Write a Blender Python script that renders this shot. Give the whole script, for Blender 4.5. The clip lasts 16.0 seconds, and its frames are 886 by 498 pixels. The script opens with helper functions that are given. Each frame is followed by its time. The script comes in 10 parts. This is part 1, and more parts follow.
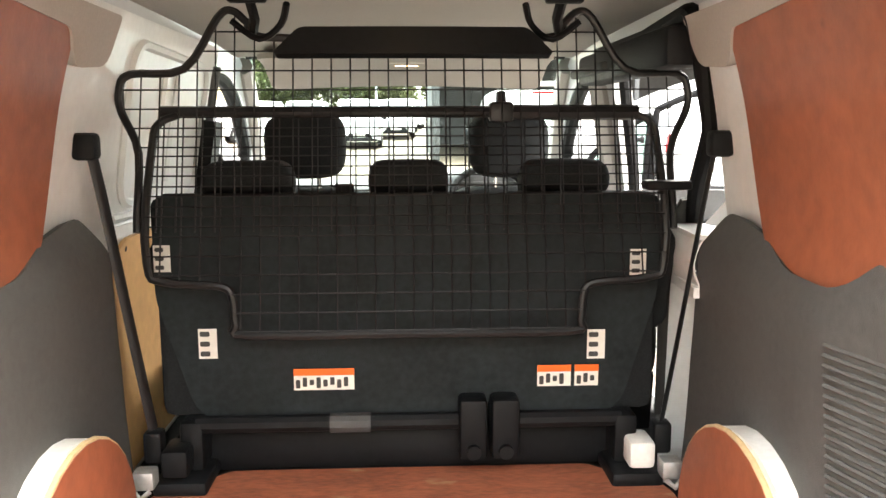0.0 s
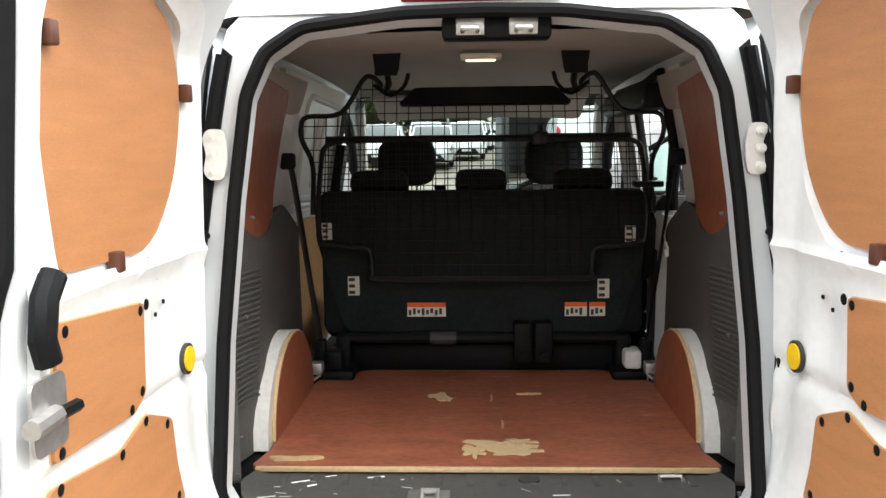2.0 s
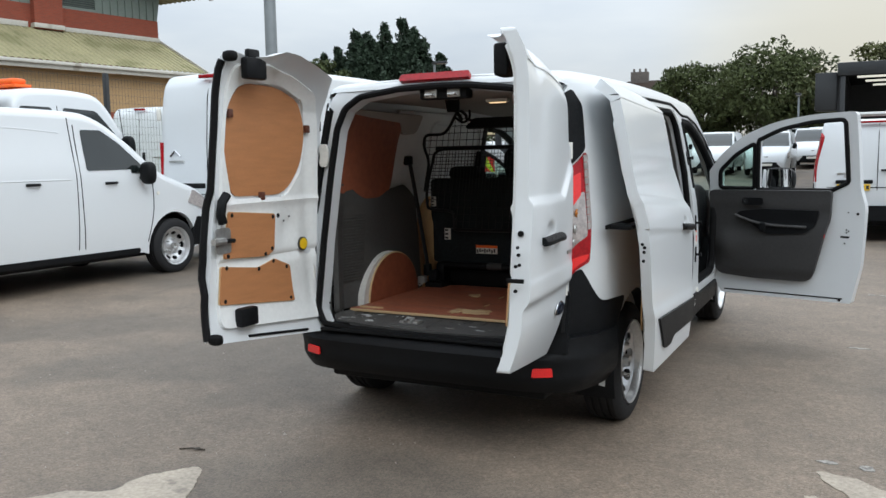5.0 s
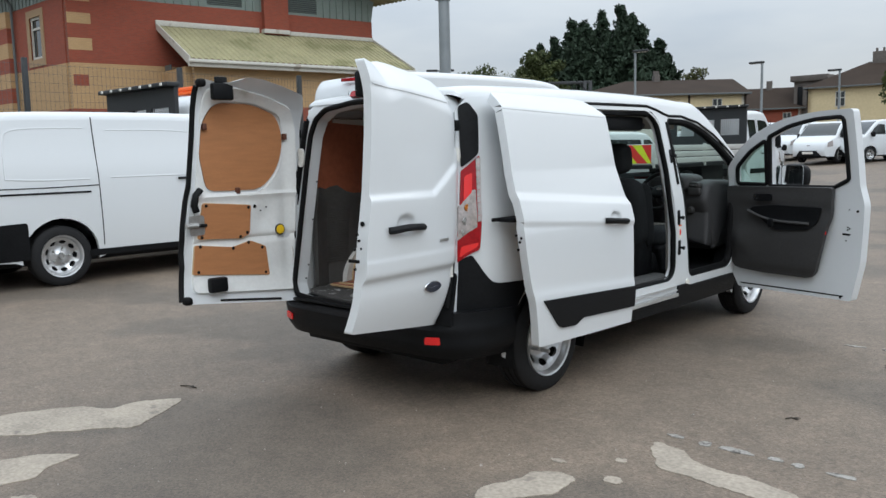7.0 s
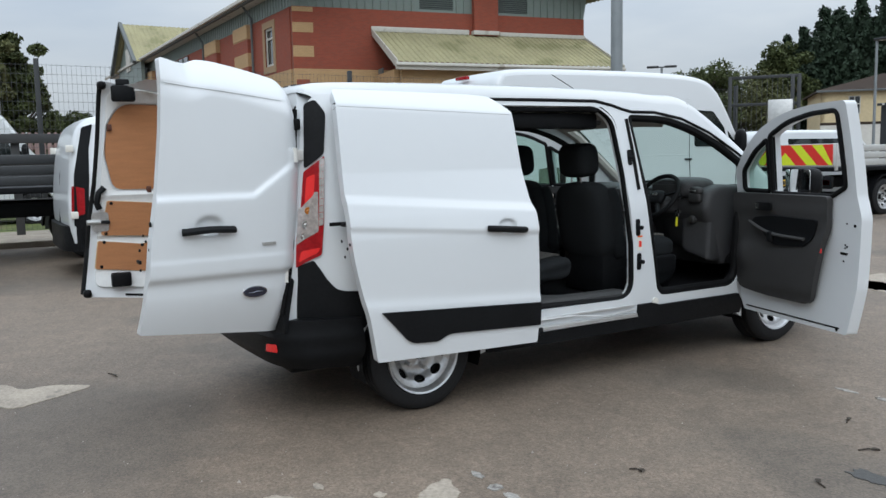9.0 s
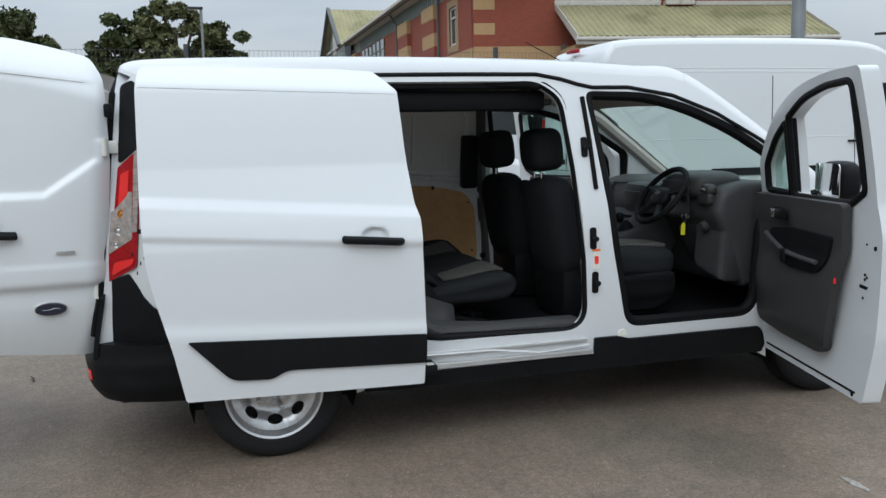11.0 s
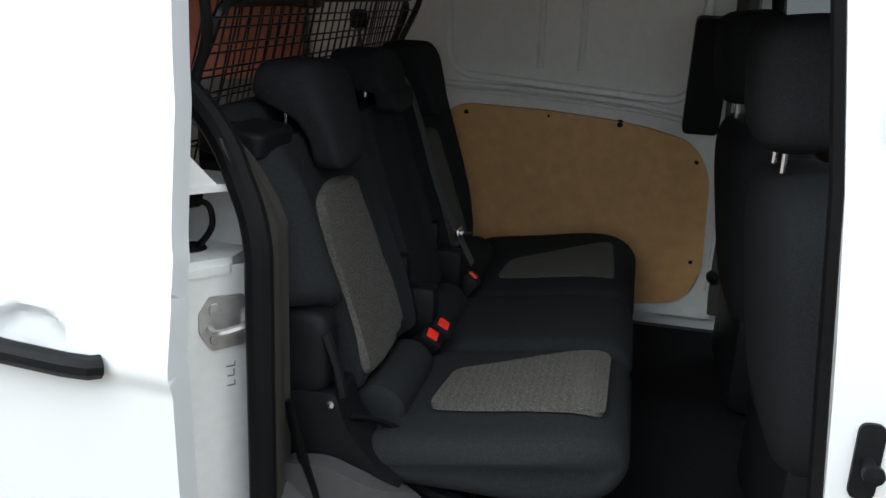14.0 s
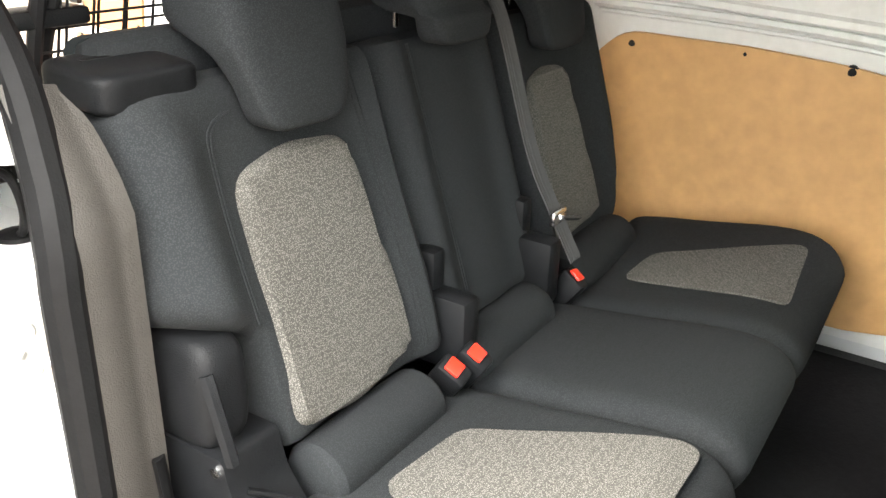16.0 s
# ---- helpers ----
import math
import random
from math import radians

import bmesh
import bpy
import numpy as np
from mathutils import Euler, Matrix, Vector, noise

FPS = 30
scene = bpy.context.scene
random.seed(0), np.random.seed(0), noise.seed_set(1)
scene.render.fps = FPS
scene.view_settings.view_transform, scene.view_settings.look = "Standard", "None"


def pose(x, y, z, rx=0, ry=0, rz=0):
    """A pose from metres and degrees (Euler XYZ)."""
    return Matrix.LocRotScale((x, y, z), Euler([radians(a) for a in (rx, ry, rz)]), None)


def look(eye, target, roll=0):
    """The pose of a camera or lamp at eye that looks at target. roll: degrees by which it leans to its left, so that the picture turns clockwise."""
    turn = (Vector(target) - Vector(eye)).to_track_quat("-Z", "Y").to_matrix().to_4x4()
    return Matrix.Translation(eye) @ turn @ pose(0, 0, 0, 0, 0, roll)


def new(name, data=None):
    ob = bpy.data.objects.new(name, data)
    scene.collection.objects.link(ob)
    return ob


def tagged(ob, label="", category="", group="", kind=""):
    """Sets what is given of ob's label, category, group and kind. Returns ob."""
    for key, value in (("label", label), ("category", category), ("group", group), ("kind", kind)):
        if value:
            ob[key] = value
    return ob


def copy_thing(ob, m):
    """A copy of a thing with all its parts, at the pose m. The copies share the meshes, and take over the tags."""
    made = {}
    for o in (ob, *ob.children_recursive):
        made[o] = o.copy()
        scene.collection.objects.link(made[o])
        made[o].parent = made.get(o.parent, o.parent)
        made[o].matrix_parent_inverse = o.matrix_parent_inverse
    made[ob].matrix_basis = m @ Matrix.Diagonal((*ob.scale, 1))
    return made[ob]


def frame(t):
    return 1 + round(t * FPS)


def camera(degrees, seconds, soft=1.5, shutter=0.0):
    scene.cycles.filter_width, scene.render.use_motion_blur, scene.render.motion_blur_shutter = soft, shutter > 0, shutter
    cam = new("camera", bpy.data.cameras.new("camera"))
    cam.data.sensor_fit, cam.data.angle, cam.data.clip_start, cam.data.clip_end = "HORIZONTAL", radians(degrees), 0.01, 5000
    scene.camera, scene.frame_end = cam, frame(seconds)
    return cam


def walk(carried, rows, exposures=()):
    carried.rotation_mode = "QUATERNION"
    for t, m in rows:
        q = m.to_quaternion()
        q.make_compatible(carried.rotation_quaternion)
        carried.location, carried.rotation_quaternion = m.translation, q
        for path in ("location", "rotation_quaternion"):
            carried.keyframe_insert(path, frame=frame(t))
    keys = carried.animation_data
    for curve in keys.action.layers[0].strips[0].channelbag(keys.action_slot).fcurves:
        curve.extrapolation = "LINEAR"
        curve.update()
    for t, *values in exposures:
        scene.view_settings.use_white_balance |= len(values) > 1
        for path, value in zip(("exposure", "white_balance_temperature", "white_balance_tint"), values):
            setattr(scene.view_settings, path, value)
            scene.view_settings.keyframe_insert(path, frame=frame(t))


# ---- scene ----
# ---- camera ----
cam = camera(56.4, 16.0)
PATH = [
    (0, (-0.004, -0.66, 1.473), (0.082, 1.315, 1.172), -0.2),
    (0.5, (-0.041, -0.848, 1.483), (0.289, 1.112, 1.263), 0.4),
    (1, (-0.047, -1.105, 1.48), (0.194, 0.85, 1.134), -2.0),
    (1.5, (-0.063, -1.433, 1.452), (0.047, 0.544, 1.174), 0.8),
    (2, (-0.016, -1.815, 1.476), (-0.099, 0.168, 1.227), -0.7),
    (2.5, (0.164, -2.205, 1.492), (-0.099, -0.231, 1.307), -1.8),
    (3, (0.331, -2.615, 1.472), (0.037, -0.644, 1.299), -2.1),
    (3.5, (0.653, -2.923, 1.447), (0.248, -0.972, 1.272), -1.3),
    (4, (1.082, -3.228, 1.454), (0.54, -1.309, 1.298), -1.7),
    (4.5, (1.486, -3.495, 1.44), (0.787, -1.629, 1.273), -1.3),
    (4.7, (1.675, -3.528, 1.429), (0.89, -1.698, 1.241), -1.1),
    (6.8, (3.632, -3.35, 1.453), (2.291, -1.886, 1.216), -1.4),
    (7, (3.777, -3.228, 1.471), (2.424, -1.772, 1.24), -1.3),
    (7.5, (4.206, -2.878, 1.458), (2.786, -1.486, 1.24), -1.4),
    (8, (4.453, -2.41, 1.442), (2.966, -1.089, 1.232), -0.8),
    (8.5, (4.725, -1.897, 1.44), (3.122, -0.718, 1.237), -0.5),
    (9, (4.89, -1.371, 1.432), (3.175, -0.365, 1.212), -1.1),
    (9.2, (4.904, -1.149, 1.444), (3.162, -0.195, 1.21), -1.6),
    (11.3, (4.504, 0.848, 1.458), (2.579, 1.322, 1.192), -0.5),
    (11.5, (4.328, 1.0, 1.441), (2.394, 1.432, 1.171), -0.0),
    (12, (3.959, 1.351, 1.444), (2.001, 1.662, 1.181), 0.6),
    (12.5, (3.496, 1.623, 1.496), (1.53, 1.778, 1.163), 1.5),
    (13, (2.945, 1.818, 1.499), (1.0, 1.85, 1.035), 1.8),
    (13.5, (2.422, 2.027, 1.509), (0.515, 1.814, 0.945), 1.2),
    (14, (1.963, 2.094, 1.521), (0.097, 1.691, 0.927), 2.6),
    (14.5, (1.626, 2.216, 1.551), (-0.15, 1.492, 0.982), 2.3),
    (15, (1.365, 2.361, 1.591), (-0.221, 1.307, 0.979), 0.3),
    (15.5, (1.236, 2.389, 1.544), (-0.299, 1.281, 0.899), 1.1),
    (16, (1.229, 2.322, 1.483), (-0.305, 1.32, 0.682), 1.5),
]
# the clip's camera opens up inside the van
LIGHT = [(0.0, 3.57, 7000, 9), (0.5, 3.32, 7000, 9), (1.0, 2.7, 7300, 9), (1.5, 2.15, 7000, 9), (2.0, 1.45, 6600, 9), (2.5, 0.6, 6440, 7), (3.0, 0.25, 6340, 7), (3.5, 0.18, 6290, 7), (4.5, 0.08, 6140, 7), (7.0, -0.15, 6040, 7), (9.0, -0.2, 5940, 7), (11.5, -0.27, 5990, 6), (12.5, -0.33, 5890, 5), (13.0, -0.07, 5940, 5), (13.5, 0.2, 5990, 6), (14.0, 0.7, 6190, 6), (14.5, 2.28, 6650, 9), (15.0, 2.92, 6900, 9), (15.5, 3.52, 7000, 9), (16.0, 3.72, 7050, 9)]
walk(cam, [(t, look(eye, target, roll)) for t, eye, target, roll in PATH], LIGHT)

# ---- world, sun ----
world = bpy.data.worlds.new("overcast_sky")
scene.world = world
world.use_nodes = True
wn, wl = world.node_tree.nodes, world.node_tree.links
wn.clear()
w_out, w_bg = wn.new("ShaderNodeOutputWorld"), wn.new("ShaderNodeBackground")
w_sky = wn.new("ShaderNodeTexSky")
w_sky.sky_type, w_sky.sun_disc = "NISHITA", False
w_sky.sun_elevation, w_sky.sun_rotation, w_sky.dust_density = radians(38), radians(20), 4.0
w_co, w_map, w_noise = wn.new("ShaderNodeTexCoord"), wn.new("ShaderNodeMapping"), wn.new("ShaderNodeTexNoise")
w_map.inputs["Scale"].default_value = (1.2, 1.2, 5.0)
w_noise.inputs["Scale"].default_value, w_noise.inputs["Detail"].default_value = 2.2, 5.0
w_ramp = wn.new("ShaderNodeValToRGB")
w_ramp.color_ramp.elements[0].position, w_ramp.color_ramp.elements[0].color = 0.32, (5.2, 5.6, 6.1, 1)
w_ramp.color_ramp.elements[1].position, w_ramp.color_ramp.elements[1].color = 0.72, (7.2, 7.3, 7.3, 1)
w_sep, w_high = wn.new("ShaderNodeSeparateXYZ"), wn.new("ShaderNodeMapRange")
w_high.inputs["From Min"].default_value, w_high.inputs["From Max"].default_value = 0.0, 1.0
w_high.inputs["To Min"].default_value, w_high.inputs["To Max"].default_value = 0.88, 3.3
w_mix, w_mul = wn.new("ShaderNodeMix"), wn.new("ShaderNodeMix")
w_mix.data_type = w_mul.data_type = "RGBA"
w_mul.blend_type = "MULTIPLY"
w_mix.inputs["Factor"].default_value, w_mul.inputs["Factor"].default_value = 0.9, 1.0
w_bg.inputs["Strength"].default_value = 0.1
wl.new(w_co.outputs["Generated"], w_map.inputs["Vector"])
wl.new(w_map.outputs["Vector"], w_noise.inputs["Vector"])
wl.new(w_noise.outputs["Fac"], w_ramp.inputs["Fac"])
wl.new(w_co.outputs["Generated"], w_sep.inputs["Vector"])
wl.new(w_sep.outputs["Z"], w_high.inputs["Value"])
wl.new(w_sky.outputs["Color"], w_mix.inputs["A"])
wl.new(w_ramp.outputs["Color"], w_mix.inputs["B"])
wl.new(w_mix.outputs["Result"], w_mul.inputs["A"])
wl.new(w_high.outputs["Result"], w_mul.inputs["B"])
# a warm break in the cloud, low ahead
w_dot, w_glow, w_add = wn.new("ShaderNodeVectorMath"), wn.new("ShaderNodeMapRange"), wn.new("ShaderNodeMix")
w_dot.operation, w_dot.inputs[1].default_value = "DOT_PRODUCT", (0.02, 0.997, 0.06)
w_glow.interpolation_type = "SMOOTHSTEP"
w_glow.inputs["From Min"].default_value, w_glow.inputs["From Max"].default_value = 0.962, 1.0
w_glow.inputs["To Min"].default_value, w_glow.inputs["To Max"].default_value = 0.0, 0.75
w_add.data_type = "RGBA"
w_add.inputs["B"].default_value = (7.5, 6.8, 5.3, 1)
wl.new(w_co.outputs["Generated"], w_dot.inputs[0])
wl.new(w_dot.outputs["Value"], w_glow.inputs["Value"])
wl.new(w_glow.outputs["Result"], w_add.inputs["Factor"])
wl.new(w_mul.outputs["Result"], w_add.inputs["A"])
wl.new(w_add.outputs["Result"], w_bg.inputs["Color"])
wl.new(w_bg.outputs["Background"], w_out.inputs["Surface"])

sun_data = bpy.data.lights.new("sun", "SUN")
sun_data.energy, sun_data.angle, sun_data.color = 1.3, radians(45), (1.0, 0.97, 0.92)
sun = new("sun", sun_data)
sun.matrix_world = look((16, -9, 18), (0, 0, 0))


# ---- materials ----
def material(name, col, rough=0.5, metal=0.0, var=0.1, scale=3.0, fine=60.0, bump=0.0, grain=250.0, coat=0.0, stain=None, stain_at=0.62, stain_scale=4.0, stretch=(1, 1, 1), ground=False, each=0.0, sheen=0.08, spec=0.5):
    """A procedural surface: base colour with broad and fine variation, optional stains and fine relief."""
    m = bpy.data.materials.new(name)
    m.use_nodes = True
    n, l = m.node_tree.nodes, m.node_tree.links
    b = n["Principled BSDF"]
    b.inputs["Roughness"].default_value, b.inputs["Metallic"].default_value = rough, metal
    b.inputs["Coat Weight"].default_value = coat
    b.inputs["Coat Roughness"].default_value = 0.06
    b.inputs["Specular IOR Level"].default_value = spec
    co, mp = n.new("ShaderNodeTexCoord"), n.new("ShaderNodeMapping")
    mp.inputs["Scale"].default_value = stretch
    l.new(co.outputs["Object"], mp.inputs["Vector"])

    def tex(size, detail):
        t = n.new("ShaderNodeTexNoise")
        t.inputs["Scale"].default_value, t.inputs["Detail"].default_value = size, detail
        l.new(mp.outputs["Vector"], t.inputs["Vector"])
        return t
    broad, small = tex(scale, 4), tex(fine, 3)
    add = n.new("ShaderNodeMath")
    add.operation = "ADD"
    half = n.new("ShaderNodeMath")
    half.operation, half.inputs[1].default_value = "MULTIPLY", 0.5
    l.new(broad.outputs["Fac"], add.inputs[0])
    l.new(small.outputs["Fac"], add.inputs[1])
    l.new(add.outputs[0], half.inputs[0])
    ramp = n.new("ShaderNodeValToRGB")
    lo, hi = ramp.color_ramp.elements
    lo.position, hi.position = 0.35, 0.65
    lo.color = (*[max(0.0, c * (1 - var)) for c in col], 1)
    hi.color = (*[min(1.0, c * (1 + var)) for c in col], 1)
    l.new(half.outputs[0], ramp.inputs["Fac"])
    out = ramp.outputs["Color"]
    if stain:
        st, sr, mx = tex(stain_scale, 6), n.new("ShaderNodeValToRGB"), n.new("ShaderNodeMix")
        sr.color_ramp.elements[0].position, sr.color_ramp.elements[1].position = stain_at, stain_at + 0.08
        mx.data_type = "RGBA"
        mx.inputs["B"].default_value = (*stain, 1)
        l.new(st.outputs["Fac"], sr.inputs["Fac"])
        l.new(sr.outputs["Color"], mx.inputs["Factor"])
        l.new(out, mx.inputs["A"])
        out = mx.outputs["Result"]
    if each:
        info, val, hs = n.new("ShaderNodeObjectInfo"), n.new("ShaderNodeMapRange"), n.new("ShaderNodeHueSaturation")
        val.inputs["To Min"].default_value, val.inputs["To Max"].default_value = 1 - each, 1 + each
        l.new(info.outputs["Random"], val.inputs["Value"])
        l.new(val.outputs["Result"], hs.inputs["Value"])
        l.new(out, hs.inputs["Color"])
        out = hs.outputs["Color"]
    l.new(out, b.inputs["Base Color"])
    rr = n.new("ShaderNodeMapRange")
    rr.inputs["To Min"].default_value, rr.inputs["To Max"].default_value = max(0.02, rough - sheen), min(1.0, rough + sheen)
    l.new(broad.outputs["Fac"], rr.inputs["Value"])
    l.new(rr.outputs["Result"], b.inputs["Roughness"])
    if bump:
        bt, bp = tex(grain, 2), n.new("ShaderNodeBump")
        bp.inputs["Strength"].default_value, bp.inputs["Distance"].default_value = bump, 0.004
        l.new(bt.outputs["Fac"], bp.inputs["Height"])
        l.new(bp.outputs["Normal"], b.inputs["Normal"])
    return m


def glass(name, tint, alpha, rough=0.02):
    """Thin glazing: clear with a tint and a mirror sheen."""
    m = bpy.data.materials.new(name)
    m.use_nodes = True
    n, l = m.node_tree.nodes, m.node_tree.links
    n.remove(n["Principled BSDF"])
    tr, gl, mx, fr = n.new("ShaderNodeBsdfTransparent"), n.new("ShaderNodeBsdfGlossy"), n.new("ShaderNodeMixShader"), n.new("ShaderNodeLayerWeight")
    po, ad = n.new("ShaderNodeMath"), n.new("ShaderNodeMath")
    po.operation, po.inputs[1].default_value = "POWER", 4.0
    ad.operation, ad.inputs[1].default_value, ad.inputs[2].default_value = "MULTIPLY_ADD", 0.5, 0.03
    tr.inputs["Color"].default_value = (*[c * alpha for c in tint], 1)
    gl.inputs["Roughness"].default_value = rough
    l.new(fr.outputs["Facing"], po.inputs[0])
    l.new(po.outputs[0], ad.inputs[0])
    l.new(ad.outputs[0], mx.inputs["Fac"])
    l.new(tr.outputs[0], mx.inputs[1])
    l.new(gl.outputs[0], mx.inputs[2])
    l.new(mx.outputs[0], n["Material Output"].inputs["Surface"])
    return m


def woven(name, dark, light, size, chance=0.9):
    """Knitted seat cloth: a fine two-tone weave."""
    m = material(name, dark, 0.95, var=0.1, fine=200, bump=0.3, grain=600, spec=0.15)
    n, l = m.node_tree.nodes, m.node_tree.links
    b = n["Principled BSDF"]
    old = b.inputs["Base Color"].links[0].from_socket
    v, r, mx = n.new("ShaderNodeTexVoronoi"), n.new("ShaderNodeValToRGB"), n.new("ShaderNodeMix")
    v.inputs["Scale"].default_value = size
    v.inputs["Randomness"].default_value = chance
    r.color_ramp.elements[0].position, r.color_ramp.elements[1].position = 0.28, 0.5
    r.color_ramp.elements[0].color, r.color_ramp.elements[1].color = (1, 1, 1, 1), (0, 0, 0, 1)
    mx.data_type = "RGBA"
    mx.inputs["B"].default_value = (*light, 1)
    l.new(n["Mapping"].outputs["Vector"], v.inputs["Vector"])
    l.new(v.outputs["Distance"], r.inputs["Fac"])
    l.new(r.outputs["Color"], mx.inputs["Factor"])
    l.new(old, mx.inputs["A"])
    l.new(mx.outputs["Result"], b.inputs["Base Color"])
    return m


def lamp_glow(name, col, power):
    m = material(name, col, 0.4)
    b = m.node_tree.nodes["Principled BSDF"]
    b.inputs["Emission Color"].default_value, b.inputs["Emission Strength"].default_value = (*col, 1), power
    return m


PAINT = material("white_van_paint", (0.650, 0.672, 0.688), 0.28, var=0.004, scale=1.5, fine=20, coat=0.5, sheen=0.008)
INNER = material("white_inner_paint", (0.76, 0.77, 0.76), 0.38, var=0.05, scale=4, fine=40, coat=0.2, stain=(0.55, 0.54, 0.5), stain_at=0.68, stain_scale=3)
BLACK = material("black_textured_plastic", (0.0075, 0.008, 0.009), 0.48, var=0.25, scale=5, bump=0.25, grain=500, spec=0.13)
RUBBER = material("black_rubber", (0.0065, 0.0065, 0.007), 0.6, var=0.2, bump=0.1, grain=300, spec=0.12)
TRIM = material("dark_grey_trim", (0.075, 0.073, 0.070), 0.6, var=0.15, scale=4, bump=0.35, grain=450, stain=(0.10, 0.095, 0.09), stain_at=0.70, stain_scale=7, spec=0.3)
PILLAR = material("warm_grey_pillar_plastic", (0.038, 0.035, 0.032), 0.6, var=0.1, bump=0.3, grain=450, spec=0.3)
BOARD = material("black_felt_board", (0.0155, 0.0195, 0.0210), 0.8, var=0.3, scale=6, bump=0.3, grain=400, spec=0.15)
MIDGREY = material("mid_grey_moulded_trim", (0.056, 0.056, 0.056), 0.55, var=0.1, bump=0.3, grain=450, spec=0.35)
HEADLINER = material("pale_headliner", (0.42, 0.40, 0.37), 0.95, var=0.06, fine=150, bump=0.2, grain=400)
PLY = material("new_plywood_lining", (0.42, 0.185, 0.075), 0.55, var=0.12, scale=2, fine=30, stretch=(3, 3, 22), bump=0.1, grain=60)
PLY_WALL = material("worn_red_plywood", (0.28, 0.085, 0.042), 0.5, var=0.2, scale=3, fine=25, bump=0.1, grain=80, stain=(0.12, 0.045, 0.03), stain_at=0.66, stain_scale=5)
PLY_FLOOR = material("scuffed_red_ply_floor", (0.30, 0.095, 0.05), 0.55, var=0.35, scale=5, fine=40, stretch=(1, 3, 1), bump=0.3, grain=120, stain=(0.42, 0.28, 0.16), stain_at=0.665, stain_scale=6)
PLY_EDGE = material("bare_ply_edge", (0.55, 0.40, 0.22), 0.7, var=0.15, fine=80)
TAN_PLY = material("tan_plywood", (0.57, 0.325, 0.135), 0.5, var=0.12, scale=2, fine=25, stain=(0.40, 0.22, 0.10), stain_at=0.70, stain_scale=3)
TYRE = material("tyre_rubber", (0.015, 0.015, 0.016), 0.75, var=0.2, bump=0.3, grain=200, spec=0.25)
STEEL = material("silver_steel_wheel", (0.56, 0.565, 0.57), 0.34, 0.85, var=0.12, scale=8)
CHROME = material("bright_metal", (0.72, 0.72, 0.73), 0.22, 1.0, var=0.06)
ZINC = material("zinc_metal", (0.50, 0.50, 0.49), 0.42, 0.8, var=0.15, scale=12)
RED_LENS = material("red_lamp_lens", (0.30, 0.004, 0.008), 0.18, var=0.2, scale=30, coat=0.15, spec=0.35)
CLEAR_LENS = material("clear_lamp_lens", (0.44, 0.39, 0.37), 0.2, 0.4, var=0.25, scale=40, coat=0.8)
REFLECTOR = material("red_reflector", (0.75, 0.02, 0.02), 0.2, var=0.15, fine=250, coat=0.5)
YELLOW = material("yellow_plastic", (0.85, 0.55, 0.015), 0.45, var=0.06)
CLOTH = woven("black_seat_cloth", (0.0138, 0.0154, 0.0168), (0.0240, 0.0262, 0.0280), 420)
MESH_CLOTH = woven("grey_mesh_seat_cloth", (0.058, 0.056, 0.051), (0.150, 0.144, 0.132), 430, 0.8)
BELT = material("grey_belt_webbing", (0.045, 0.045, 0.047), 0.8, var=0.15, fine=200)
RED_BUTTON = material("red_buckle_button", (0.80, 0.03, 0.015), 0.35, var=0.05)
ORANGE = material("orange_label", (0.85, 0.13, 0.01), 0.5, var=0.05)
PAPER = material("white_label", (0.72, 0.70, 0.64), 0.6, var=0.08)
INK = material("black_print", (0.03, 0.03, 0.03), 0.6, var=0.1)
WIRE = material("black_painted_steel", (0.014, 0.014, 0.015), 0.42, 0.2, var=0.2, spec=0.35)
CARPET = material("black_floor_mat", (0.006, 0.006, 0.007), 0.9, var=0.3, bump=0.4, grain=150, spec=0.08)
SEALANT = material("white_sealed_metal", (0.70, 0.69, 0.65), 0.45, var=0.1, stain=(0.4, 0.36, 0.3), stain_at=0.68)
SCREEN = glass("windscreen_glass", (0.80, 0.93, 0.88), 0.88)
DARKGLASS = material("dark_van_glass", (0.012, 0.016, 0.016), 0.05, var=0.2, coat=0.6)
SIDEGLASS = glass("green_side_glass", (0.80, 0.93, 0.88), 0.85)
ALLOY = material("scuffed_bright_track", (0.62, 0.62, 0.61), 0.30, 0.55, var=0.12, scale=9, fine=60, stretch=(1, 0.2, 1))
MIRROR = material("mirror_glass", (0.9, 0.9, 0.9), 0.02, 1.0, var=0.01)
BADGE = material("dark_blue_badge", (0.008, 0.012, 0.03), 0.2, var=0.1, coat=0.6)
PLATE_Y = material("yellow_plate", (0.80, 0.50, 0.02), 0.4, var=0.05)
ASPHALT = material("worn_damp_asphalt", (0.170, 0.133, 0.100), 0.66, var=0.22, scale=0.9, fine=26, bump=1.0, grain=70, stain=(0.122, 0.099, 0.077), stain_at=0.50, stain_scale=0.4)


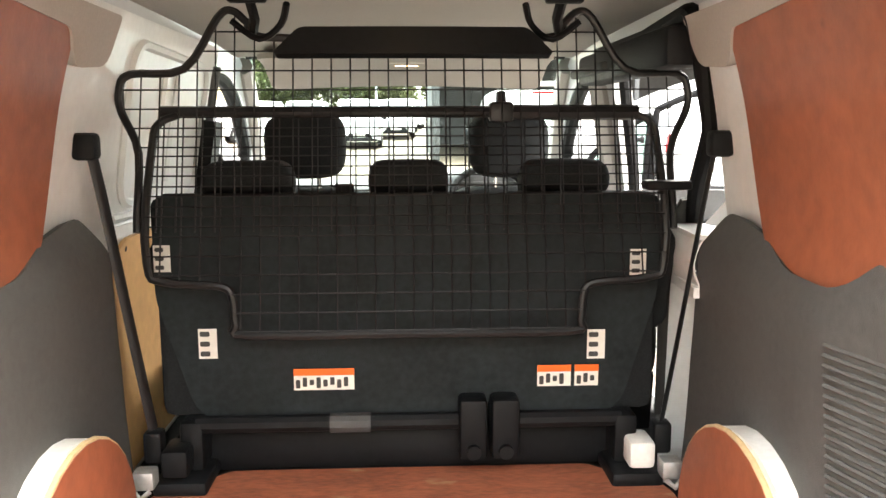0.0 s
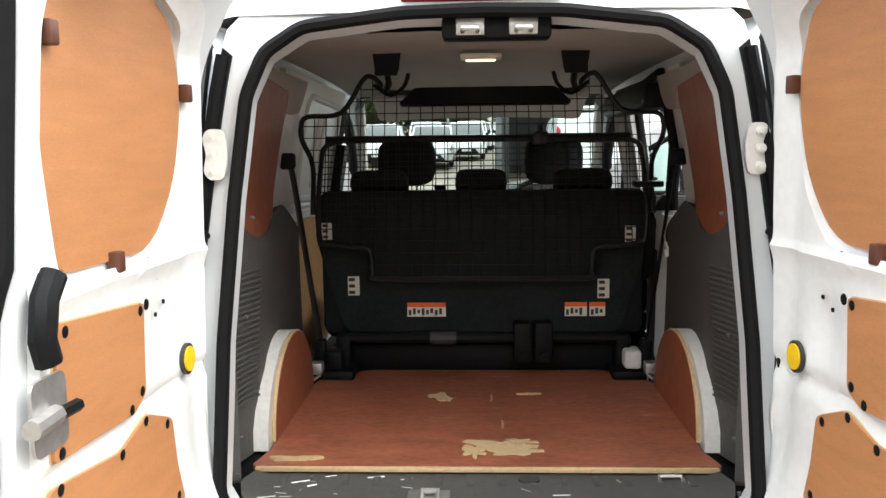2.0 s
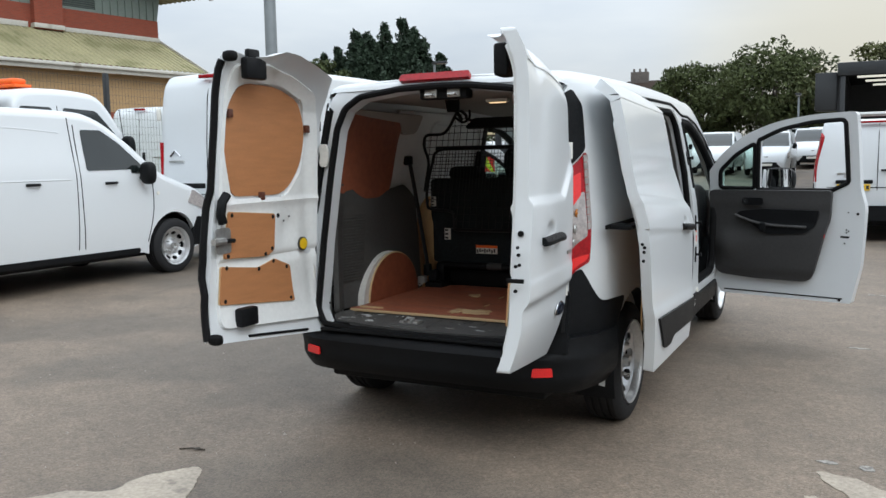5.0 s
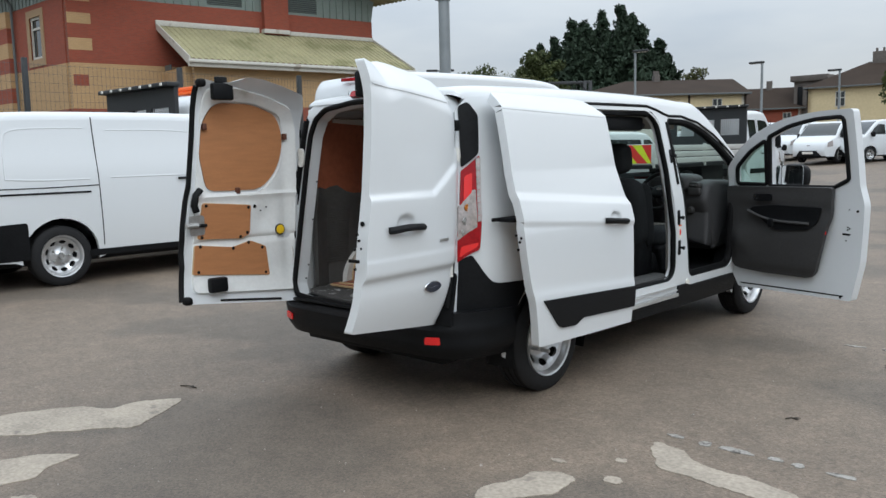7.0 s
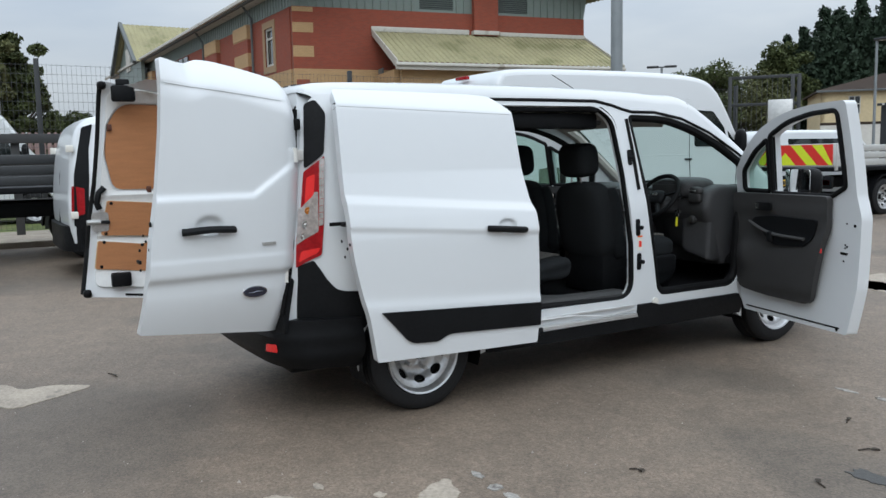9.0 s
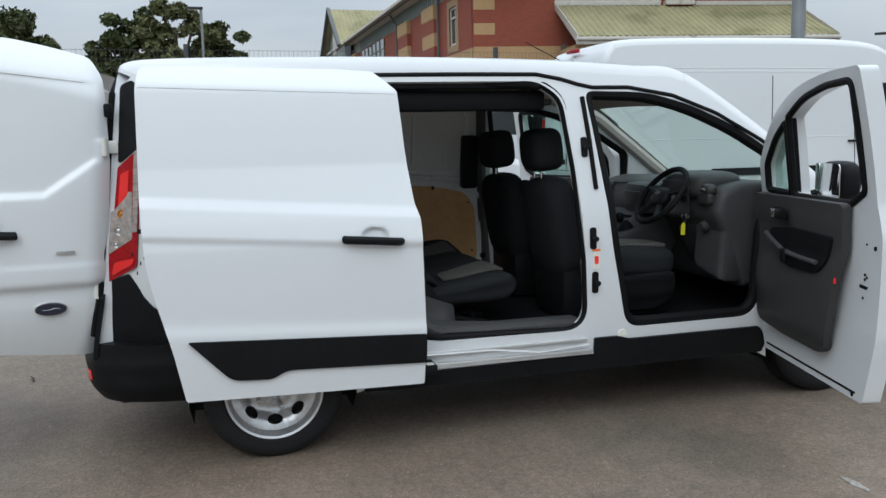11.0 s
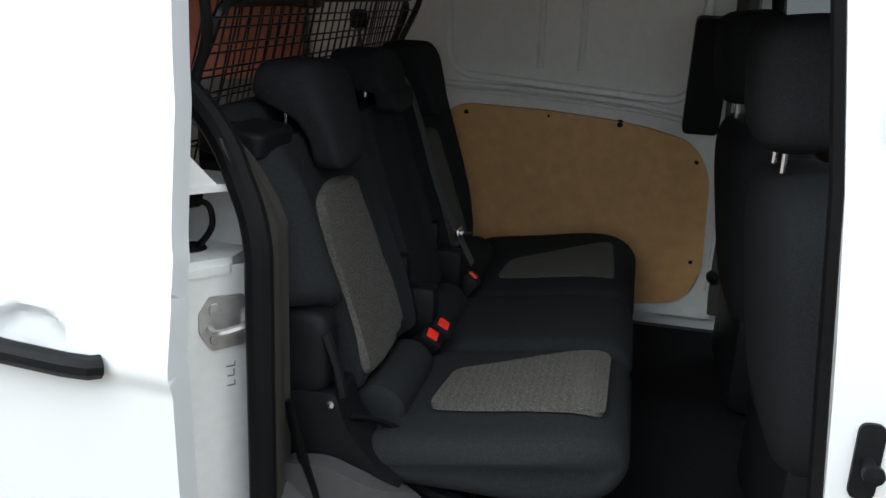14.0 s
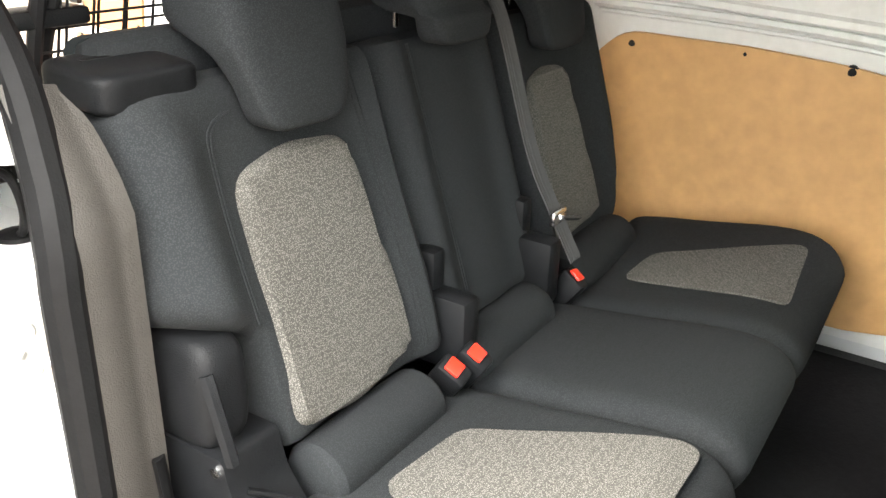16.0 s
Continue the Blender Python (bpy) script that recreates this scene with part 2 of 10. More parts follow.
def speckle(m, size, amount):
    """Aggregate showing in a surface: light and dark stones, and damp mottling."""
    n, l = m.node_tree.nodes, m.node_tree.links
    b = n["Principled BSDF"]
    old = b.inputs["Base Color"].links[0].from_socket
    v, hs, mr = n.new("ShaderNodeTexVoronoi"), n.new("ShaderNodeHueSaturation"), n.new("ShaderNodeMapRange")
    big, mr2, mul = n.new("ShaderNodeTexNoise"), n.new("ShaderNodeMapRange"), n.new("ShaderNodeMath")
    v.inputs["Scale"].default_value = size
    big.inputs["Scale"].default_value, big.inputs["Detail"].default_value, big.inputs["Roughness"].default_value = 5.0, 8.0, 0.75
    mr.inputs["To Min"].default_value, mr.inputs["To Max"].default_value = 1 - amount, 1 + amount
    mr2.inputs["From Min"].default_value, mr2.inputs["From Max"].default_value = 0.3, 0.7
    mr2.inputs["To Min"].default_value, mr2.inputs["To Max"].default_value = 0.80, 1.20
    mul.operation = "MULTIPLY"
    sep = n.new("ShaderNodeSeparateColor")
    l.new(n["Mapping"].outputs["Vector"], v.inputs["Vector"])
    l.new(n["Mapping"].outputs["Vector"], big.inputs["Vector"])
    l.new(v.outputs["Color"], sep.inputs["Color"])
    l.new(sep.outputs["Red"], mr.inputs["Value"])
    l.new(big.outputs["Fac"], mr2.inputs["Value"])
    l.new(mr.outputs["Result"], mul.inputs[0])
    l.new(mr2.outputs["Result"], mul.inputs[1])
    l.new(mul.outputs[0], hs.inputs["Value"])
    l.new(old, hs.inputs["Color"])
    l.new(hs.outputs["Color"], b.inputs["Base Color"])


speckle(ASPHALT, 110, 0.26)
CEMENT = material("pale_cement_patch", (0.34, 0.295, 0.24), 0.9, var=0.28, scale=3, fine=50, bump=0.6, grain=130, stain=(0.20, 0.175, 0.15), stain_at=0.64, stain_scale=7)
LINE = material("worn_white_line", (0.30, 0.285, 0.26), 0.8, var=0.35, scale=9, fine=70, stain=(0.10, 0.09, 0.08), stain_at=0.55, stain_scale=12)
STONE = material("loose_grit", (0.30, 0.27, 0.24), 0.9, var=0.3, each=0.4)

CARD = material("dark_grey_door_card", (0.044, 0.043, 0.043), 0.6, var=0.12, scale=4, bump=0.35, grain=450, spec=0.3)
DASH = material("charcoal_dash_plastic", (0.044, 0.044, 0.046), 0.55, var=0.12, bump=0.3, grain=450, spec=0.4)
BULB = material("amber_bulb", (0.45, 0.16, 0.02), 0.3, var=0.1)

# ---- building helpers ----
def mesh_of(bm, mat, smooth=32.0):
    me = bpy.data.meshes.new("mesh")
    bmesh.ops.recalc_face_normals(bm, faces=bm.faces[:])
    bm.to_mesh(me)
    bm.free()
    me.materials.append(mat)
    if smooth:
        me.shade_smooth()
        me.set_sharp_from_angle(angle=radians(smooth))
    return me


def part(name, bm, mat, parent=None, label="", smooth=32.0):
    """One mesh object under a thing or under a part; bm in the thing's own axes."""
    ob = new(name, mesh_of(bm, mat, smooth))
    if parent:
        ob.parent = parent
    return tagged(ob, label)


def thing(name, label, category, group="", at=(0, 0, 0), turn=0.0):
    ob = new(name)
    ob.empty_display_size = 0.2
    ob.matrix_world = pose(*at, 0, 0, turn)
    return tagged(ob, label, category, group)


def join(bm, verts, faces):
    vs = [bm.verts.new(v) for v in verts]
    for f in faces:
        try:
            bm.faces.new([vs[i] for i in f])
        except ValueError:
            pass
    return vs


def box(x0, x1, y0, y1, z0, z1, bevel=0.006, bm=None, m=None, seg=2):
    """A rounded block between six planes, turned by m if given."""
    b = bmesh.new()
    bmesh.ops.create_cube(b, size=1.0, matrix=Matrix.LocRotScale(((x0 + x1) / 2, (y0 + y1) / 2, (z0 + z1) / 2), None, (abs(x1 - x0), abs(y1 - y0), abs(z1 - z0))))
    if bevel:
        top = 0.45 * min(abs(x1 - x0), abs(y1 - y0), abs(z1 - z0))
        bmesh.ops.bevel(b, geom=b.edges[:] + b.verts[:], offset=min(bevel, top), segments=seg, affect="EDGES", profile=0.5)
    if m:
        b.transform(m)
    if bm is None:
        return b
    b.verts.index_update()
    join(bm, [v.co.copy() for v in b.verts], [[v.index for v in f.verts] for f in b.faces])
    b.free()
    return bm


def merge(*bms):
    """Several meshes as one."""
    out = bmesh.new()
    for b in bms:
        b.verts.index_update()
        join(out, [v.co.copy() for v in b.verts], [[v.index for v in f.verts] for f in b.faces])
        b.free()
    return out


def moved(bm, m):
    bm.transform(m)
    return bm


def spline(pts, n=6, closed=False):
    """Points on a smooth curve through pts."""
    p = [Vector(q) for q in pts]
    out, k = [], len(p)
    for i in range(k if closed else k - 1):
        a, b = p[i], p[(i + 1) % k]
        a0 = p[i - 1] if closed or i else a
        b1 = p[(i + 2) % k] if closed or i + 2 < k else b
        for j in range(n):
            t = j / n
            out.append(0.5 * ((2 * a) + (b - a0) * t + (2 * a0 - 5 * a + 4 * b - b1) * t * t + (3 * a - a0 - 3 * b + b1) * t * t * t))
    return out if closed else out + [p[-1]]


def tube(pts, r, n=8, closed=False, flat=1.0, bm=None):
    """A round (or flattened) bar along a line of points."""
    p = [Vector(q) for q in pts]
    bm = bm or bmesh.new()
    rings, side = [], None
    for i, q in enumerate(p):
        a = p[i - 1] if i or closed else q
        b = p[(i + 1) % len(p)] if i + 1 < len(p) or closed else q
        t = (b - a).normalized() if (b - a).length > 1e-9 else Vector((0, 0, 1))
        if side is None:
            side = t.orthogonal().normalized()
        side = (side - t * side.dot(t))
        side = side.normalized() if side.length > 1e-6 else t.orthogonal().normalized()
        up = t.cross(side)
        rings.append([bm.verts.new(q + side * (r * math.cos(2 * math.pi * k / n)) + up * (r * flat * math.sin(2 * math.pi * k / n))) for k in range(n)])
    for i in range(len(rings) - (0 if closed else 1)):
        a, b = rings[i], rings[(i + 1) % len(rings)]
        for k in range(n):
            bm.faces.new((a[k], a[(k + 1) % n], b[(k + 1) % n], b[k]))
    if not closed:
        bm.faces.new(rings[0][::-1])
        bm.faces.new(rings[-1])
    return bm


def lathe(profile, n=40, axis="x", at=(0, 0, 0), bm=None, caps=True):
    """Turned shape: profile of (along, radius) pairs round an axis."""
    bm = bm or bmesh.new()
    rings = []
    for s, r in profile:
        ring = []
        for k in range(n):
            a = 2 * math.pi * k / n
            c, d = r * math.cos(a), r * math.sin(a)
            v = {"x": (s, c, d), "y": (c, s, d), "z": (c, d, s)}[axis]
            ring.append(bm.verts.new(Vector(v) + Vector(at)))
        rings.append(ring)
    for a, b in zip(rings, rings[1:]):
        for k in range(n):
            bm.faces.new((a[k], a[(k + 1) % n], b[(k + 1) % n], b[k]))
    for ring, r in ((rings[0], profile[0][1]), (rings[-1], profile[-1][1])):
        if r > 1e-4 and caps:
            bm.faces.new(ring)
    return bm


def rounded(pts, r, n=4):
    """A closed outline with its corners rounded; a third number on a point is its own radius."""
    out, k = [], len(pts)
    for i in range(k):
        p = Vector(pts[i][:2])
        a, b = Vector(pts[i - 1][:2]), Vector(pts[(i + 1) % k][:2])
        q = pts[i][2] if len(pts[i]) > 2 else r
        da, db = (a - p), (b - p)
        q = min(q, 0.45 * da.length, 0.45 * db.length)
        if q < 1e-4:
            out.append(tuple(p))
            continue
        s, e = p + da.normalized() * q, p + db.normalized() * q
        for j in range(n + 1):
            t = j / n
            out.append(tuple(s * (1 - t) ** 2 + p * 2 * t * (1 - t) + e * t * t))
    return out


def oval(cu, cv, ru, rv, n=20):
    return [(cu + ru * math.cos(2 * math.pi * k / n), cv + rv * math.sin(2 * math.pi * k / n)) for k in range(n)]


def sheet(outline, fn, thick, holes=(), du=0.0, dv=0.0, both=None):
    """A panel: an outline with holes in (u, v), laid on the surface fn(u, v), of some thickness behind it."""
    b = bmesh.new()
    edges = []
    for loop in (outline, *holes):
        vs = [b.verts.new((u, v, 0)) for u, v in loop]
        edges += [b.edges.new((vs[i - 1], vs[i])) for i in range(len(vs))]
    if holes or not (du or dv):
        bmesh.ops.triangle_fill(b, use_beauty=True, use_dissolve=False, edges=edges)
    else:
        b.faces.new(vs)
    us, vs = [u for u, _ in outline], [v for _, v in outline]
    for lo, hi, step, normal in ((min(us), max(us), du, (1, 0, 0)), (min(vs), max(vs), dv, (0, 1, 0))):
        if step:
            k = max(1, round((hi - lo) / step))
            for i in range(1, k):
                x = lo + (hi - lo) * i / k
                bmesh.ops.bisect_plane(b, geom=b.verts[:] + b.edges[:] + b.faces[:], dist=1e-5, plane_co=Vector(normal) * x, plane_no=normal)
    b.verts.index_update()
    e = 1e-3
    front, back = [], []
    for w in b.verts:
        u, v = w.co.x, w.co.y
        p = Vector(fn(u, v))
        nrm = (Vector(fn(u + e, v)) - p).cross(Vector(fn(u, v + e)) - p).normalized()
        front.append(p)
        back.append(Vector(both(u, v)) if both else p - nrm * thick)
    faces = [[w.index for w in f.verts] for f in b.faces]
    rim = [(x.verts[0].index, x.verts[1].index) for x in b.edges if len(x.link_faces) == 1]
    k = len(front)
    out = bmesh.new()
    join(out, front + back, faces + [[i + k for i in f[::-1]] for f in faces] + [[a, c, c + k, a + k] for a, c in rim])
    b.free()
    return out


def curve_of(pts):
    """A smooth function through (x, y) pairs."""
    q = spline([(x, y, 0) for x, y in pts], 8)
    xs, ys = [v.x for v in q], [v.y for v in q]
    return lambda x: float(np.interp(x, xs, ys))


def pad(sx, sy, sz, power=4.0, n=10, m=None, crown=0.0):
    """A stuffed block: a cube rounded into a superellipsoid, with a crowned top."""
    b = bmesh.new()
    bmesh.ops.create_cube(b, size=2.0)
    bmesh.ops.subdivide_edges(b, edges=b.edges[:], cuts=n, use_grid_fill=True)
    for v in b.verts:
        x, y, z = v.co
        k = (abs(x) ** power + abs(y) ** power + abs(z) ** power) ** (1 / power)
        c = crown * (1 - x * x) * (1 - y * y) if z > 0 else 0.0
        v.co = Vector((x / k * sx / 2, y / k * sy / 2, z / k * sz / 2 + c))
    if m:
        b.transform(m)
    return b


def edge_distance(pts, outline):
    """How far each of pts lies from a closed outline."""
    p = np.array(pts)[:, None, :]
    a = np.array(outline)[None]
    d = np.roll(a, -1, axis=1) - a
    k = np.clip(((p - a) * d).sum(2) / np.maximum((d * d).sum(2), 1e-12), 0, 1)
    return np.sqrt((((a + d * k[..., None]) - p) ** 2).sum(2).min(1))


def stuffed(outline, m, thick, r, relief=None, step=0.014, back=0.5):
    """An upholstered panel in the xy plane of m: its rim rolls over with radius r, its face follows relief."""
    b = bmesh.new()
    b.faces.new([b.verts.new((u, v, 0)) for u, v in outline])
    for c in (0, 1):
        lo, hi = min(p[c] for p in outline), max(p[c] for p in outline)
        k = max(1, round((hi - lo) / step))
        no = ((1, 0, 0), (0, 1, 0))[c]
        for i in range(1, k):
            bmesh.ops.bisect_plane(b, geom=b.verts[:] + b.edges[:] + b.faces[:], dist=1e-5, plane_co=Vector(no) * (lo + (hi - lo) * i / k), plane_no=no)
    b.verts.index_update()
    uv = [(w.co.x, w.co.y) for w in b.verts]
    q = 1 - np.minimum(edge_distance(uv, outline) / r, 1.0)
    roll = r * (1 - np.sqrt(np.maximum(0.0, 1 - q * q)))
    face = [m @ Vector((u, v, (relief(u, v) if relief else 0.0) - e)) for (u, v), e in zip(uv, roll)]
    rear = [m @ Vector((u, v, -thick + back * e)) for (u, v), e in zip(uv, roll)]
    faces = [[w.index for w in f.verts] for f in b.faces]
    rim = [(x.verts[0].index, x.verts[1].index) for x in b.edges if len(x.link_faces) == 1]
    k = len(uv)
    out = bmesh.new()
    join(out, face + rear, faces + [[i + k for i in f[::-1]] for f in faces] + [[i, j, j + k, i + k] for i, j in rim])
    b.free()
    return out


def loft(profile, lo, hi, r, n=16, axis=0):
    """A stuffed body: a closed (y, z) profile carried across x from lo(y, z) to hi(y, z), its ends rolled over."""
    p = [Vector((a, c)) for a, c in profile]
    nrm = []
    for i in range(len(p)):
        t = (p[(i + 1) % len(p)] - p[i - 1]).normalized()
        nrm.append(Vector((t.y, -t.x)))
    if sum(p[i - 1].x * p[i].y - p[i].x * p[i - 1].y for i in range(len(p))) < 0:
        nrm = [-v for v in nrm]
    bm = bmesh.new()
    rings = []
    for k in range(n + 1):
        t = -math.cos(math.pi * k / n)
        t = 0.6 * t + 0.4 * math.copysign(abs(t) ** 0.5, t)
        ring = []
        for v, w in zip(p, nrm):
            a, c = lo(v.x, v.y), hi(v.x, v.y)
            h = (c - a) / 2
            q = min(1.0, max(0.0, (abs(t) * h - (h - r)) / r))
            e = r * (1 - math.sqrt(max(0.0, 1 - q * q)))
            ring.append(bm.verts.new(((a + c) / 2 + t * h, v.x - w.x * e, v.y - w.y * e)))
        rings.append(ring)
    for a, c in zip(rings, rings[1:]):
        for k in range(len(p)):
            bm.faces.new((a[k], a[(k + 1) % len(p)], c[(k + 1) % len(p)], c[k]))
    bm.faces.new(rings[0][::-1])
    bm.faces.new(rings[-1])
    return bm


def facing(p, right, up):
    """A pose at p whose x is right and y is up."""
    r, u = Vector(right).normalized(), Vector(up).normalized()
    w = r.cross(u).normalized()
    u = w.cross(r)
    return Matrix(((r.x, u.x, w.x, p[0]), (r.y, u.y, w.y, p[1]), (r.z, u.z, w.z, p[2]), (0, 0, 0, 1)))


def plate(outline, m, thick=0.004, holes=(), du=0.0, dv=0.0):
    """A flat panel in the xy plane of the pose m, thick behind it."""
    return moved(sheet(outline, lambda u, v: (u, v, 0), thick, holes, du, dv), m)


def rect(u0, u1, v0, v1, r=0.0):
    p = [(u0, v0), (u1, v0), (u1, v1), (u0, v1)]
    return rounded(p, r) if r else p


# ---- wheels ----
def wheel(parent, x, y, radius, width, side, rim_r, holes=9, rim_mat=None):
    """A road wheel: tyre with tread grooves, pressed steel rim; side is +1 for the right."""
    w, h = width / 2, radius
    prof = [(-w * 0.8, rim_r), (-w, rim_r + 0.02), (-w * 1.02, h * 0.86), (-w * 0.86, h * 0.965), (-w * 0.7, h)]
    for g in (-0.4, 0.0, 0.4):
        prof += [(w * g - 0.006, h), (w * g - 0.004, h - 0.008), (w * g + 0.004, h - 0.008), (w * g + 0.006, h)]
    prof += [(w * 0.7, h), (w * 0.86, h * 0.965), (w * 1.02, h * 0.86), (w, rim_r + 0.02), (w * 0.8, rim_r)]
    tyre = part("wheel", lathe(prof + prof[:1], 48, "x", (x, y, radius), None, False), TYRE, parent, "black road tyre on a silver steel rim")
    dish = lambda r: side * (0.055 - 0.10 * max(0.0, (r - 0.35 * rim_r)) ** 1.0 + 0.035 * math.cos(min(1.0, r / rim_r) * math.pi * 2.2))
    vents = [[(u * math.cos(a) - v * math.sin(a), u * math.sin(a) + v * math.cos(a)) for u, v in oval(rim_r * 0.70, 0, rim_r * 0.10, rim_r * 0.17, 12)] for a in [2 * math.pi * k / holes for k in range(holes)]]
    face = sheet(oval(0, 0, rim_r * 0.93, rim_r * 0.93, 40), lambda u, v: (x + dish(math.hypot(u, v)) * 0.8, y + u, radius + v), 0.008, vents, rim_r / 5, rim_r / 5)
    lip = lathe([(side * w * 0.2, rim_r * 0.9), (side * w * 0.75, rim_r * 0.93), (side * w * 1.0, rim_r * 1.0), (side * w * 1.04, rim_r * 1.05), (side * w * 0.9, rim_r * 1.06), (side * w * 0.7, rim_r * 1.0), (side * w * 0.2, rim_r * 0.9)], 48, "x", (x, y, radius), None, False)
    part("rim", merge(face, lip), rim_mat or STEEL, tyre)
    hub = lathe([(side * 0.035, 0.0), (side * 0.085, rim_r * 0.14), (side * 0.03, rim_r * 0.2)][::-1] + [(side * 0.088, 0.0)], 20, "x", (x, y, radius))
    for k in range(5):
        a = 2 * math.pi * k / 5
        lathe([(side * 0.02, 0.012), (side * 0.075, 0.011), (side * 0.078, 0.0)], 6, "x", (x, y + 0.42 * rim_r * math.cos(a), radius + 0.42 * rim_r * math.sin(a)), hub)
    part("hub_cap", hub, ZINC, tyre)
    drum = lathe([(-side * w * 0.3, rim_r * 0.8), (side * w * 0.1, rim_r * 0.8), (side * w * 0.1, 0.0)], 24, "x", (x, y, radius))
    part("brake_drum", drum, BLACK, tyre)
    return tyre

# ---- ground ----
def blot(cx, cy, rx, ry, seed, rough=0.35, n=44, turn=0.0):
    """An uneven closed outline."""
    out = []
    for k in range(n):
        a = 2 * math.pi * k / n
        s = 1 + rough * noise.noise(Vector((math.cos(a) * 1.7 + seed * 3.1, math.sin(a) * 1.7, seed))) + 0.5 * rough * noise.noise(Vector((math.cos(a) * 6 + seed, math.sin(a) * 6, seed * 2)))
        u, v = rx * s * math.cos(a), ry * s * math.sin(a)
        out.append((cx + u * math.cos(turn) - v * math.sin(turn), cy + u * math.sin(turn) + v * math.cos(turn)))
    return out


g = bmesh.new()
SLOPE = [(-900, 0.0), (25, 0.0), (30, 0.12), (40, 0.60), (52, 1.05), (70, 1.20), (900, 1.20)]
join(g, [(x, y, z) for y, z in SLOPE for x in (-900, 900)], [(2 * i, 2 * i + 1, 2 * i + 3, 2 * i + 2) for i in range(len(SLOPE) - 1)])
rise = lambda y: float(np.interp(y, [q[0] for q in SLOPE], [q[1] for q in SLOPE]))
ground = tagged(part("ground", g, ASPHALT, smooth=0), "grey-brown worn tarmac yard with damp stains", "ground", kind="structure")


def patch(name, outline, mat, z, label, category):
    ob = part(name, sheet(outline, lambda u, v: (u, v, z), z + 0.002), mat, None, smooth=0)
    return tagged(ob, label, category, kind="structure")


def ragged(outline, seed, step=0.022, big=0.035, small=0.014):
    """A closed outline with a broken, crumbled edge."""
    out = []
    for i in range(len(outline)):
        a, b = Vector(outline[i - 1]), Vector(outline[i])
        k = max(1, int((b - a).length / step))
        for j in range(k):
            p = a.lerp(b, j / k)
            w = [big * noise.noise(Vector((p.x * 7, p.y * 7, seed + c))) + small * noise.noise(Vector((p.x * 45, p.y * 45, seed + c))) for c in (0, 5.3)]
            out.append((p.x + w[0], p.y + w[1]))
    return out

# ---- van bodies ----
def outline_of(sil, n=5):
    """Smoothed silhouette with outward normals: rows of (y, z, ny, nz)."""
    p = spline([(y, z, 0) for y, z in sil], n)
    out = []
    for i, q in enumerate(p):
        t = (p[min(i + 1, len(p) - 1)] - p[max(i - 1, 0)]).normalized()
        out.append((q.x, q.y, -t.y, t.x))
    return out


def strip(rows, hw, r, lift=0.0, inset=0.0, na=18, rim=0.0):
    """The skin across a body along its silhouette, rounded into the sides."""
    bm = bmesh.new()
    grid = []
    for y, z, ny, nz in rows:
        e = hw(y - ny * r, z - nz * r) - inset
        line = []
        for k in range(na + 1):
            t = math.sin((k / na - 0.5) * math.pi)
            t = 0.55 * t + 0.45 * math.copysign(abs(t) ** 0.6, t)
            x = t * e
            q = max(0.0, (abs(x) - (e - r + inset)) / r)
            d = r * (1 - math.sqrt(max(0.0, 1 - min(q, 1.0) ** 2))) + 0.012 * (x / max(e, 0.1)) ** 2 - lift
            line.append(bm.verts.new((x, y - ny * d, z - nz * d)))
        grid.append(line)
    for a, b in zip(grid, grid[1:]):
        for k in range(na):
            if not rim or min(abs(a[k].co.x), abs(a[k + 1].co.x)) > max(abs(v.co.x) for v in a) - rim:
                bm.faces.new((a[k], a[k + 1], b[k + 1], b[k]))
    bmesh.ops.delete(bm, geom=[v for v in bm.verts if not v.link_faces], context="VERTS")
    return bm


# ---- the crew van: shape ----
plan = curve_of([(0.05, 0.70), (0.2, 0.735), (0.3, 0.80), (0.42, 0.845), (0.7, 0.875), (1.2, 0.893), (2.0, 0.90), (3.0, 0.895), (3.8, 0.885), (4.3, 0.845), (4.6, 0.74), (4.82, 0.55)])
tumble = curve_of([(0.2, 0.955), (0.45, 0.985), (0.7, 1.0), (0.95, 1.0), (1.1, 0.99), (1.2, 0.972), (1.45, 0.928), (1.65, 0.885), (1.80, 0.842)])
rear_y = curve_of([(0.3, 0.06), (0.55, 0.085), (0.85, 0.14), (1.2, 0.185), (1.45, 0.212), (1.7, 0.24), (1.86, 0.275)])
half = lambda y, z: plan(y) * tumble(z)
ROOF = [(0.235, 1.80), (0.27, 1.842), (0.42, 1.86), (1.0, 1.87), (1.6, 1.872), (2.3, 1.862), (2.75, 1.840), (3.06, 1.80)]
SCREEN_LINE = [(3.06, 1.80), (3.55, 1.475), (4.01, 1.13)]
NOSE = [(4.01, 1.13), (4.17, 1.07), (4.5, 0.97), (4.70, 0.86), (4.80, 0.66), (4.82, 0.45), (4.78, 0.27)]
EDGE = 0.075

van = thing("crew_van", "white crew van with all its doors open, parked on tarmac", "van")


def vpart(name, bm, mat, parent=None, label="", smooth=32.0):
    return part(name, bm, mat, parent or van, label, smooth)


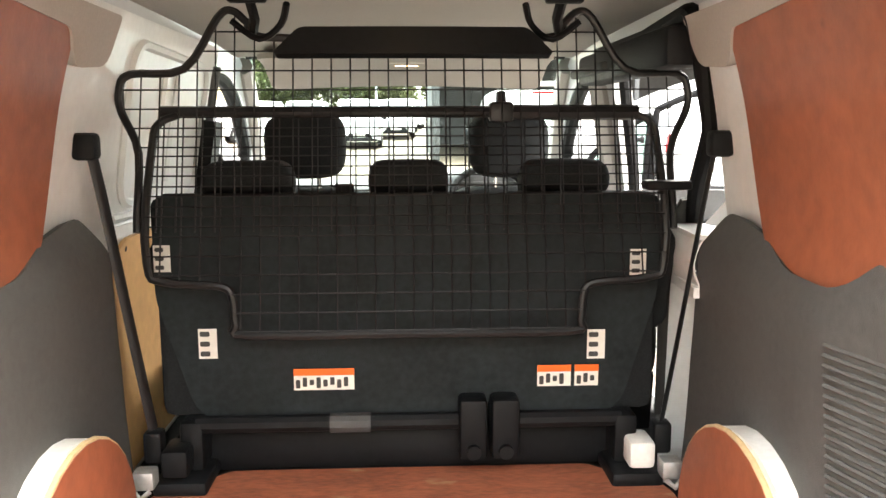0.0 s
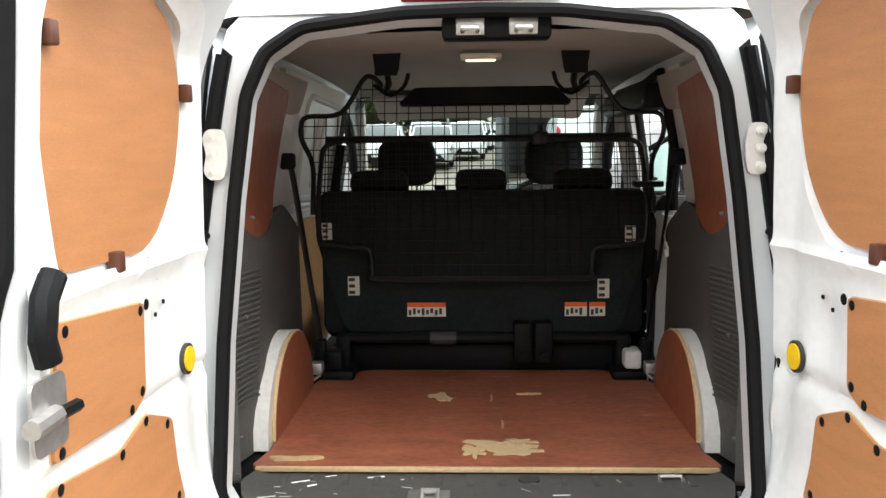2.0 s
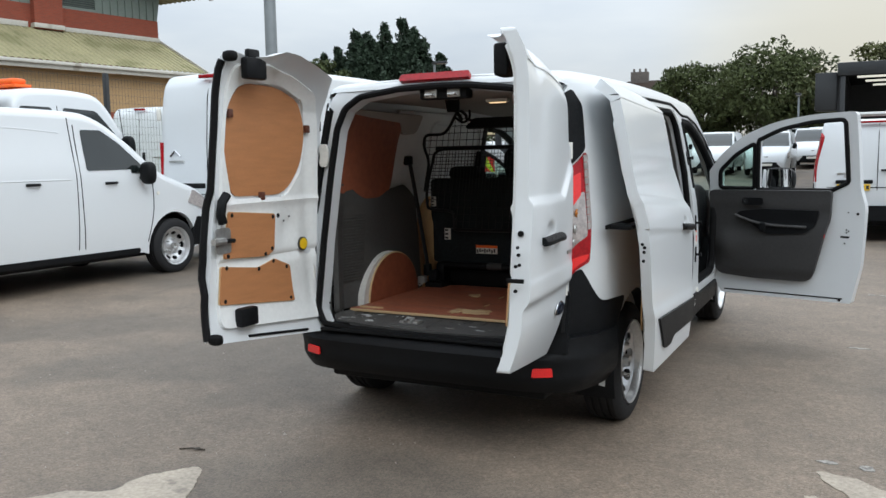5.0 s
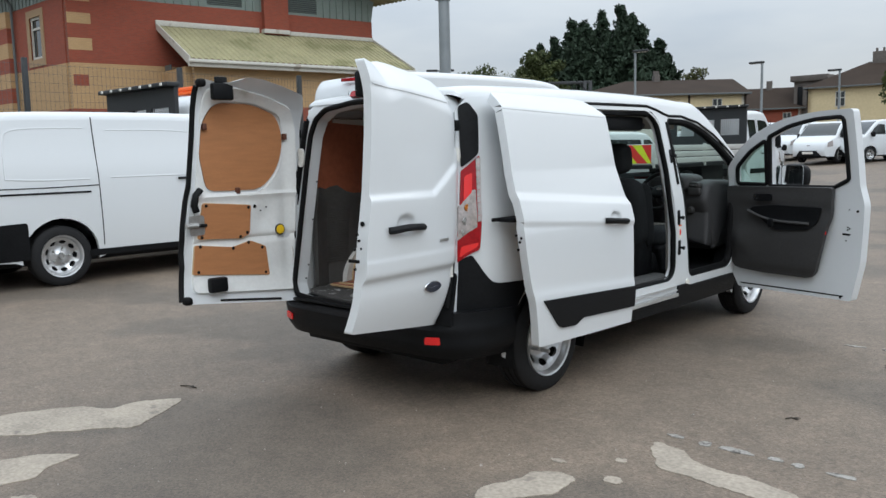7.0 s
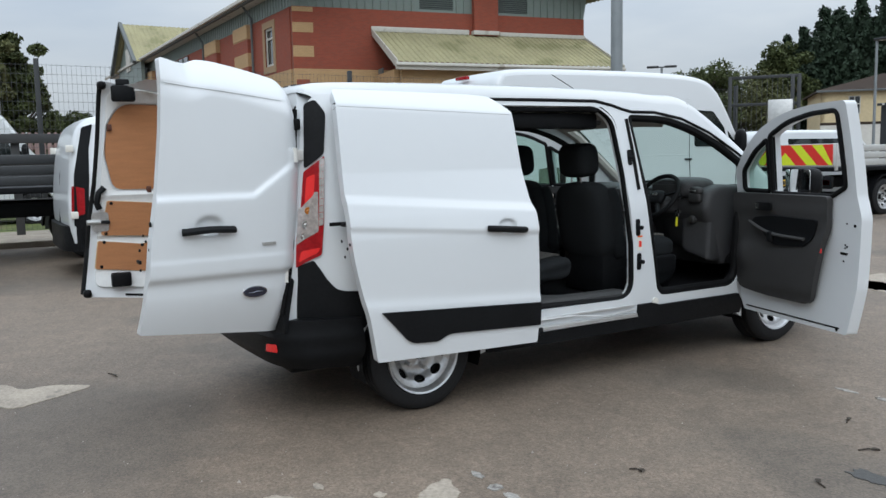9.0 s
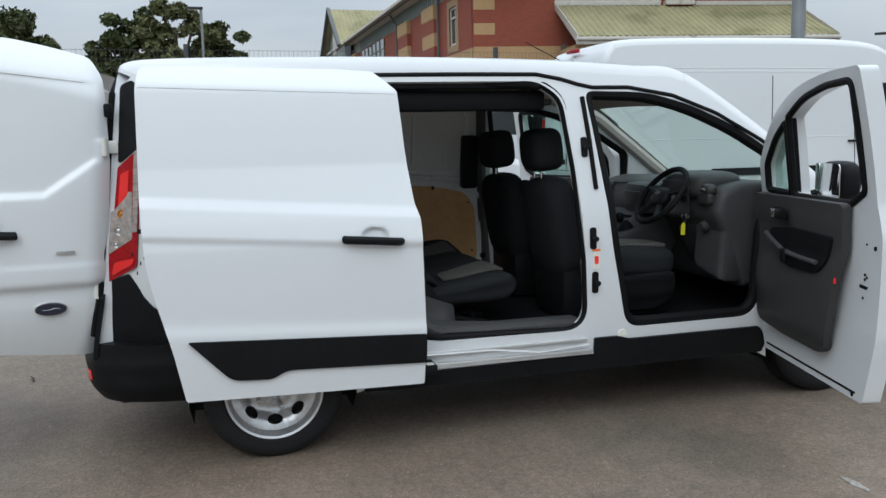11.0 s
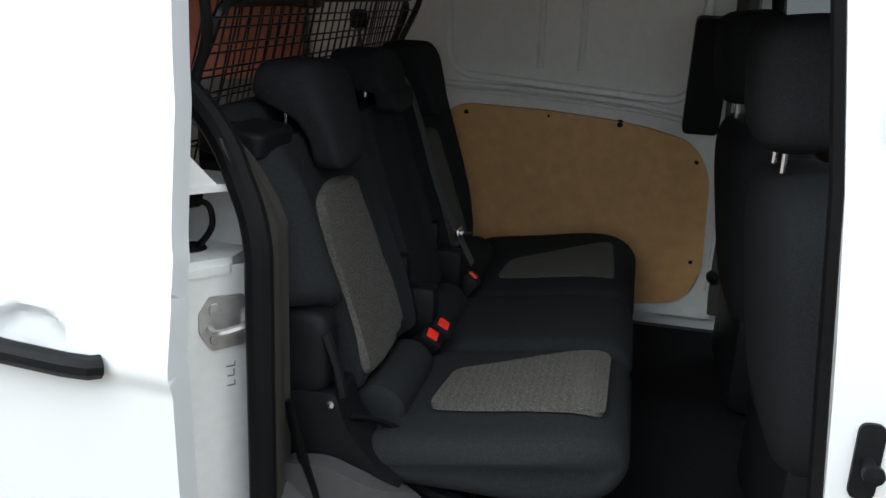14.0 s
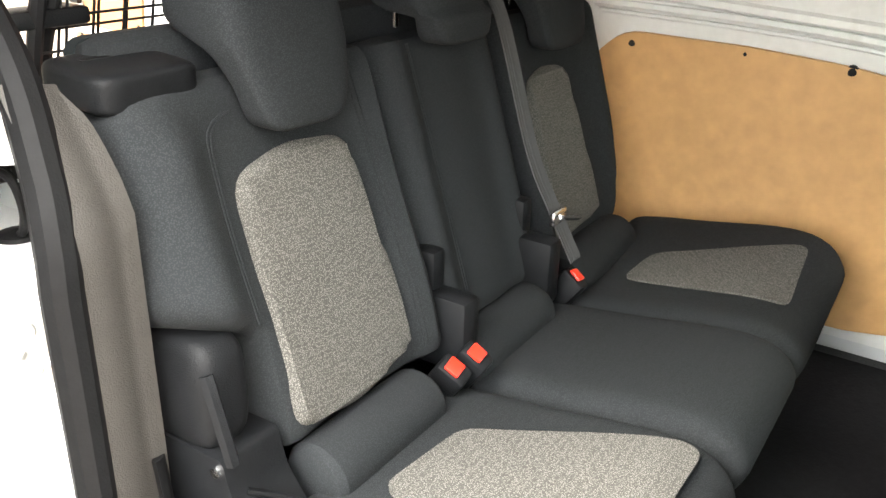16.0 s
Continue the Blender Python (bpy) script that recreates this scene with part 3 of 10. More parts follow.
whole = outline_of(ROOF + SCREEN_LINE[1:] + NOSE[1:], 5)
edge_line = [(y - ny * EDGE, z - nz * EDGE) for y, z, ny, nz in whole]
SLIDE_HOLE = rounded([(1.27, 1.735), (2.20, 1.74, 0.05), (2.325, 1.66, 0.08), (2.37, 1.3, 0.0), (2.41, 0.85, 0.0), (2.425, 0.49, 0.13), (1.53, 0.485, 0.13), (1.525, 1.12, 0.06), (1.445, 1.295, 0.06), (1.335, 1.398, 0.04), (1.27, 1.46, 0.03)], 0.03, 6)
PANEL_HOLE = rounded([(1.27, 1.735), (2.20, 1.74, 0.05), (2.325, 1.66, 0.08), (2.37, 1.3, 0.0), (2.41, 0.85, 0.0), (2.425, 0.49, 0.13), (1.44, 0.485, 0.05), (1.40, 0.60), (1.395, 1.16), (1.27, 1.42, 0.05)], 0.03, 6)
DOOR_HOLE = rounded([(2.452, 1.690, 0.05), (2.80, 1.683, 0.1), (3.05, 1.618, 0.1), (3.30, 1.508, 0.1), (3.553, 1.350, 0.05), (3.56, 1.12, 0.08), (3.465, 0.97, 0.06), (3.43, 0.48, 0.12), (2.64, 0.48, 0.09), (2.56, 0.9, 0.05), (2.53, 1.15, 0.05)], 0.03, 6)


def arch(cy, cz, r, a0=200, a1=-20, n=14):
    return [(cy + r * math.cos(radians(a0 + (a1 - a0) * k / n)), cz + r * math.sin(radians(a0 + (a1 - a0) * k / n))) for k in range(n + 1)]


AXLE_R, AXLE_F, TYRE_R = 0.85, 3.90, 0.322
base = [(AXLE_F + 0.42, 0.25)] + arch(AXLE_F, 0.34, 0.40, -15, 195) + [(AXLE_F - 0.45, 0.27), (AXLE_R + 0.45, 0.29)] + arch(AXLE_R, 0.34, 0.39, -10, 190) + [(0.45, 0.42), (0.09, 0.42)]
rear_edge = [(rear_y(z) + 0.004, z) for z in (0.535, 0.6, 0.8, 1.0, 1.2, 1.4, 1.6, 1.70)]
body_line = rear_edge + edge_line + base
for s, name in ((1, "right_side"), (-1, "left_side")):
    fn = lambda y, z, s=s: (s * half(y, z), y, z)
    holes = [DOOR_HOLE, PANEL_HOLE] if s > 0 else [DOOR_HOLE]
    vpart("side_panel", sheet(body_line, fn, 0.065 * s, holes, 0.11, 0.085), PAINT, None, "white painted steel body side")
rows = whole[:5 * (len(ROOF) - 1) + 1]
skin = strip(rows, half, EDGE)
vpart("roof", skin, PAINT)
vpart("bonnet", strip(whole[5 * (len(ROOF) + len(SCREEN_LINE) - 2):], half, EDGE), PAINT)
glass_rows = whole[5 * (len(ROOF) - 1):5 * (len(ROOF) + len(SCREEN_LINE) - 2) + 1]
for s in (-1, 1):
    pillar = strip(glass_rows, half, EDGE, 0.0, 0.0, 40, 0.10)
    bmesh.ops.delete(pillar, geom=[v for v in pillar.verts if v.co.x * s < 0], context="VERTS")
    vpart("screen_pillar", pillar, PAINT, None, "white windscreen pillar")
screen = vpart("windscreen", strip(glass_rows, half, EDGE, -0.004, 0.075), SCREEN)
screen.visible_shadow = False
part("windscreen_edge", tube([(x * (half(y, z - 0.05) - 0.085), y - 0.01, z - 0.01) for y, z, x in [(3.0, 1.785, t / 10) for t in range(-10, 11)]], 0.03, 6), BLACK, screen)
vpart("headlining", moved(strip([r for r in rows if 0.42 < r[0] < 2.98], half, EDGE, 0.0, 0.05), Matrix.Translation((0, 0, -0.075))), HEADLINER, None, "pale grey fabric roof lining")

# rear frame and tailgate surround
OPEN_R = [(0.645, 0.64), (0.637, 1.0), (0.607, 1.35), (0.575, 1.60), (0.53, 1.705), (0.44, 1.765), (0.2, 1.795), (0.0, 1.80)]
opening = OPEN_R + [(-x, z) for x, z in OPEN_R[-2::-1]] + [(-0.60, 0.565), (-0.4, 0.55), (0.0, 0.545), (0.4, 0.55), (0.60, 0.565)]
outer_r = [(half(0.2, z) + 0.002, z) for z in (0.535, 0.6, 0.8, 1.0, 1.2, 1.4, 1.6, 1.70)] + [(0.625, 1.765), (0.59, 1.80), (0.50, 1.825), (0.25, 1.842), (0.0, 1.846)]
outer = outer_r + [(-x, z) for x, z in outer_r[-2::-1]]
vpart("rear_frame", sheet(outer, lambda x, z: (x, rear_y(z) - 0.012 + 0.12 * max(0.0, abs(x) - 0.66), z), 0.09, [opening], 0.12, 0.1), PAINT, None, "white painted rear door surround")
ring = [(x, rear_y(z) - 0.026, z) for x, z in rounded(opening, 0.02, 2)]
vpart("rear_seal", tube(ring, 0.018, 8, True), RUBBER, None, "black rubber door seal")
for x, z in ((-0.615, 0.75), (-0.605, 1.05), (-0.585, 1.3), (0.615, 0.75), (0.605, 1.0), (0.59, 1.3), (0.625, 0.62), (-0.625, 0.66)):
    vpart("grommet", moved(lathe([(0.0, 0.006), (0.008, 0.005), (0.010, 0.0)], 10, "x"), Matrix.Translation((x, rear_y(z) + 0.05, z)) @ Matrix.Rotation(0 if x < 0 else math.pi, 4, "Z")), MIDGREY)
latch_plate = vpart("latch_plate", box(-0.10, 0.17, 0.26, 0.34, 1.735, 1.79, 0.01), BLACK)
for x in (-0.03, 0.10):
    part("striker", merge(box(x - 0.035, x + 0.035, 0.25, 0.262, 1.742, 1.783, 0.003), tube([(x - 0.018, 0.245, 1.75), (x - 0.018, 0.225, 1.755), (x + 0.018, 0.225, 1.755), (x + 0.018, 0.245, 1.75)], 0.006, 6)), ZINC, latch_plate)

# high brake lamp
brake = vpart("brake_lamp", sheet(rounded([(-0.20, 0), (0.20, 0), (0.195, 0.036), (-0.195, 0.036)], 0.010), lambda u, v: (u, 0.247 + v * 0.5 + 0.06 * u * u, 1.820 + v * 0.95), -0.03, (), 0.05), RED_LENS, None, "red high-level brake lamp")

# bumper
WRAP = spline([(0, -0.005, 0), (0.3, 0.0, 0), (0.55, 0.014, 0), (0.69, 0.05, 0), (0.775, 0.11, 0), (0.83, 0.20, 0), (0.862, 0.32, 0), (0.885, 0.485, 0)], 6)
WLEN = [0.0]
for a, b in zip(WRAP, WRAP[1:]):
    WLEN.append(WLEN[-1] + (b - a).length)
WX, WY = [v.x for v in WRAP], [v.y for v in WRAP]


def wrapped(u, z, off=0.0):
    """A point of the bumper's skin: u runs round the corner from the middle."""
    k = abs(u)
    x, y = float(np.interp(k, WLEN, WX)), float(np.interp(k, WLEN, WY))
    x2, y2 = float(np.interp(k + 0.01, WLEN, WX)), float(np.interp(k + 0.01, WLEN, WY))
    n = Vector((y2 - y, x - x2, 0))
    n = n.normalized() if n.length > 1e-6 else Vector((1, 0, 0))
    o = off - 0.045 * max(0.0, (0.40 - z) / 0.08) ** 1.4 - 0.075 * max(0.0, (z - 0.505) / 0.04) * (1.0 if k < 0.66 else max(0.0, 1 - (k - 0.66) / 0.1)) + 0.008 * max(0.0, 1 - abs(z - 0.49) / 0.05)
    x = x + n.x * o * min(1.0, k / 0.1)
    return (x if u > 0 else -x), y + n.y * o, z


EDGE_U = WLEN[-1]
bump_r = [(0.35, 0.325), (0.70, 0.32), (EDGE_U - 0.03, 0.31), (EDGE_U, 0.42), (EDGE_U - 0.02, 0.585), (0.80, 0.59), (0.70, 0.575), (0.6, 0.55), (0.35, 0.545)]
bump_out = bump_r + [(-u, z) for u, z in bump_r[::-1]]
bumper = vpart("rear_bumper", sheet(bump_out, wrapped, 0.06, (), 0.05, 0.02), BLACK, None, "black textured plastic rear bumper")
for s in (-1, 1):
    part("reflector", sheet(rounded([(s * 0.60, 0.405), (s * 0.70, 0.41), (s * 0.695, 0.452), (s * 0.605, 0.447)], 0.008), lambda u, z: wrapped(u, z, 0.004), 0.008 * s, (), 0.03), REFLECTOR, bumper)
    corner = rounded([(0.12, 0.52), (0.495, 0.52), (0.56, 0.62), (0.62, 0.70), (0.62, 0.722), (0.40, 0.728), (0.345, 0.74, 0.03), (0.30, 0.80), (0.245, 0.90), (0.135, 0.855), (0.115, 0.58)], 0.012)
    part("bumper_corner", sheet(corner, lambda y, z, s=s: (s * (half(y, z) + 0.008), y, z), 0.03 * s, (), 0.04, 0.05), BLACK, bumper)
part("step", box(-0.6, 0.6, 0.02, 0.14, 0.535, 0.552, 0.006), BLACK, bumper)
for s in (-1, 1):
    part("corner_cover", sheet(rounded([(s * 0.655, 0.52), (s * 0.758, 0.52), (s * 0.755, 0.80), (s * 0.70, 0.84), (s * 0.668, 0.66)], 0.01), lambda x, z: (x, rear_y(z) - 0.024 + 0.12 * max(0.0, abs(x) - 0.66), z), 0.02 * s, (), 0.05, 0.08), BLACK, bumper)
# lamps at the corners
for s in (-1, 1):
    vpart("corner_seal", sheet([(0.0, 0.80), (1.0, 0.80), (1.0, 1.40), (1.0, 1.72), (0.0, 1.70)], lambda w, z, s=s: (s * (half(0.2, z) - 0.030 + 0.028 * w), rear_y(z) - 0.020, z), 0.008 * s, (), 0.5, 0.08), BLACK, None, "black strip between door and lamp")
    lens = lambda y, z, s=s: (s * (half(y, z) + 0.012), y, z)
    housing = vpart("tail_lamp", sheet(rounded([(0.135, 0.85), (0.28, 0.93), (0.298, 1.10), (0.328, 1.455), (0.225, 1.37), (0.195, 1.15), (0.15, 0.95)], 0.012), lens, 0.05 * s, (), 0.02, 0.03), RED_LENS, None, "red and clear tall tail lamp")
    on_lamp = lambda lift: (lambda y, z, s=s: (s * (half(y, z) + 0.012 + lift), y, z))
    clear = part("clear_lens", sheet(rounded([(0.162, 0.985), (0.270, 1.055), (0.282, 1.265), (0.262, 1.262), (0.205, 1.185), (0.185, 1.175)], 0.008), on_lamp(0.004), 0.01 * s, (), 0.02, 0.03), CLEAR_LENS, housing)
    for k in range(10):
        z0 = 1.085 + 0.0355 * k
        ya, yb = 0.273 + 0.0028 * k, 0.293 + 0.0034 * k
        part("clear_segment", sheet(rounded([(ya, z0), (yb, z0 + 0.004), (yb + 0.002, z0 + 0.0375), (ya + 0.002, z0 + 0.0335)], 0.002), on_lamp(0.006), 0.01 * s), CLEAR_LENS, housing)
    for by, bz, br in ((0.232, 1.165, 0.020), (0.215, 1.09, 0.022), (0.20, 1.03, 0.016)):
        part("reflector_bowl", lathe([(0, br), (s * 0.006, br * 0.9), (s * 0.003, br * 0.5), (s * 0.008, 0.0)], 16, "x", (s * (half(by, bz) + 0.014), by, bz)), ZINC if bz < 1.1 else BULB, housing)
    for z0, z1 in ((1.20, 1.36), (0.89, 0.97)):
        part("red_facet", sheet(rounded([(0.205 + 0.12 * (z0 - 1.1) if z0 > 1 else 0.17, z0), (0.262, z0 + 0.05), (0.275, z1), (0.235 if z0 > 1 else 0.185, z1 - 0.02)], 0.012), on_lamp(0.005), 0.008 * s, (), 0.02, 0.03), REFLECTOR, housing)
    vpart("pillar_cap", sheet(rounded([(0.228, 1.385), (0.325, 1.465), (0.355, 1.68), (0.31, 1.755), (0.255, 1.73)], 0.02), lambda y, z, s=s: (s * (half(y, z) + 0.012), y, z), 0.03 * s, (), 0.03, 0.05), BLACK, None, "black pillar cap above the tail lamp")

# floor, sill, underside
vpart("underbody", merge(box(-0.62, 0.62, 0.15, 4.6, 0.26, 0.33, 0.02), box(-0.86, 0.86, 1.35, 3.45, 0.27, 0.45, 0.02), box(-0.60, 0.60, 0.15, 1.5, 0.33, 0.56, 0.0), box(-0.55, 0.55, 4.05, 4.7, 0.3, 0.8, 0.05)), BLACK)
for s in (-1, 1):
    for ay in (AXLE_R, AXLE_F):
        well = bmesh.new()
        pts = [(ay + 0.385 * math.cos(radians(a)), 0.34 + 0.385 * math.sin(radians(a))) for a in range(-20, 201, 10)]
        for x0, x1 in ((0.665, 0.87),):
            vs = [[well.verts.new((s * x, y, z)) for y, z in pts] for x in (x0, x1)]
            for k in range(len(pts) - 1):
                well.faces.new((vs[0][k], vs[0][k + 1], vs[1][k + 1], vs[1][k]))
            well.faces.new(vs[0])
        vpart("wheel_well", well, BLACK)
for s in (-1, 1):
    wheel(van, s * 0.765, AXLE_R, TYRE_R, 0.20, s, 0.215, 8)
    wheel(van, s * 0.765, AXLE_F, TYRE_R, 0.20, s, 0.215, 8)

# side sill: white step, slide track, black skirt
for s in (-1, 1):
    skirt = rounded([(1.27, 0.275), (3.47, 0.275), (3.50, 0.345), (3.44, 0.42), (2.66, 0.42), (2.60, 0.44), (2.46, 0.44), (2.46, 0.355), (1.27, 0.345)], 0.008)
    vpart("sill_skirt", sheet(skirt, lambda y, z, s=s: (s * (half(y, z) + 0.016), y, z), 0.04 * s, (), 0.15, 0.05), BLACK, None, "black plastic sill skirt")
track = vpart("slide_track", box(0.80, 0.905, 1.3, 2.45, 0.362, 0.374, 0.003), ALLOY, None, "scuffed metal slide track")
part("track_lip", box(0.88, 0.91, 1.3, 2.44, 0.3745, 0.390, 0.003), ALLOY, track)
part("track_rail", box(0.84, 0.90, 1.3, 2.42, 0.43, 0.445, 0.003), ALLOY, track)
part("track_cover", tube([(0.915, 1.55, 0.44), (0.915, 1.9, 0.435), (0.913, 2.15, 0.40), (0.908, 2.42, 0.415)], 0.004, 6, False, 1.6), ALLOY, track)
part("track_arm", box(0.88, 1.0, 1.49, 1.60, 0.365, 0.41, 0.008), BLACK, track)
part("warning_label", box(0.955, 0.99, 1.55, 1.585, 0.411, 0.413, 0.0), PAPER, track)
vpart("upper_track", merge(box(0.66, 0.75, 1.28, 2.30, 1.705, 1.73, 0.006), box(0.60, 0.70, 1.28, 2.28, 1.60, 1.70, 0.02)), BLACK, None, "black roof track above the sliding door")
vpart("track_liner", box(0.58, 0.69, 1.85, 2.32, 1.625, 1.655, 0.01), MIDGREY)

# seals round the side openings
for hole, inset, sides in ((SLIDE_HOLE, 0.025, (1,)), (DOOR_HOLE, 0.03, (1, -1))):
    for s in sides:
        c = Vector((sum(p[0] for p in hole) / len(hole), sum(p[1] for p in hole) / len(hole)))
        line = []
        for y, z in hole:
            d = (c - Vector((y, z))).normalized() * (0.012 if y < 1.75 else 0.018 if y < 2.22 else -0.010 if hole is SLIDE_HOLE else 0.020)
            deep = 0.085 * min(1.0, max(0.0, (1.72 - y) / 0.18)) if hole is SLIDE_HOLE else 0.0
            line.append((s * (half(y, z) - inset - deep), y + d.x, z + d.y))
        vpart("door_seal", tube(line, 0.024 if hole is SLIDE_HOLE else 0.030, 10, True), RUBBER, None, "black rubber door seal")
# inner faces beyond the body side
vpart("drip_rail", tube([(half(y, z) - 0.001, y, z) for y, z in [(1.25, 1.768), (1.8, 1.772), (2.2, 1.772), (2.33, 1.748), (2.42, 1.722), (2.50, 1.706), (2.7, 1.706), (2.95, 1.664), (3.2, 1.570), (3.45, 1.432), (3.6, 1.335)]], 0.011, 8), RUBBER)
vpart("pillar_strip", tube([(half(y, z) + 0.002, y, z) for y, z in [(2.435, 1.66), (2.455, 1.45), (2.475, 1.2)]], 0.013, 6), RUBBER)
for z, h in ((1.41, 0.05), (0.955, 0.055), (0.73, 0.055)):
    yb = 2.425 + 0.05 * (1.41 - z)
    keep = vpart("door_striker", sheet(rounded(rect(yb - 0.017, yb + 0.017, z - h, z + h), 0.014), lambda y, q: (half(y, q) + 0.006, y, q), 0.012), BLACK)
    part("pin", lathe([(0, 0.009), (0.03, 0.009), (0.032, 0.014), (0.042, 0.014), (0.044, 0.0)], 10, "x", (half(yb, z), yb, z)), BLACK, keep)
lab = vpart("airbag_label", sheet(rect(2.445, 2.485, 0.80, 0.90), lambda y, z: (half(y, z) + 0.003, y, z), 0.002), PAPER)
part("label_band", sheet(rect(2.445, 2.485, 0.890, 0.90), lambda y, z: (half(y, z) + 0.005, y, z), 0.002), ORANGE, lab)
part("label_mark", sheet(rounded(rect(2.455, 2.476, 0.825, 0.865), 0.006), lambda y, z: (half(y, z) + 0.005, y, z), 0.002), RED_BUTTON, lab)
vpart("sill_plug", lathe([(0, 0.028), (0.006, 0.027), (0.008, 0.0)], 20, "x", (half(2.62, 0.445) + 0.002, 2.62, 0.445)), PAPER)
for z in (1.10, 0.95, 0.80):
    vpart("hinge_bolt", lathe([(0, 0.016), (0.012, 0.016), (0.014, 0.0)], 10, "x", (half(3.5, z) - 0.01, 3.505, z)), BLACK)
vpart("door_check", tube([(0.86, 3.49, 0.955), (0.93, 3.47, 0.955), (1.0, 3.45, 0.955)], 0.008, 6), BLACK)
# door jamb behind the slider: a canted face below, a hollow for the door's cable above it
CANT = curve_of([(1.20, 0.868), (1.36, 0.852), (1.405, 0.836), (1.425, 0.818), (1.50, 0.735), (1.545, 0.690), (1.62, 0.66)])


def jamb(y, z):
    return (min(CANT(y), half(y, z) - 0.03) - 0.25 * max(0.0, z - 1.30), y, z)


jamb_part = vpart("door_jamb", sheet([(1.24, 0.47), (1.56, 0.47), (1.525, 0.60), (1.52, 1.07), (1.24, 1.07)], jamb, 0.004, (), 0.02, 0.08), INNER, None, "white canted door jamb with a hollow")
upper_jamb = [(1.24, 1.205), (1.465, 1.205), (1.41, 1.30), (1.32, 1.385), (1.24, 1.44)]
part("upper_jamb", sheet(upper_jamb, jamb, 0.004, (), 0.02, 0.05), INNER, jamb_part)
ledge_line = lambda k: [(x - k, y) for x, y in [(CANT(y), y) for y in (1.24, 1.30, 1.36, 1.40, 1.425, 1.45, 1.475)]] + [(0.69, 1.475), (0.675, 1.24)]
for z0, z1, k in ((1.058, 1.072, -0.006), (1.072, 1.084, 0.004), (1.198, 1.210, -0.004)):
    part("ledge", merge(sheet(ledge_line(k), lambda x, y, z=z1: (x, y, z), z1 - z0)), INNER, jamb_part, "pressed white ledge", 0)
part("hollow_back", sheet([(1.24, 1.08), (1.475, 1.08), (1.475, 1.20), (1.24, 1.20)], lambda y, z: (0.695 - 0.02 * math.sin((z - 1.08) / 0.12 * math.pi) - 0.35 * max(0.0, y - 1.46), y, z), 0.004, (), 0.03, 0.02), INNER, jamb_part)
strike = facing((CANT(1.470) + 0.004, 1.470, 0.972), (-0.72, 0.69, 0), (0, 0, 1))
part("latch_striker", moved(sheet(rounded([(-0.050, -0.012), (-0.030, -0.048), (0.030, -0.045), (0.032, -0.024), (0.020, -0.020), (0.020, 0.020), (0.032, 0.024), (0.030, 0.045), (-0.030, 0.050), (-0.050, 0.022)], 0.006), lambda u, v: (u, v, 0.003), 0.006), strike), ZINC, jamb_part, "zinc-plated striker plate")
part("striker_loop", moved(tube(spline([(-0.032, -0.006, 0.002), (-0.030, -0.006, 0.028), (0.0, -0.002, 0.034), (0.034, 0.004, 0.030), (0.040, 0.004, 0.0)], 4), 0.0065, 8), strike), ZINC, jamb_part)
for v in (-0.026, 0.026):
    part("striker_screw", moved(lathe([(0.002, 0.012), (0.008, 0.011), (0.009, 0.0)], 12, "z", (-0.022, v, 0)), strike), ZINC, jamb_part)
part("cable_carrier", merge(box(0.70, 0.80, 1.26, 1.39, 1.150, 1.196, 0.010), box(0.74, 0.815, 1.30, 1.40, 1.170, 1.190, 0.006), tube([(0.76, 1.39, 1.170), (0.765, 1.42, 1.178)], 0.012, 8), *[lathe([(0, 0.007), (0.012, 0.006), (0.013, 0.0)], 8, "y", (x, 1.388, 1.172)) for x in (0.715, 0.735)]), RUBBER, jamb_part, "black cable carrier of the sliding door")
part("carrier_lug", box(0.742, 0.750, 1.392, 1.398, 1.182, 1.196, 0.002), PAPER, jamb_part)
part("door_cable", tube(spline([(0.765, 1.41, 1.178), (0.762, 1.437, 1.170), (0.757, 1.440, 1.135), (0.748, 1.415, 1.10), (0.743, 1.392, 1.086)], 5), 0.0055, 8), RUBBER, jamb_part)
part("cable_grommet", lathe([(0, 0.027), (0.005, 0.025), (0.009, 0.012), (0.011, 0.0)], 20, "z", (0.742, 1.390, 1.084)), RUBBER, jamb_part)
for i, (w, h) in enumerate(((0.014, 0.008), (0.012, 0.012), (0.016, 0.007))):
    part("stamp_mark", moved(tube([(-w / 2, 0, 0), (w / 2, 0, 0), (w / 2, h, 0)], 0.0010, 4), facing((CANT(1.47) + 0.001, 1.47, 0.852 + 0.018 * i), (-0.72, 0.69, 0), (0, 0, 1))), MIDGREY, jamb_part)

# ---- rear doors ----
FLARE = curve_of([(0.0, 0.085), (0.055, 0.135), (0.25, 0.17), (0.46, 0.19), (0.54, 0.14), (0.60, 0.085), (0.70, 0.06)])
CREST = curve_of([(0.0, 1.80), (0.055, 1.855), (0.25, 1.912), (0.40, 1.945), (0.47, 1.948), (0.54, 1.922), (0.60, 1.918), (0.70, 1.940)])
swell = lambda x: 1 / (1 + math.exp(-max(-60.0, min(60.0, x))))
EDGE_U = curve_of([(0.5, 0.13), (0.68, 0.075), (0.85, 0.05), (1.385, 0.004), (1.95, 0.004)])
PROUD = curve_of([(0.4, 0.020), (1.38, 0.020), (1.50, 0.007), (1.70, 0.006), (1.78, 0.009), (2.0, 0.009)])
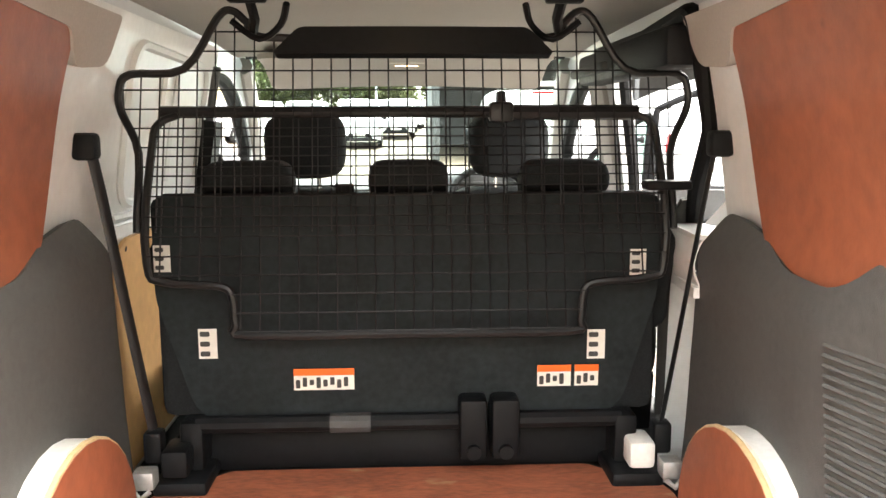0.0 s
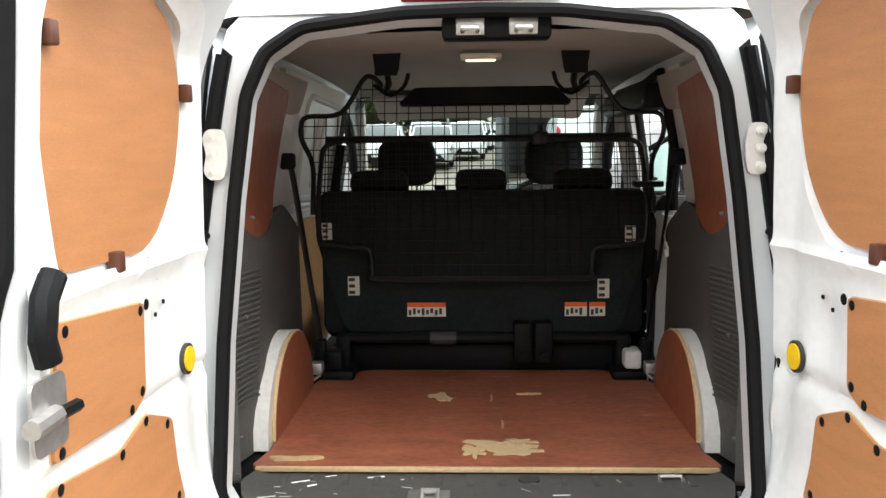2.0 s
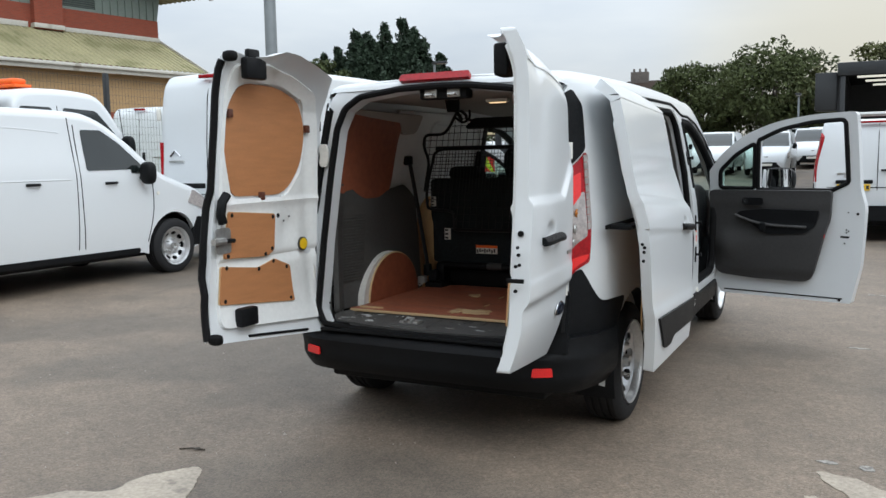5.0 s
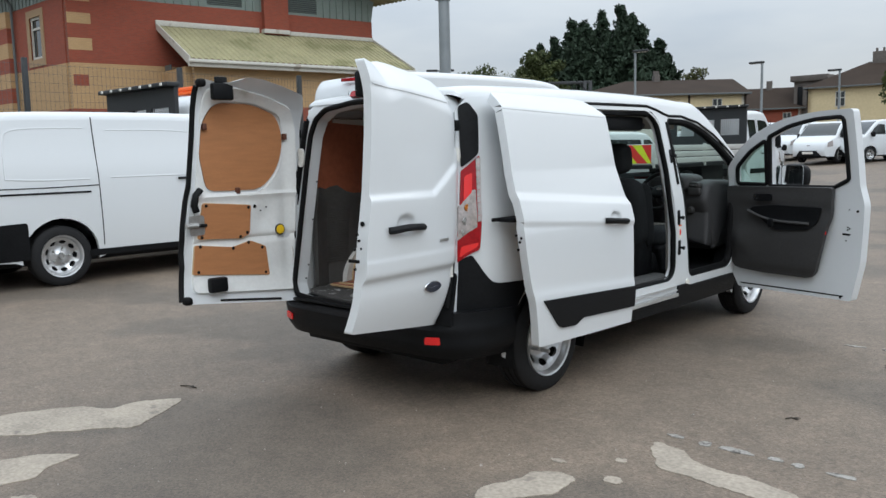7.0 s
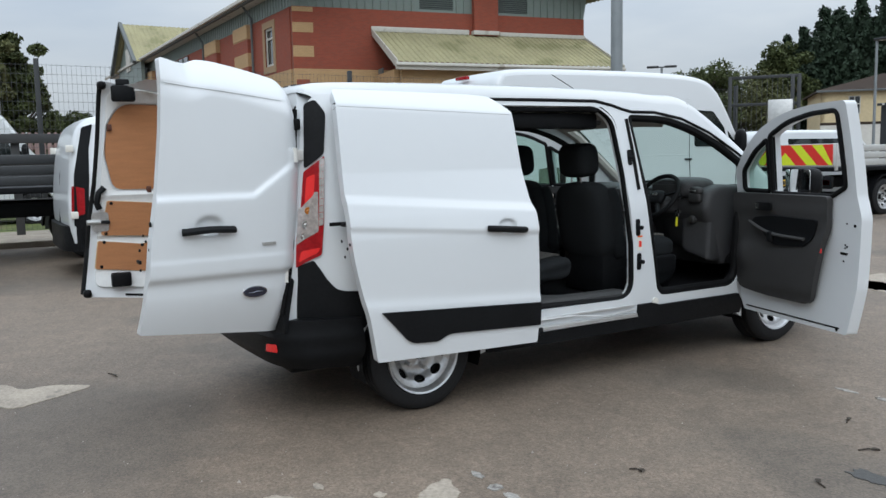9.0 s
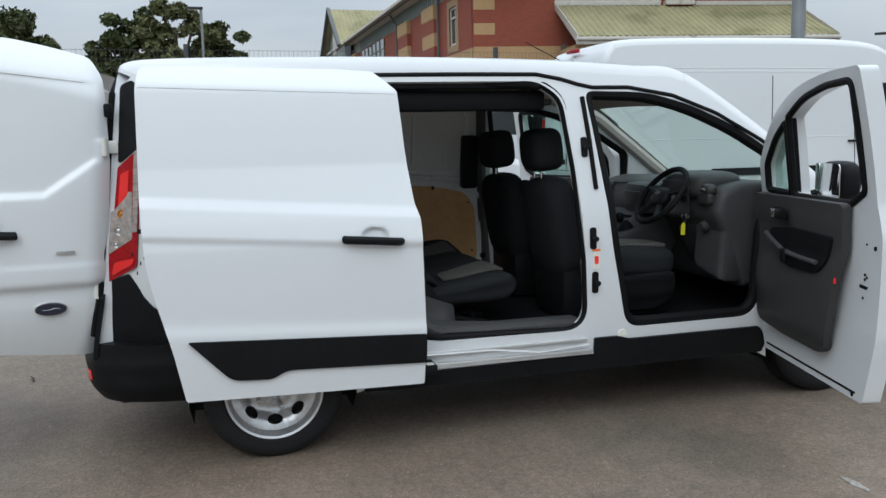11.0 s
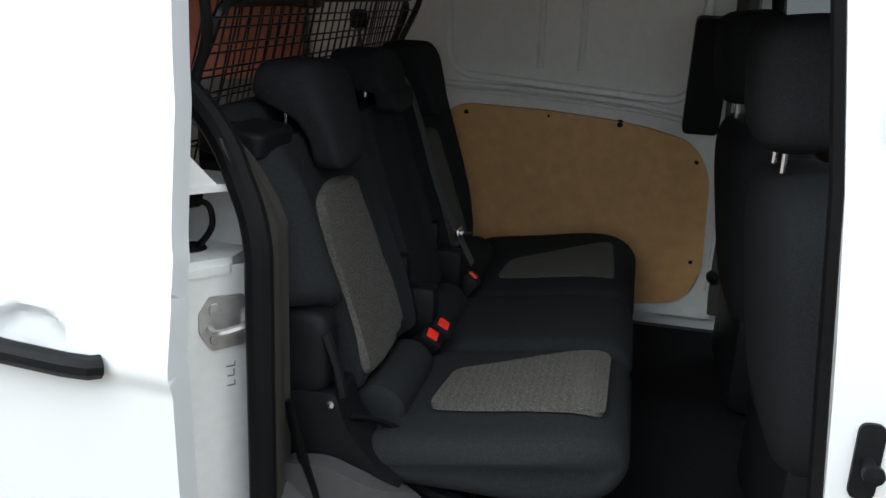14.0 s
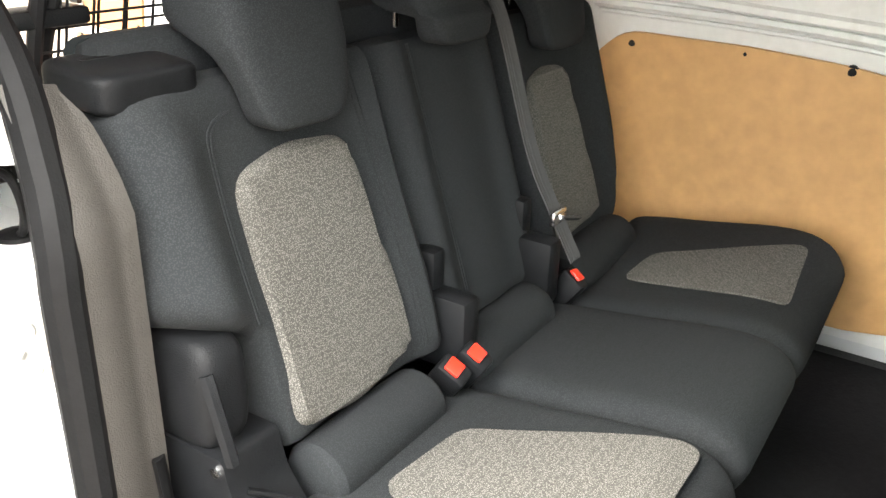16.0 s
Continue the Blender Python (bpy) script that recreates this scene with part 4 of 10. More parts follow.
DOOR_LINE = [(0.13, 0.525), (0.86, 0.605), (0.835, 0.75), (0.81, 0.92), (0.795, 1.06), (0.757, 1.28), (0.72, 1.59), (0.70, 1.85), (0.690, 1.940, 0.02), (0.60, 1.918, 0.02), (0.545, 1.920, 0.02), (0.47, 1.948, 0.02), (0.38, 1.942, 0.03), (0.22, 1.905, 0.05), (0.06, 1.858, 0.03), (0.012, 1.77, 0.03), (0.004, 1.67, 0.03), (0.004, 1.385), (0.05, 0.85), (0.075, 0.68)]


def rear_door(s, direction, wide):
    """An opened rear door; s is +1 for the right, hinged on the outer pillar."""
    d = Vector((direction[0], direction[1])).normalized()
    n = Vector((-d.y, d.x)) if s > 0 else Vector((d.y, -d.x))
    line = rounded([(p[0] * wide, *p[1:]) for p in DOOR_LINE], 0.012)

    def at(u, v, off):
        k = u / wide
        lean = FLARE(k) * min(1.3, max(0.0, (v - CREST(k) + 0.20) / 0.20)) ** 1.8 + 0.045 * max(0.0, (0.78 - v) / 0.2) ** 1.5
        bow = 0.03 * math.sin(math.pi * min(1.0, max(0.0, (v - 0.5) / 1.45))) * (1 - ((u - 0.43) / 0.45) ** 2 * 0.6)
        o = off + bow - lean
        return (s * 0.725 + d.x * u + n.x * o, 0.20 + d.y * u + n.y * o, v)

    def skin(u, v):
        c2, c3 = 0.955, 0.86
        sill = v - 1.262 - 0.67 * min(0.21, max(0.0, 0.275 - u))
        crown = 1.803 + 0.12 * (u - 0.6) - v
        window = swell(sill * 170) * swell((u - 0.052) * 160) * swell(crown * 320)
        o = PROUD(v) * (1 - window) - 0.040 * max(0.0, 1 - (u - EDGE_U(v)) / 0.09) ** 2 + 0.005 * swell((c2 - v) * 220) - 0.024 * swell((c3 - v) * 130)
        if s > 0:
            q = math.hypot((u - 0.515) / 0.058, (v - 1.118) / 0.042)
            o -= 0.024 * swell((1.0 - q) * 9)
        return at(u, v, o)
    inner = lambda u, v: at(u, v, -0.05)
    flip = 1 if s > 0 else -1
    door = vpart("rear_door", sheet(line, skin, 0.05, (), 0.0115, 0.009, inner), PAINT, None, "white rear door swung open, ply lined inside")

    def in_plate(name, pts, r, off, thick, mat, label="", holes=()):
        return part(name, sheet(rounded([(p[0] * wide, *p[1:]) for p in pts], r), lambda u, v: at(u, v, off), thick * flip, holes, 0.09, 0.09), mat, door, label)
    upper = [(0.29, 1.265, 0.1), (0.66, 1.27, 0.06), (0.70, 1.50), (0.675, 1.68), (0.60, 1.80, 0.06), (0.36, 1.80, 0.08), (0.17, 1.73, 0.1), (0.13, 1.58, 0.1), (0.17, 1.40, 0.1)]
    mid = [(0.745, 0.985), (0.455, 0.965), (0.40, 0.99), (0.38, 1.17), (0.70, 1.20)]
    low = [(0.79, 0.775), (0.285, 0.715), (0.295, 0.90), (0.40, 0.945), (0.52, 0.915), (0.765, 0.95)]
    border = [(u * wide, v) for u, v in [(0.10, 0.60), (0.80, 0.665), (0.765, 1.0), (0.70, 1.55), (0.668, 1.88), (0.50, 1.885), (0.30, 1.845), (0.10, 1.775), (0.045, 1.66), (0.05, 1.3)]]
    grow = lambda pts, k: [((p[0] - sum(q[0] for q in pts) / len(pts)) * k + sum(q[0] for q in pts) / len(pts), (p[1] - sum(q[1] for q in pts) / len(pts)) * k + sum(q[1] for q in pts) / len(pts), 0.05) for p in pts]
    win = rounded([(p[0] * wide, p[1], p[2]) for p in grow(upper, 1.04)], 0.05)
    def pressed(u, v):
        k = u / wide
        o = 0.016 * math.exp(-((k - 0.13) / 0.045) ** 2) * swell((v - 0.68) * 60) * swell((1.70 - v) * 60)
        o += 0.018 * math.exp(-((k - 0.285) / 0.065) ** 2 - ((v - 1.085) / 0.085) ** 2)
        o += 0.013 * math.exp(-((v - 0.957) / 0.014) ** 2) * swell((0.82 - k) * 60)
        o -= 0.010 * math.exp(-((v - 1.232) / 0.016) ** 2)
        return at(u, v, -0.070 + o)
    part("inner_panel", sheet(rounded(border, 0.05), pressed, 0.02 * flip, [win], 0.022, 0.018), INNER, door, "white inner door pressing")
    in_plate("upper_lining", upper, 0.05, -0.058, 0.008, PLY, "orange-brown plywood lining")
    for pts, nm in ((mid, "middle_lining"), (low, "lower_lining")):
        p = in_plate(nm, pts, 0.015, -0.078, 0.008, PLY, "orange-brown plywood lining with screws")
        part("bare_edge", sheet(rounded([(q[0] * wide, *q[1:2]) for q in grow(pts, 1.02)], 0.015), lambda u, v: at(u, v, -0.0715), 0.004 * flip), PLY_EDGE, door)
        cu, cv = sum(q[0] for q in pts) / len(pts), sum(q[1] for q in pts) / len(pts)
        for q in pts:
            screws = bmesh.new()
            u, v = (q[0] + (cu - q[0]) * 0.12) * wide, q[1] + (cv - q[1]) * 0.12
            c = Vector(at(u, v, -0.079))
            join(screws, [c + Vector((-n.x * 0.004, -n.y * 0.004, 0))] + [c + Vector((d.x * 0.011 * math.cos(a), d.y * 0.011 * math.cos(a), 0.011 * math.sin(a))) for a in [k * math.pi / 4 for k in range(8)]], [(0, 1 + k, 1 + (k + 1) % 8) for k in range(8)])
            part("screw_cap", screws, BLACK, door)
    # edge rubber, latches, buffer
    rimmed = curve_of([(0.605, 0.86), (0.75, 0.835), (0.92, 0.81), (1.06, 0.795), (1.28, 0.757), (1.59, 0.72), (1.85, 0.70), (1.95, 0.69)])
    edge = [tuple(Vector(skin(rimmed(v) * wide + 0.006, v)) - Vector((n.x * 0.028, n.y * 0.028, 0))) for v in [0.62 + 0.04 * k for k in range(33)]]
    if s < 0:
        part("edge_rubber", tube(edge, 0.019, 8), RUBBER, door, "black rubber edge seal")
        for u, v in ((0.845, 0.625), (0.70, 1.915)):
            part("rubber_end", pad(0.07, 0.05, 0.05, 3, 4, Matrix.Translation(at(u * wide, v, -0.06))), RUBBER, door)
        h = [at(u, v, -0.085) for u, v in ((0.80, 1.15), (0.815, 1.19), (0.80, 1.25), (0.765, 1.285))]
        part("grab_handle", tube(h, 0.022, 8, False, 0.7), BLACK, door)
        part("lock", merge(plate(rounded(rect(-0.05, 0.05, -0.06, 0.06), 0.02), facing(at(0.80, 1.07, -0.075), (d.x, d.y, 0), (0, 0, 1)), 0.006), tube([at(0.88, 1.07, -0.09), at(0.80, 1.07, -0.09)], 0.016, 8)), ZINC, door)
        part("lock_lever", tube([at(0.80, 1.07, -0.095), at(0.745, 1.068, -0.10)], 0.011, 6), BLACK, door)
        part("top_latch", merge(box(-0.07, 0.07, -0.05, 0.05, 0, 0.045, 0.012, None, facing(at(0.63, 1.865, -0.07), (d.x, d.y, 0), (0, 0, 1)) @ Matrix.Rotation(math.pi if s < 0 else 0, 4, "X")), box(-0.04, 0.04, -0.09, -0.02, 0, 0.03, 0.01, None, facing(at(0.63, 1.865, -0.07), (d.x, d.y, 0), (0, 0, 1)) @ Matrix.Rotation(math.pi, 4, "X"))), BLACK, door)
        part("bottom_latch", merge(box(-0.06, 0.06, -0.045, 0.045, -0.05, 0, 0.012, None, facing(at(0.70, 0.70, -0.07), (d.x, d.y, 0), (0, 0, 1)))), BLACK, door)
        part("worn_edge", tube([at(u, 0.54 + 0.11 * (u - 0.13), -0.054) for u in (0.25, 0.4, 0.55, 0.68)], 0.007, 6), RUBBER, door, "scuffed rusty lower edge")
    else:
        part("top_latch", box(-0.055, 0.055, -0.075, 0.055, -0.03, 0.03, 0.014, None, facing(at(0.60, 1.83, -0.10), (d.x, d.y, 0), (0, 0, 1))), BLACK, door)
        for u, v, r in ((0.775, 1.14, 0.012), (0.80, 1.06, 0.007), (0.785, 1.02, 0.007), (0.83, 1.02, 0.007), (0.83, 0.925, 0.007), (0.81, 1.09, 0.006)):
            q = at(u * wide, v, -0.02)
            part("bolt_hole", lathe([(-0.004, r), (0.004, r), (0.004, 0.0)], 10, "y", (q[0], q[1] - 0.012, q[2])), RUBBER, door)
        part("lock_slot", box(-0.035, 0.035, -0.006, 0.006, -0.008, 0.008, 0.002, None, Matrix.Translation(Vector(at(0.835, 0.965, -0.02)) + Vector((0, -0.012, 0)))), RUBBER, door)
    part("buffer", moved(lathe([(0.0, 0.036), (0.008, 0.036), (0.008, 0.0)], 24, "z"), facing(at(0.185 * wide, 1.0, -0.068), (d.x, d.y, 0), (0, 0, 1)) @ Matrix.Rotation(math.pi if s < 0 else 0, 4, "X")), INK, door)
    part("yellow_cap", moved(lathe([(0.0, 0.029), (0.012, 0.029), (0.013, 0.0)], 24, "z"), facing(at(0.185 * wide, 1.0, -0.068), (d.x, d.y, 0), (0, 0, 1)) @ Matrix.Rotation(math.pi if s < 0 else 0, 4, "X")), YELLOW, door)
    for u, v, r in ((0.295, 1.22, 0.018), (0.35, 1.16, 0.012), (0.36, 1.205, 0.005), (0.33, 1.25, 0.005), (0.27, 1.15, 0.005), (0.31, 1.13, 0.005)):
        part("bolt_hole", moved(lathe([(0.0, r), (0.003, r), (0.003, 0.0)], 12, "z"), facing(at(u * wide, v, -0.0685), (d.x, d.y, 0), (0, 0, 1)) @ Matrix.Rotation(math.pi if s > 0 else 0, 4, "X")), RUBBER, door)
    for u, v in ((0.125, 1.60), (0.665, 1.66), (0.46, 1.265)):
        part("lining_clip", box(-0.014, 0.014, -0.02, 0.02, -0.012, 0.012, 0.004, None, facing(at(u * wide, v, -0.068), (d.x, d.y, 0), (0, 0, 1))), material_clip, door)
    # hinges
    for v in (1.46, 0.83):
        hy = rear_y(v)
        hm = facing((s * (half(0.2, v) - 0.030), hy - 0.030, v), (s, 0, 0), (0, 0, 1))
        lobes = rounded([(-0.022, -0.060), (0.014, -0.062), (0.028, -0.040), (0.018, 0.0), (0.028, 0.040), (0.014, 0.062), (-0.022, 0.060), (-0.030, 0.02), (-0.030, -0.02)], 0.012)
        hinge = part("hinge", merge(moved(sheet(lobes, lambda a, c: (a, c, 0.0), 0.014), hm), tube([(s * 0.735, hy - 0.035, v - 0.038), (s * 0.735, hy - 0.035, v + 0.038)], 0.014, 10), box(-0.055, 0.055, -0.028, 0.028, -0.006, 0.006, 0.004, None, facing(at(0.02, v, -0.03), (d.x, d.y, 0), (0, 0, 1)))), SEALANT, door, "white painted door hinge")
        for dz in (-0.042, 0.0, 0.042):
            part("hinge_bolt", lathe([(0, 0.013), (-0.006, 0.013), (-0.008, 0.008), (-0.014, 0.008), (-0.015, 0.0)], 12, "y", (s * (half(0.2, v) - 0.026), hy - 0.032, v + dz)), SEALANT, hinge)
    part("wiring_sleeve", tube(spline([(s * 0.69, rear_y(1.25) - 0.02, 1.27), (s * 0.70, rear_y(1.2) - 0.05, 1.24), (s * 0.715, 0.12, 1.17), (s * 0.735, 0.10, 1.10)], 6), 0.018, 8), RUBBER, door)
    for k in range(9):
        c = Vector((s * 0.69, rear_y(1.25) - 0.02, 1.27)).lerp(Vector((s * 0.735, 0.10, 1.10)), (k + 0.5) / 9)
        part("sleeve_rib", tube([c + Vector((0.021 * math.cos(a), 0.018 * math.sin(a), 0.008 * math.sin(a))) for a in [2 * math.pi * i / 12 for i in range(12)]], 0.004, 5, True), RUBBER, door)
    for v in (1.62, 1.35, 0.95, 0.75):
        part("buffer_stop", box(s * 0.690, s * 0.722, rear_y(v) - 0.045, rear_y(v) - 0.01, v - 0.03, v + 0.03, 0.008), RUBBER, door)
    part("hinge_gap_cover", tube([(s * (half(0.2, v) - 0.005), rear_y(v) - 0.02, v) for v in (0.62, 0.8, 1.0, 1.2, 1.4, 1.6, 1.70)], 0.016, 6), RUBBER, door)
    # outside handle and badges
    if s > 0:
        part("crease_lip", tube([tuple(Vector(skin(u, 1.804 + 0.12 * (u - 0.6))) - Vector((n.x * 0.002, n.y * 0.002, 0))) for u in [0.085 + 0.03 * k for k in range(21)]] , 0.0048, 6), PAINT, door)
        part("handle", tube([tuple(Vector(skin(u, 1.10 + 0.004 * math.cos((u - 0.52) * 20))) + Vector((n.x * o, n.y * o, 0))) for u, o in ((0.655, 0.010), (0.63, 0.020), (0.58, 0.030), (0.52, 0.054), (0.45, 0.030), (0.41, 0.020), (0.395, 0.010))], 0.016, 10, False, 1.25), BLACK, door, "black pull handle")
        part("badge", merge(sheet(oval(0.285, 0.765, 0.062, 0.026, 28), lambda u, v: tuple(Vector(skin(u, v)) + Vector((n.x * 0.008, n.y * 0.008, 0))), 0.008)), BADGE, door, "dark oval badge")
        part("badge_ring", tube([tuple(Vector(skin(u, v)) + Vector((n.x * 0.007, n.y * 0.007, 0))) for u, v in oval(0.285, 0.765, 0.064, 0.028, 28)], 0.004, 6, True), CHROME, door)
        part("badge_bar", tube([tuple(Vector(skin(u, v)) + Vector((n.x * 0.0095, n.y * 0.0095, 0))) for u, v in ((0.325, 0.767), (0.30, 0.762), (0.27, 0.770), (0.245, 0.765))], 0.006, 6), CHROME, door)
        part("model_plate", sheet(rect(0.17, 0.245, 1.003, 1.018), lambda u, v: tuple(Vector(skin(u, v)) + Vector((n.x * 0.004, n.y * 0.004, 0))), 0.003), ZINC, door)
    return door


material_clip = material("brown_clip", (0.10, 0.035, 0.02), 0.5)
rear_door(1, (0.09, -1.0), 1.0)
rear_door(-1, (-0.022, -1.0), 1.07)

# ---- sliding door, run back along the side ----
SD = [(0.350, 1.800, 0.03), (1.365, 1.795, 0.02), (1.466, 1.690, 0.015), (1.484, 1.42), (1.506, 1.185, 0.02), (1.526, 1.110, 0.02), (1.536, 0.59), (1.523, 0.34), (0.468, 0.37), (0.425, 0.60, 0.05), (0.372, 0.80, 0.08), (0.336, 0.98, 0.1), (0.328, 1.25), (0.333, 1.70)]
SKEW = curve_of([(0.30, 0.0), (0.45, 0.02), (0.66, 0.06), (1.05, 0.075), (1.25, 0.075), (1.50, 0.05), (1.70, 0.028), (1.85, 0.02)])
up_from = lambda w: min(1.0, max(0.0, w))


def sd_out(y, z):
    """The sliding door's outer face without its creases."""
    lean = (0.028 + 0.026 * (y - 0.33)) * up_from((z - 1.02) / 0.34)
    over = max(0.0, z - 1.700 + 0.028 * (y - 0.34))
    return 0.895 * tumble(z) + 0.150 + (1.5 - y) * 0.022 - lean - 0.45 * over - 4.0 * over ** 2


def slider(y, z):
    w = z + SKEW(z) * (y - 0.4)
    o = 0.015 * up_from((1.247 - w) / 0.045) - 0.010 * up_from((1.085 - w) / 0.026) + 0.012 * swell((0.685 - w) * 70)
    o += 0.007 * up_from((w - 1.706) / 0.008)
    q = math.hypot((y - 1.310) / 0.056, max(0.0, z - 1.035) / 0.042) if z > 1.035 else math.hypot((y - 1.310) / 0.056, (z - 1.035) / 0.03)
    o -= 0.020 * swell((1.0 - q) * 16)
    return (sd_out(y, z) + o, y, z)


def unskewed(y, w):
    z = w
    for _ in range(6):
        z = w - SKEW(z) * (y - 0.4)
    return z


sdoor = vpart("sliding_door", sheet([(y, z + SKEW(z) * (y - 0.4)) for y, z in rounded(SD, 0.012)], lambda y, w: slider(y, unskewed(y, w)), 0.05, (), 0.0135, 0.0095), PAINT, None, "white sliding door pushed fully back")
mould = rounded([(0.487, 0.636), (1.534, 0.580), (1.532, 0.445), (0.90, 0.474, 0.03), (0.83, 0.440, 0.02), (0.66, 0.450, 0.04)], 0.008)
part("side_moulding", sheet(mould, lambda y, z: (slider(y, z)[0] + 0.012, y, z), 0.014, (), 0.12, 0.04), BLACK, sdoor, "black side moulding")
part("crease_lip", tube([(slider(y, 1.707 - 0.0285 * (y - 0.34))[0] - 0.001, y, 1.707 - 0.0285 * (y - 0.34)) for y in [0.345 + 0.0555 * k for k in range(21)]], 0.005, 6), PAINT, sdoor)
part("handle", tube([(sd_out(y, z) + 0.012 + o, y, z) for y, z, o in ((1.172, 1.034, 0.002), (1.180, 1.033, 0.012), (1.215, 1.031, 0.018), (1.30, 1.024, 0.021), (1.385, 1.016, 0.018), (1.418, 1.013, 0.012), (1.426, 1.012, 0.002))], 0.0175, 10, False, 1.15), BLACK, sdoor, "black pull handle")
inner_sd = rounded([(0.34, 1.60), (1.30, 1.62), (1.38, 1.2), (1.42, 0.5), (0.56, 0.48), (0.42, 0.9)], 0.05)
part("inner_panel", sheet(inner_sd, lambda y, z: (sd_out(y, z) - 0.050, y, z), 0.012, [rounded([(0.42, 1.25), (1.26, 1.25), (1.22, 1.54), (0.42, 1.54)], 0.06)], 0.12, 0.12), INNER, sdoor)
part("lining", sheet(rounded([(0.50, 0.56), (1.36, 0.56), (1.30, 1.12), (0.46, 1.12)], 0.05), lambda y, z: (sd_out(y, z) - 0.064, y, z), 0.006, (), 0.2, 0.2), TAN_PLY, sdoor, "tan plywood lining")
part("roller_arm", box(0.86, 0.98, 0.36, 0.46, 1.08, 1.105, 0.008), BLACK, sdoor)
part("lower_roller", box(0.9, 1.0, 1.44, 1.53, 0.36, 0.43, 0.01), BLACK, sdoor)
for u, v in ((0.30, 1.02), (0.33, 0.98), (0.315, 0.94), (0.345, 1.0)):
    part("bolt_hole", lathe([(-0.002, 0.008), (0.002, 0.008), (0.002, 0.0)], 10, "y", (sd_out(u, v) - 0.02, u - 0.01, v)), RUBBER, sdoor)
vpart("rear_track", merge(box(half(0.8, 1.1) - 0.004, half(0.8, 1.1) + 0.008, 0.30, 1.4, 1.085, 1.105, 0.003)), RUBBER)

# ---- front doors ----
FD = [(0.012, 1.30), (0.12, 1.435, 0.1), (0.30, 1.575, 0.1), (0.56, 1.675, 0.15), (0.85, 1.715, 0.1), (1.13, 1.722, 0.03), (1.150, 1.16), (1.185, 1.03, 0.03), (1.165, 0.60), (1.11, 0.315), (0.13, 0.315), (0.045, 0.45, 0.05), (0.015, 0.62)]
FWIN = [(0.40, 1.15), (0.42, 1.535, 0.02), (0.60, 1.615, 0.08), (0.83, 1.658, 0.05), (1.055, 1.668, 0.04), (1.068, 1.21, 0.02), (0.95, 1.15, 0.02)]
FQTR = [(0.10, 1.165), (0.375, 1.16), (0.392, 1.515), (0.24, 1.43, 0.05), (0.105, 1.30, 0.03)]


